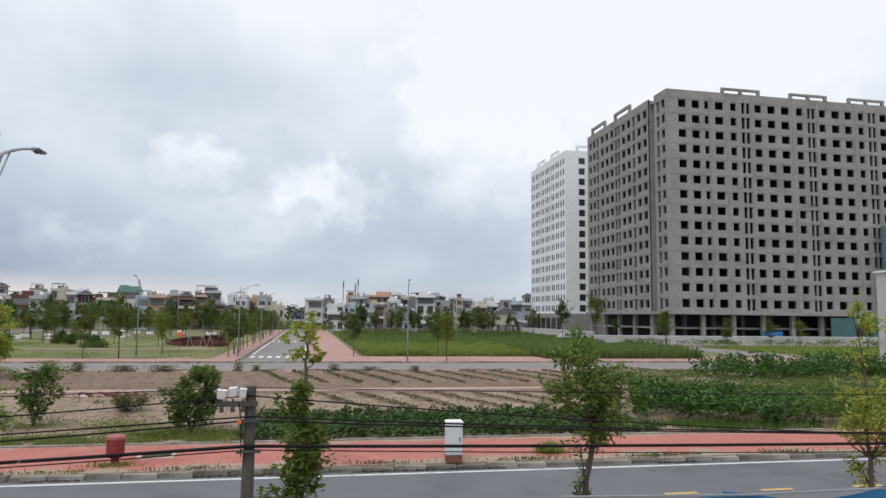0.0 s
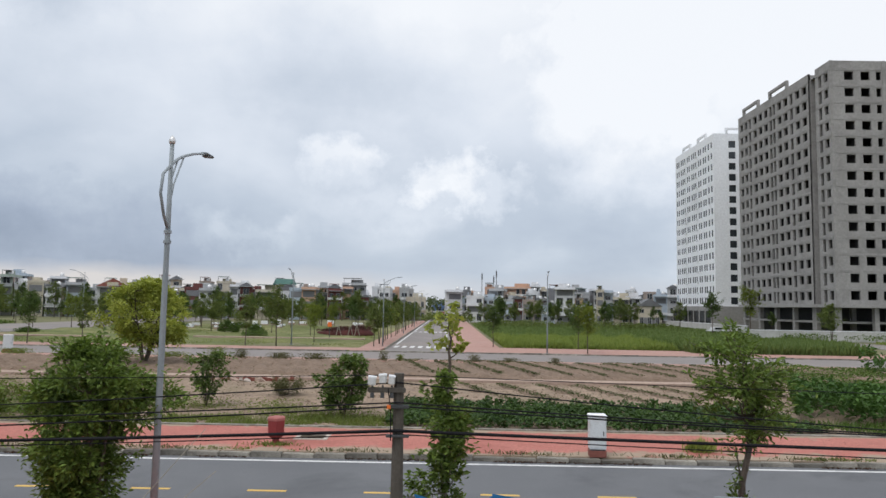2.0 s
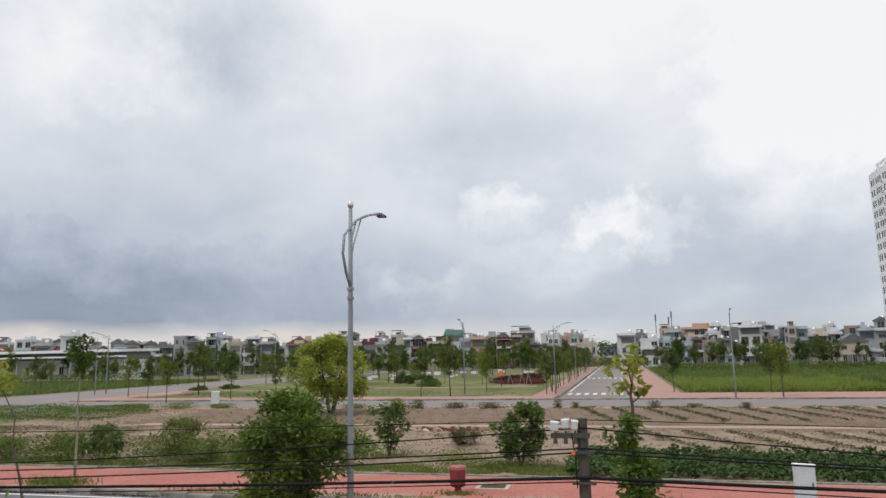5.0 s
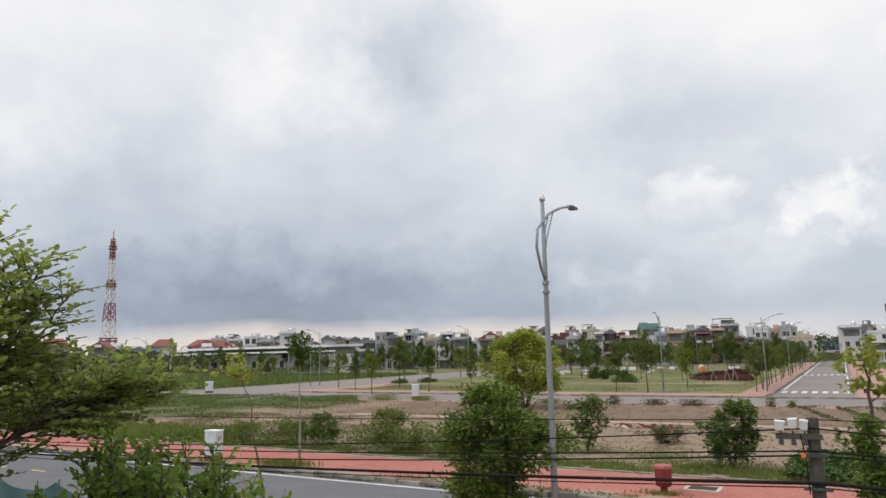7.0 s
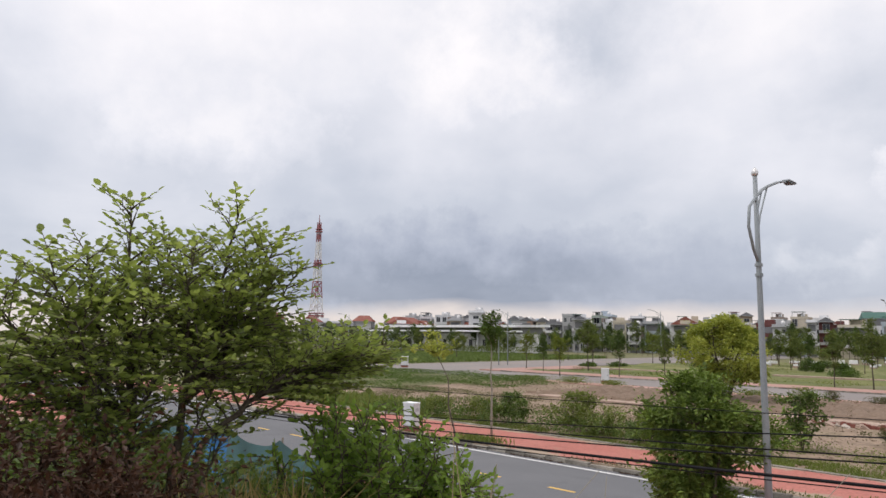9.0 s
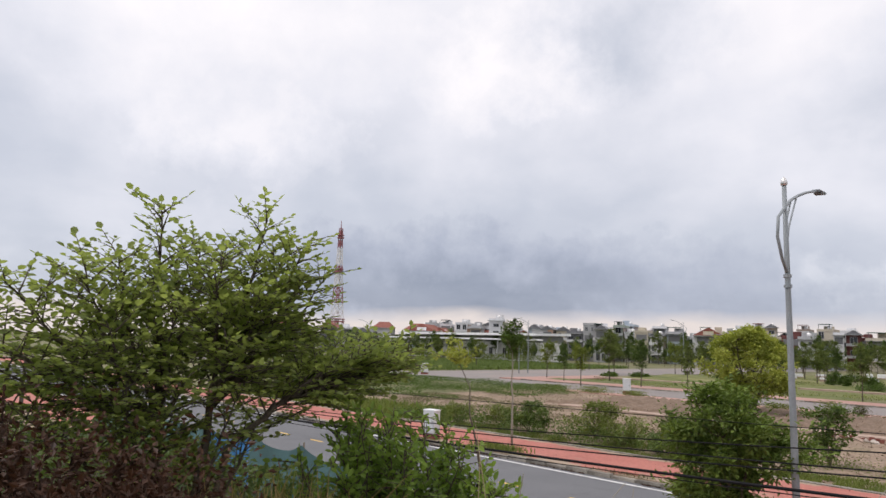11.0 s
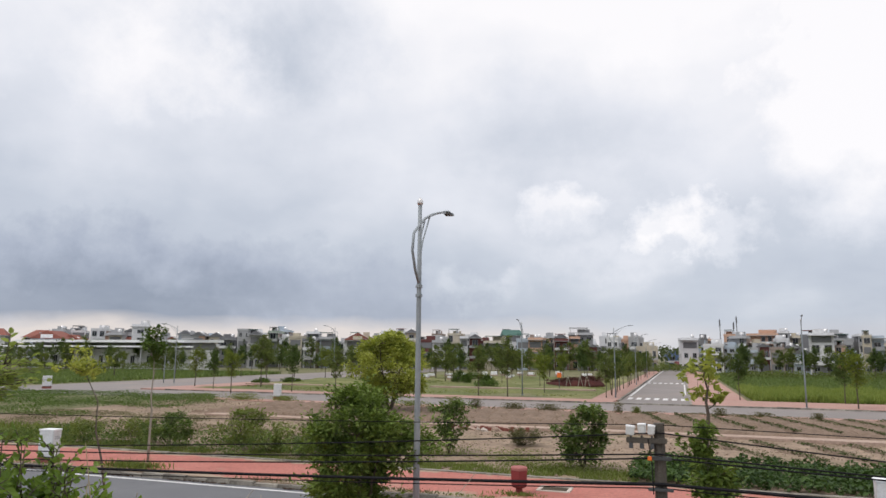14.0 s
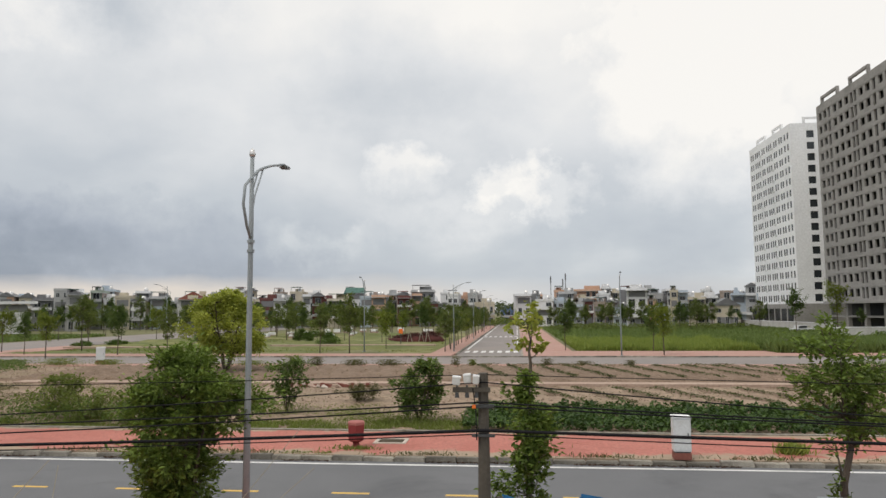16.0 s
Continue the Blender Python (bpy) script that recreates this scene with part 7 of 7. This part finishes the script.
tree("tree", pose(0, 0, 0), "open-branched tree with small round green leaves on the bank", (w, c), "bank trees")

rng = np.random.default_rng(78)
BUSH = []
for i in range(40):
    a, u = rng.uniform(0, 2 * math.pi), rng.uniform(0.2, 1.0)
    bx, by = -5.72 + rng.normal() * 0.3, 3.95 + rng.normal() * 0.3
    ex, ey = bx + math.cos(a) * 0.75 * u, by + math.sin(a) * 1.05 * u
    ez = 4.0 - 0.5 * u * u + rng.normal() * 0.14 - 0.36 * max(0, ey - 3.6)
    BUSH.append(([(bx, by, 2.2), ((bx + ex) / 2, (by + ey) / 2, 3.0), (ex, ey, ez)], 0.018, 1.0))
w, c = leafy(BUSH, rng, 30, 0.4, 0.078, 0.036, L_BUSH, M_BARK, start=0.2, aspect=0.55, rise=0.15, flat=0.35)
tree("shrub", pose(0, 0, 0), "dense glossy green shrub on the bank above the road", (w, c), "bank shrubs", "shrub")

rng = np.random.default_rng(79)
DRYL = []
for i in range(130):
    bx, by = rng.uniform(-6.0, -4.1), rng.uniform(-1.2, 1.55)
    hgt = rng.uniform(0.7, 1.35) * (1.0 - 0.35 * max(0, by - 0.6))
    z0 = bank_height(bx, by)
    DRYL.append(([(bx, by, z0 - 0.05), (bx + rng.normal() * 0.1, by + rng.normal() * 0.1, z0 + hgt * 0.5), (bx + rng.normal() * 0.25, by + rng.normal() * 0.25, z0 + hgt)], 0.009, 1.0))
w, c = leafy(DRYL, rng, 26, 0.28, 0.05, 0.026, L_DRY, M_TWIG, start=0.1, aspect=0.5, flat=0.2)
tree("shrub", pose(0, 0, 0), "withered brown shrub with dry curled leaves on the bank", (w, c), "bank shrubs", "shrub")

rng = np.random.default_rng(80)
xy = scatter(rng, 26000, -14, -3.4, -6, 5.6)
pts = np.concatenate([xy, (np.array([bank_height(*p) for p in xy]) + rng.uniform(0, 0.45, len(xy)))[:, None]], 1)
stuff("undergrowth", leaf_mesh("undergrowth", pts, 0.11, L_DARK, rng, 0.6, 0.4), "dark leafy undergrowth covering the bank", "undergrowth")
n = 15000
blob = rng.normal(size=(n, 3)) * np.array([0.42, 0.75, 0.36]) + np.array([-4.95, 0.35, 3.45])
blob = blob[(blob[:, 0] < -3.9) & (blob[:, 1] < 1.75) & (blob[:, 2] < 4.45)]
keep = np.array([noise.noise(Vector(p * 2.3)) > -0.12 for p in blob])
stuff("withered_leaves", leaf_mesh("withered_leaves", blob[keep], 0.055, L_DRY, rng, 0.5, 0.2), "mass of withered brown leaves on the dry shrubs", "dry leaves")
xy = np.concatenate([scatter(rng, 700, -5.4, -4.5, 1.3, 2.0), scatter(rng, 350, -6.2, -5.2, 2.0, 2.9)])
zb = np.array([bank_height(*p) for p in xy])
stuff("straw_grass", blades("straw_grass", xy, rng.uniform(0.25, 0.75, len(xy)), 0.014, L_STRAW, rng, 0.3, zb), "dry straw-coloured grass on the bank", "dry grass")
xy = scatter(rng, 1100, -7.5, -4.4, 3.0, 6.0)
zb = np.array([bank_height(*p) for p in xy])
stuff("weeds", blades("weeds", xy, rng.uniform(0.2, 0.55, len(xy)), 0.02, L_WEED, rng, 0.35, zb), "green weeds on the slope of the bank", "weeds")
for i in range(16):
    bx, by = rng.uniform(-4.6, -3.3), rng.uniform(3.4, 4.8)
    z0 = bank_height(bx, by)
    tip = (bx + rng.normal() * 0.25, by + rng.normal() * 0.25, z0 + rng.uniform(1.0, 1.75))
    s = thing("dry_stalk", pose(0, 0, 0), "thin bare dry plant stalk", "stalk", "dry stalks")
    part("stem", tubed([(bx, by, z0 - 0.05), ((bx + tip[0]) / 2 + 0.04, (by + tip[1]) / 2, (z0 + tip[2]) / 2), tip], [0.006, 0.005, 0.003], 5), M_STALK, s)
for a, b in (((-3.9, 3.6, 3.75), (-4.15, 3.55, 2.2)), ((-2.32, 6.79, 3.51), (-4.2, 4.4, 0.8)), ((-1.99, 6.16, 3.24), (-4.2, 3.4, 1.2)), ((-4.11, 5.35, 3.45), (-4.65, 3.4, 1.9)), ((-4.05, 5.39, 3.4), (-3.2, 3.5, 0.6))):
    s = thing("bamboo_stick", pose(0, 0, 0), "thin pale leaning bamboo stick", "stick", "bamboo sticks")
    part("stick", tubed([b, a], [0.006, 0.0035], 6), M_BARK_PALE, s)

# blue net fence along the near pavement
fence = thing("net_fence", pose(0, 0, 0), "sagging blue plastic net fence on thin posts", "net fence")
post_me = to_mesh("post", tubed([(0, 0, 0), (0, 0, 1.98)], [0.03, 0.025], 6), M_BARK_PALE)
frng = np.random.default_rng(9)
px = [-34 + 2.9 * i for i in range(17)]
px[11] = -0.3
for x in px:
    if -14.5 < x < -2.2 or x == -0.3:
        continue
    put_mesh("post", post_me, fence, pose(x, 9.62, 0.0))
for x0, x1 in zip(px, px[1:]):
    n, rows = 14, 6
    left_part = x1 < -9
    top0 = frng.uniform(1.5, 1.95) if left_part else 2.15
    verts = []
    for r in range(rows):
        for i in range(n):
            f = i / (n - 1)
            zt_ = top0 - (0.28 if left_part else 0.14) * math.sin(math.pi * f) + 0.04 * math.sin(7 * f + x0)
            z = 0.1 + (zt_ - 0.1) * r / (rows - 1)
            verts.append((x0 + (x1 - x0) * f, 9.6 + 0.07 * math.sin(9 * f + 1.7 * r + x0) * (0.4 + 0.6 * (r % 2)), z))
    faces = [(r * n + i, r * n + i + 1, (r + 1) * n + i + 1, (r + 1) * n + i) for r in range(rows - 1) for i in range(n - 1)]
    if -14.5 < x0 < -2.2:
        continue
    put_mesh("net", fast_mesh("net", verts, faces, M_GREENNET if left_part and not -22.5 < x0 < -20 else M_BLUE, True), fence)
part("rail", tubed([(3.9, 9.55, 2.2), (7, 9.55, 2.12), (13.5, 9.55, 2.16)], 0.02, 6), M_STEEL, fence, "pale rail along the net top")
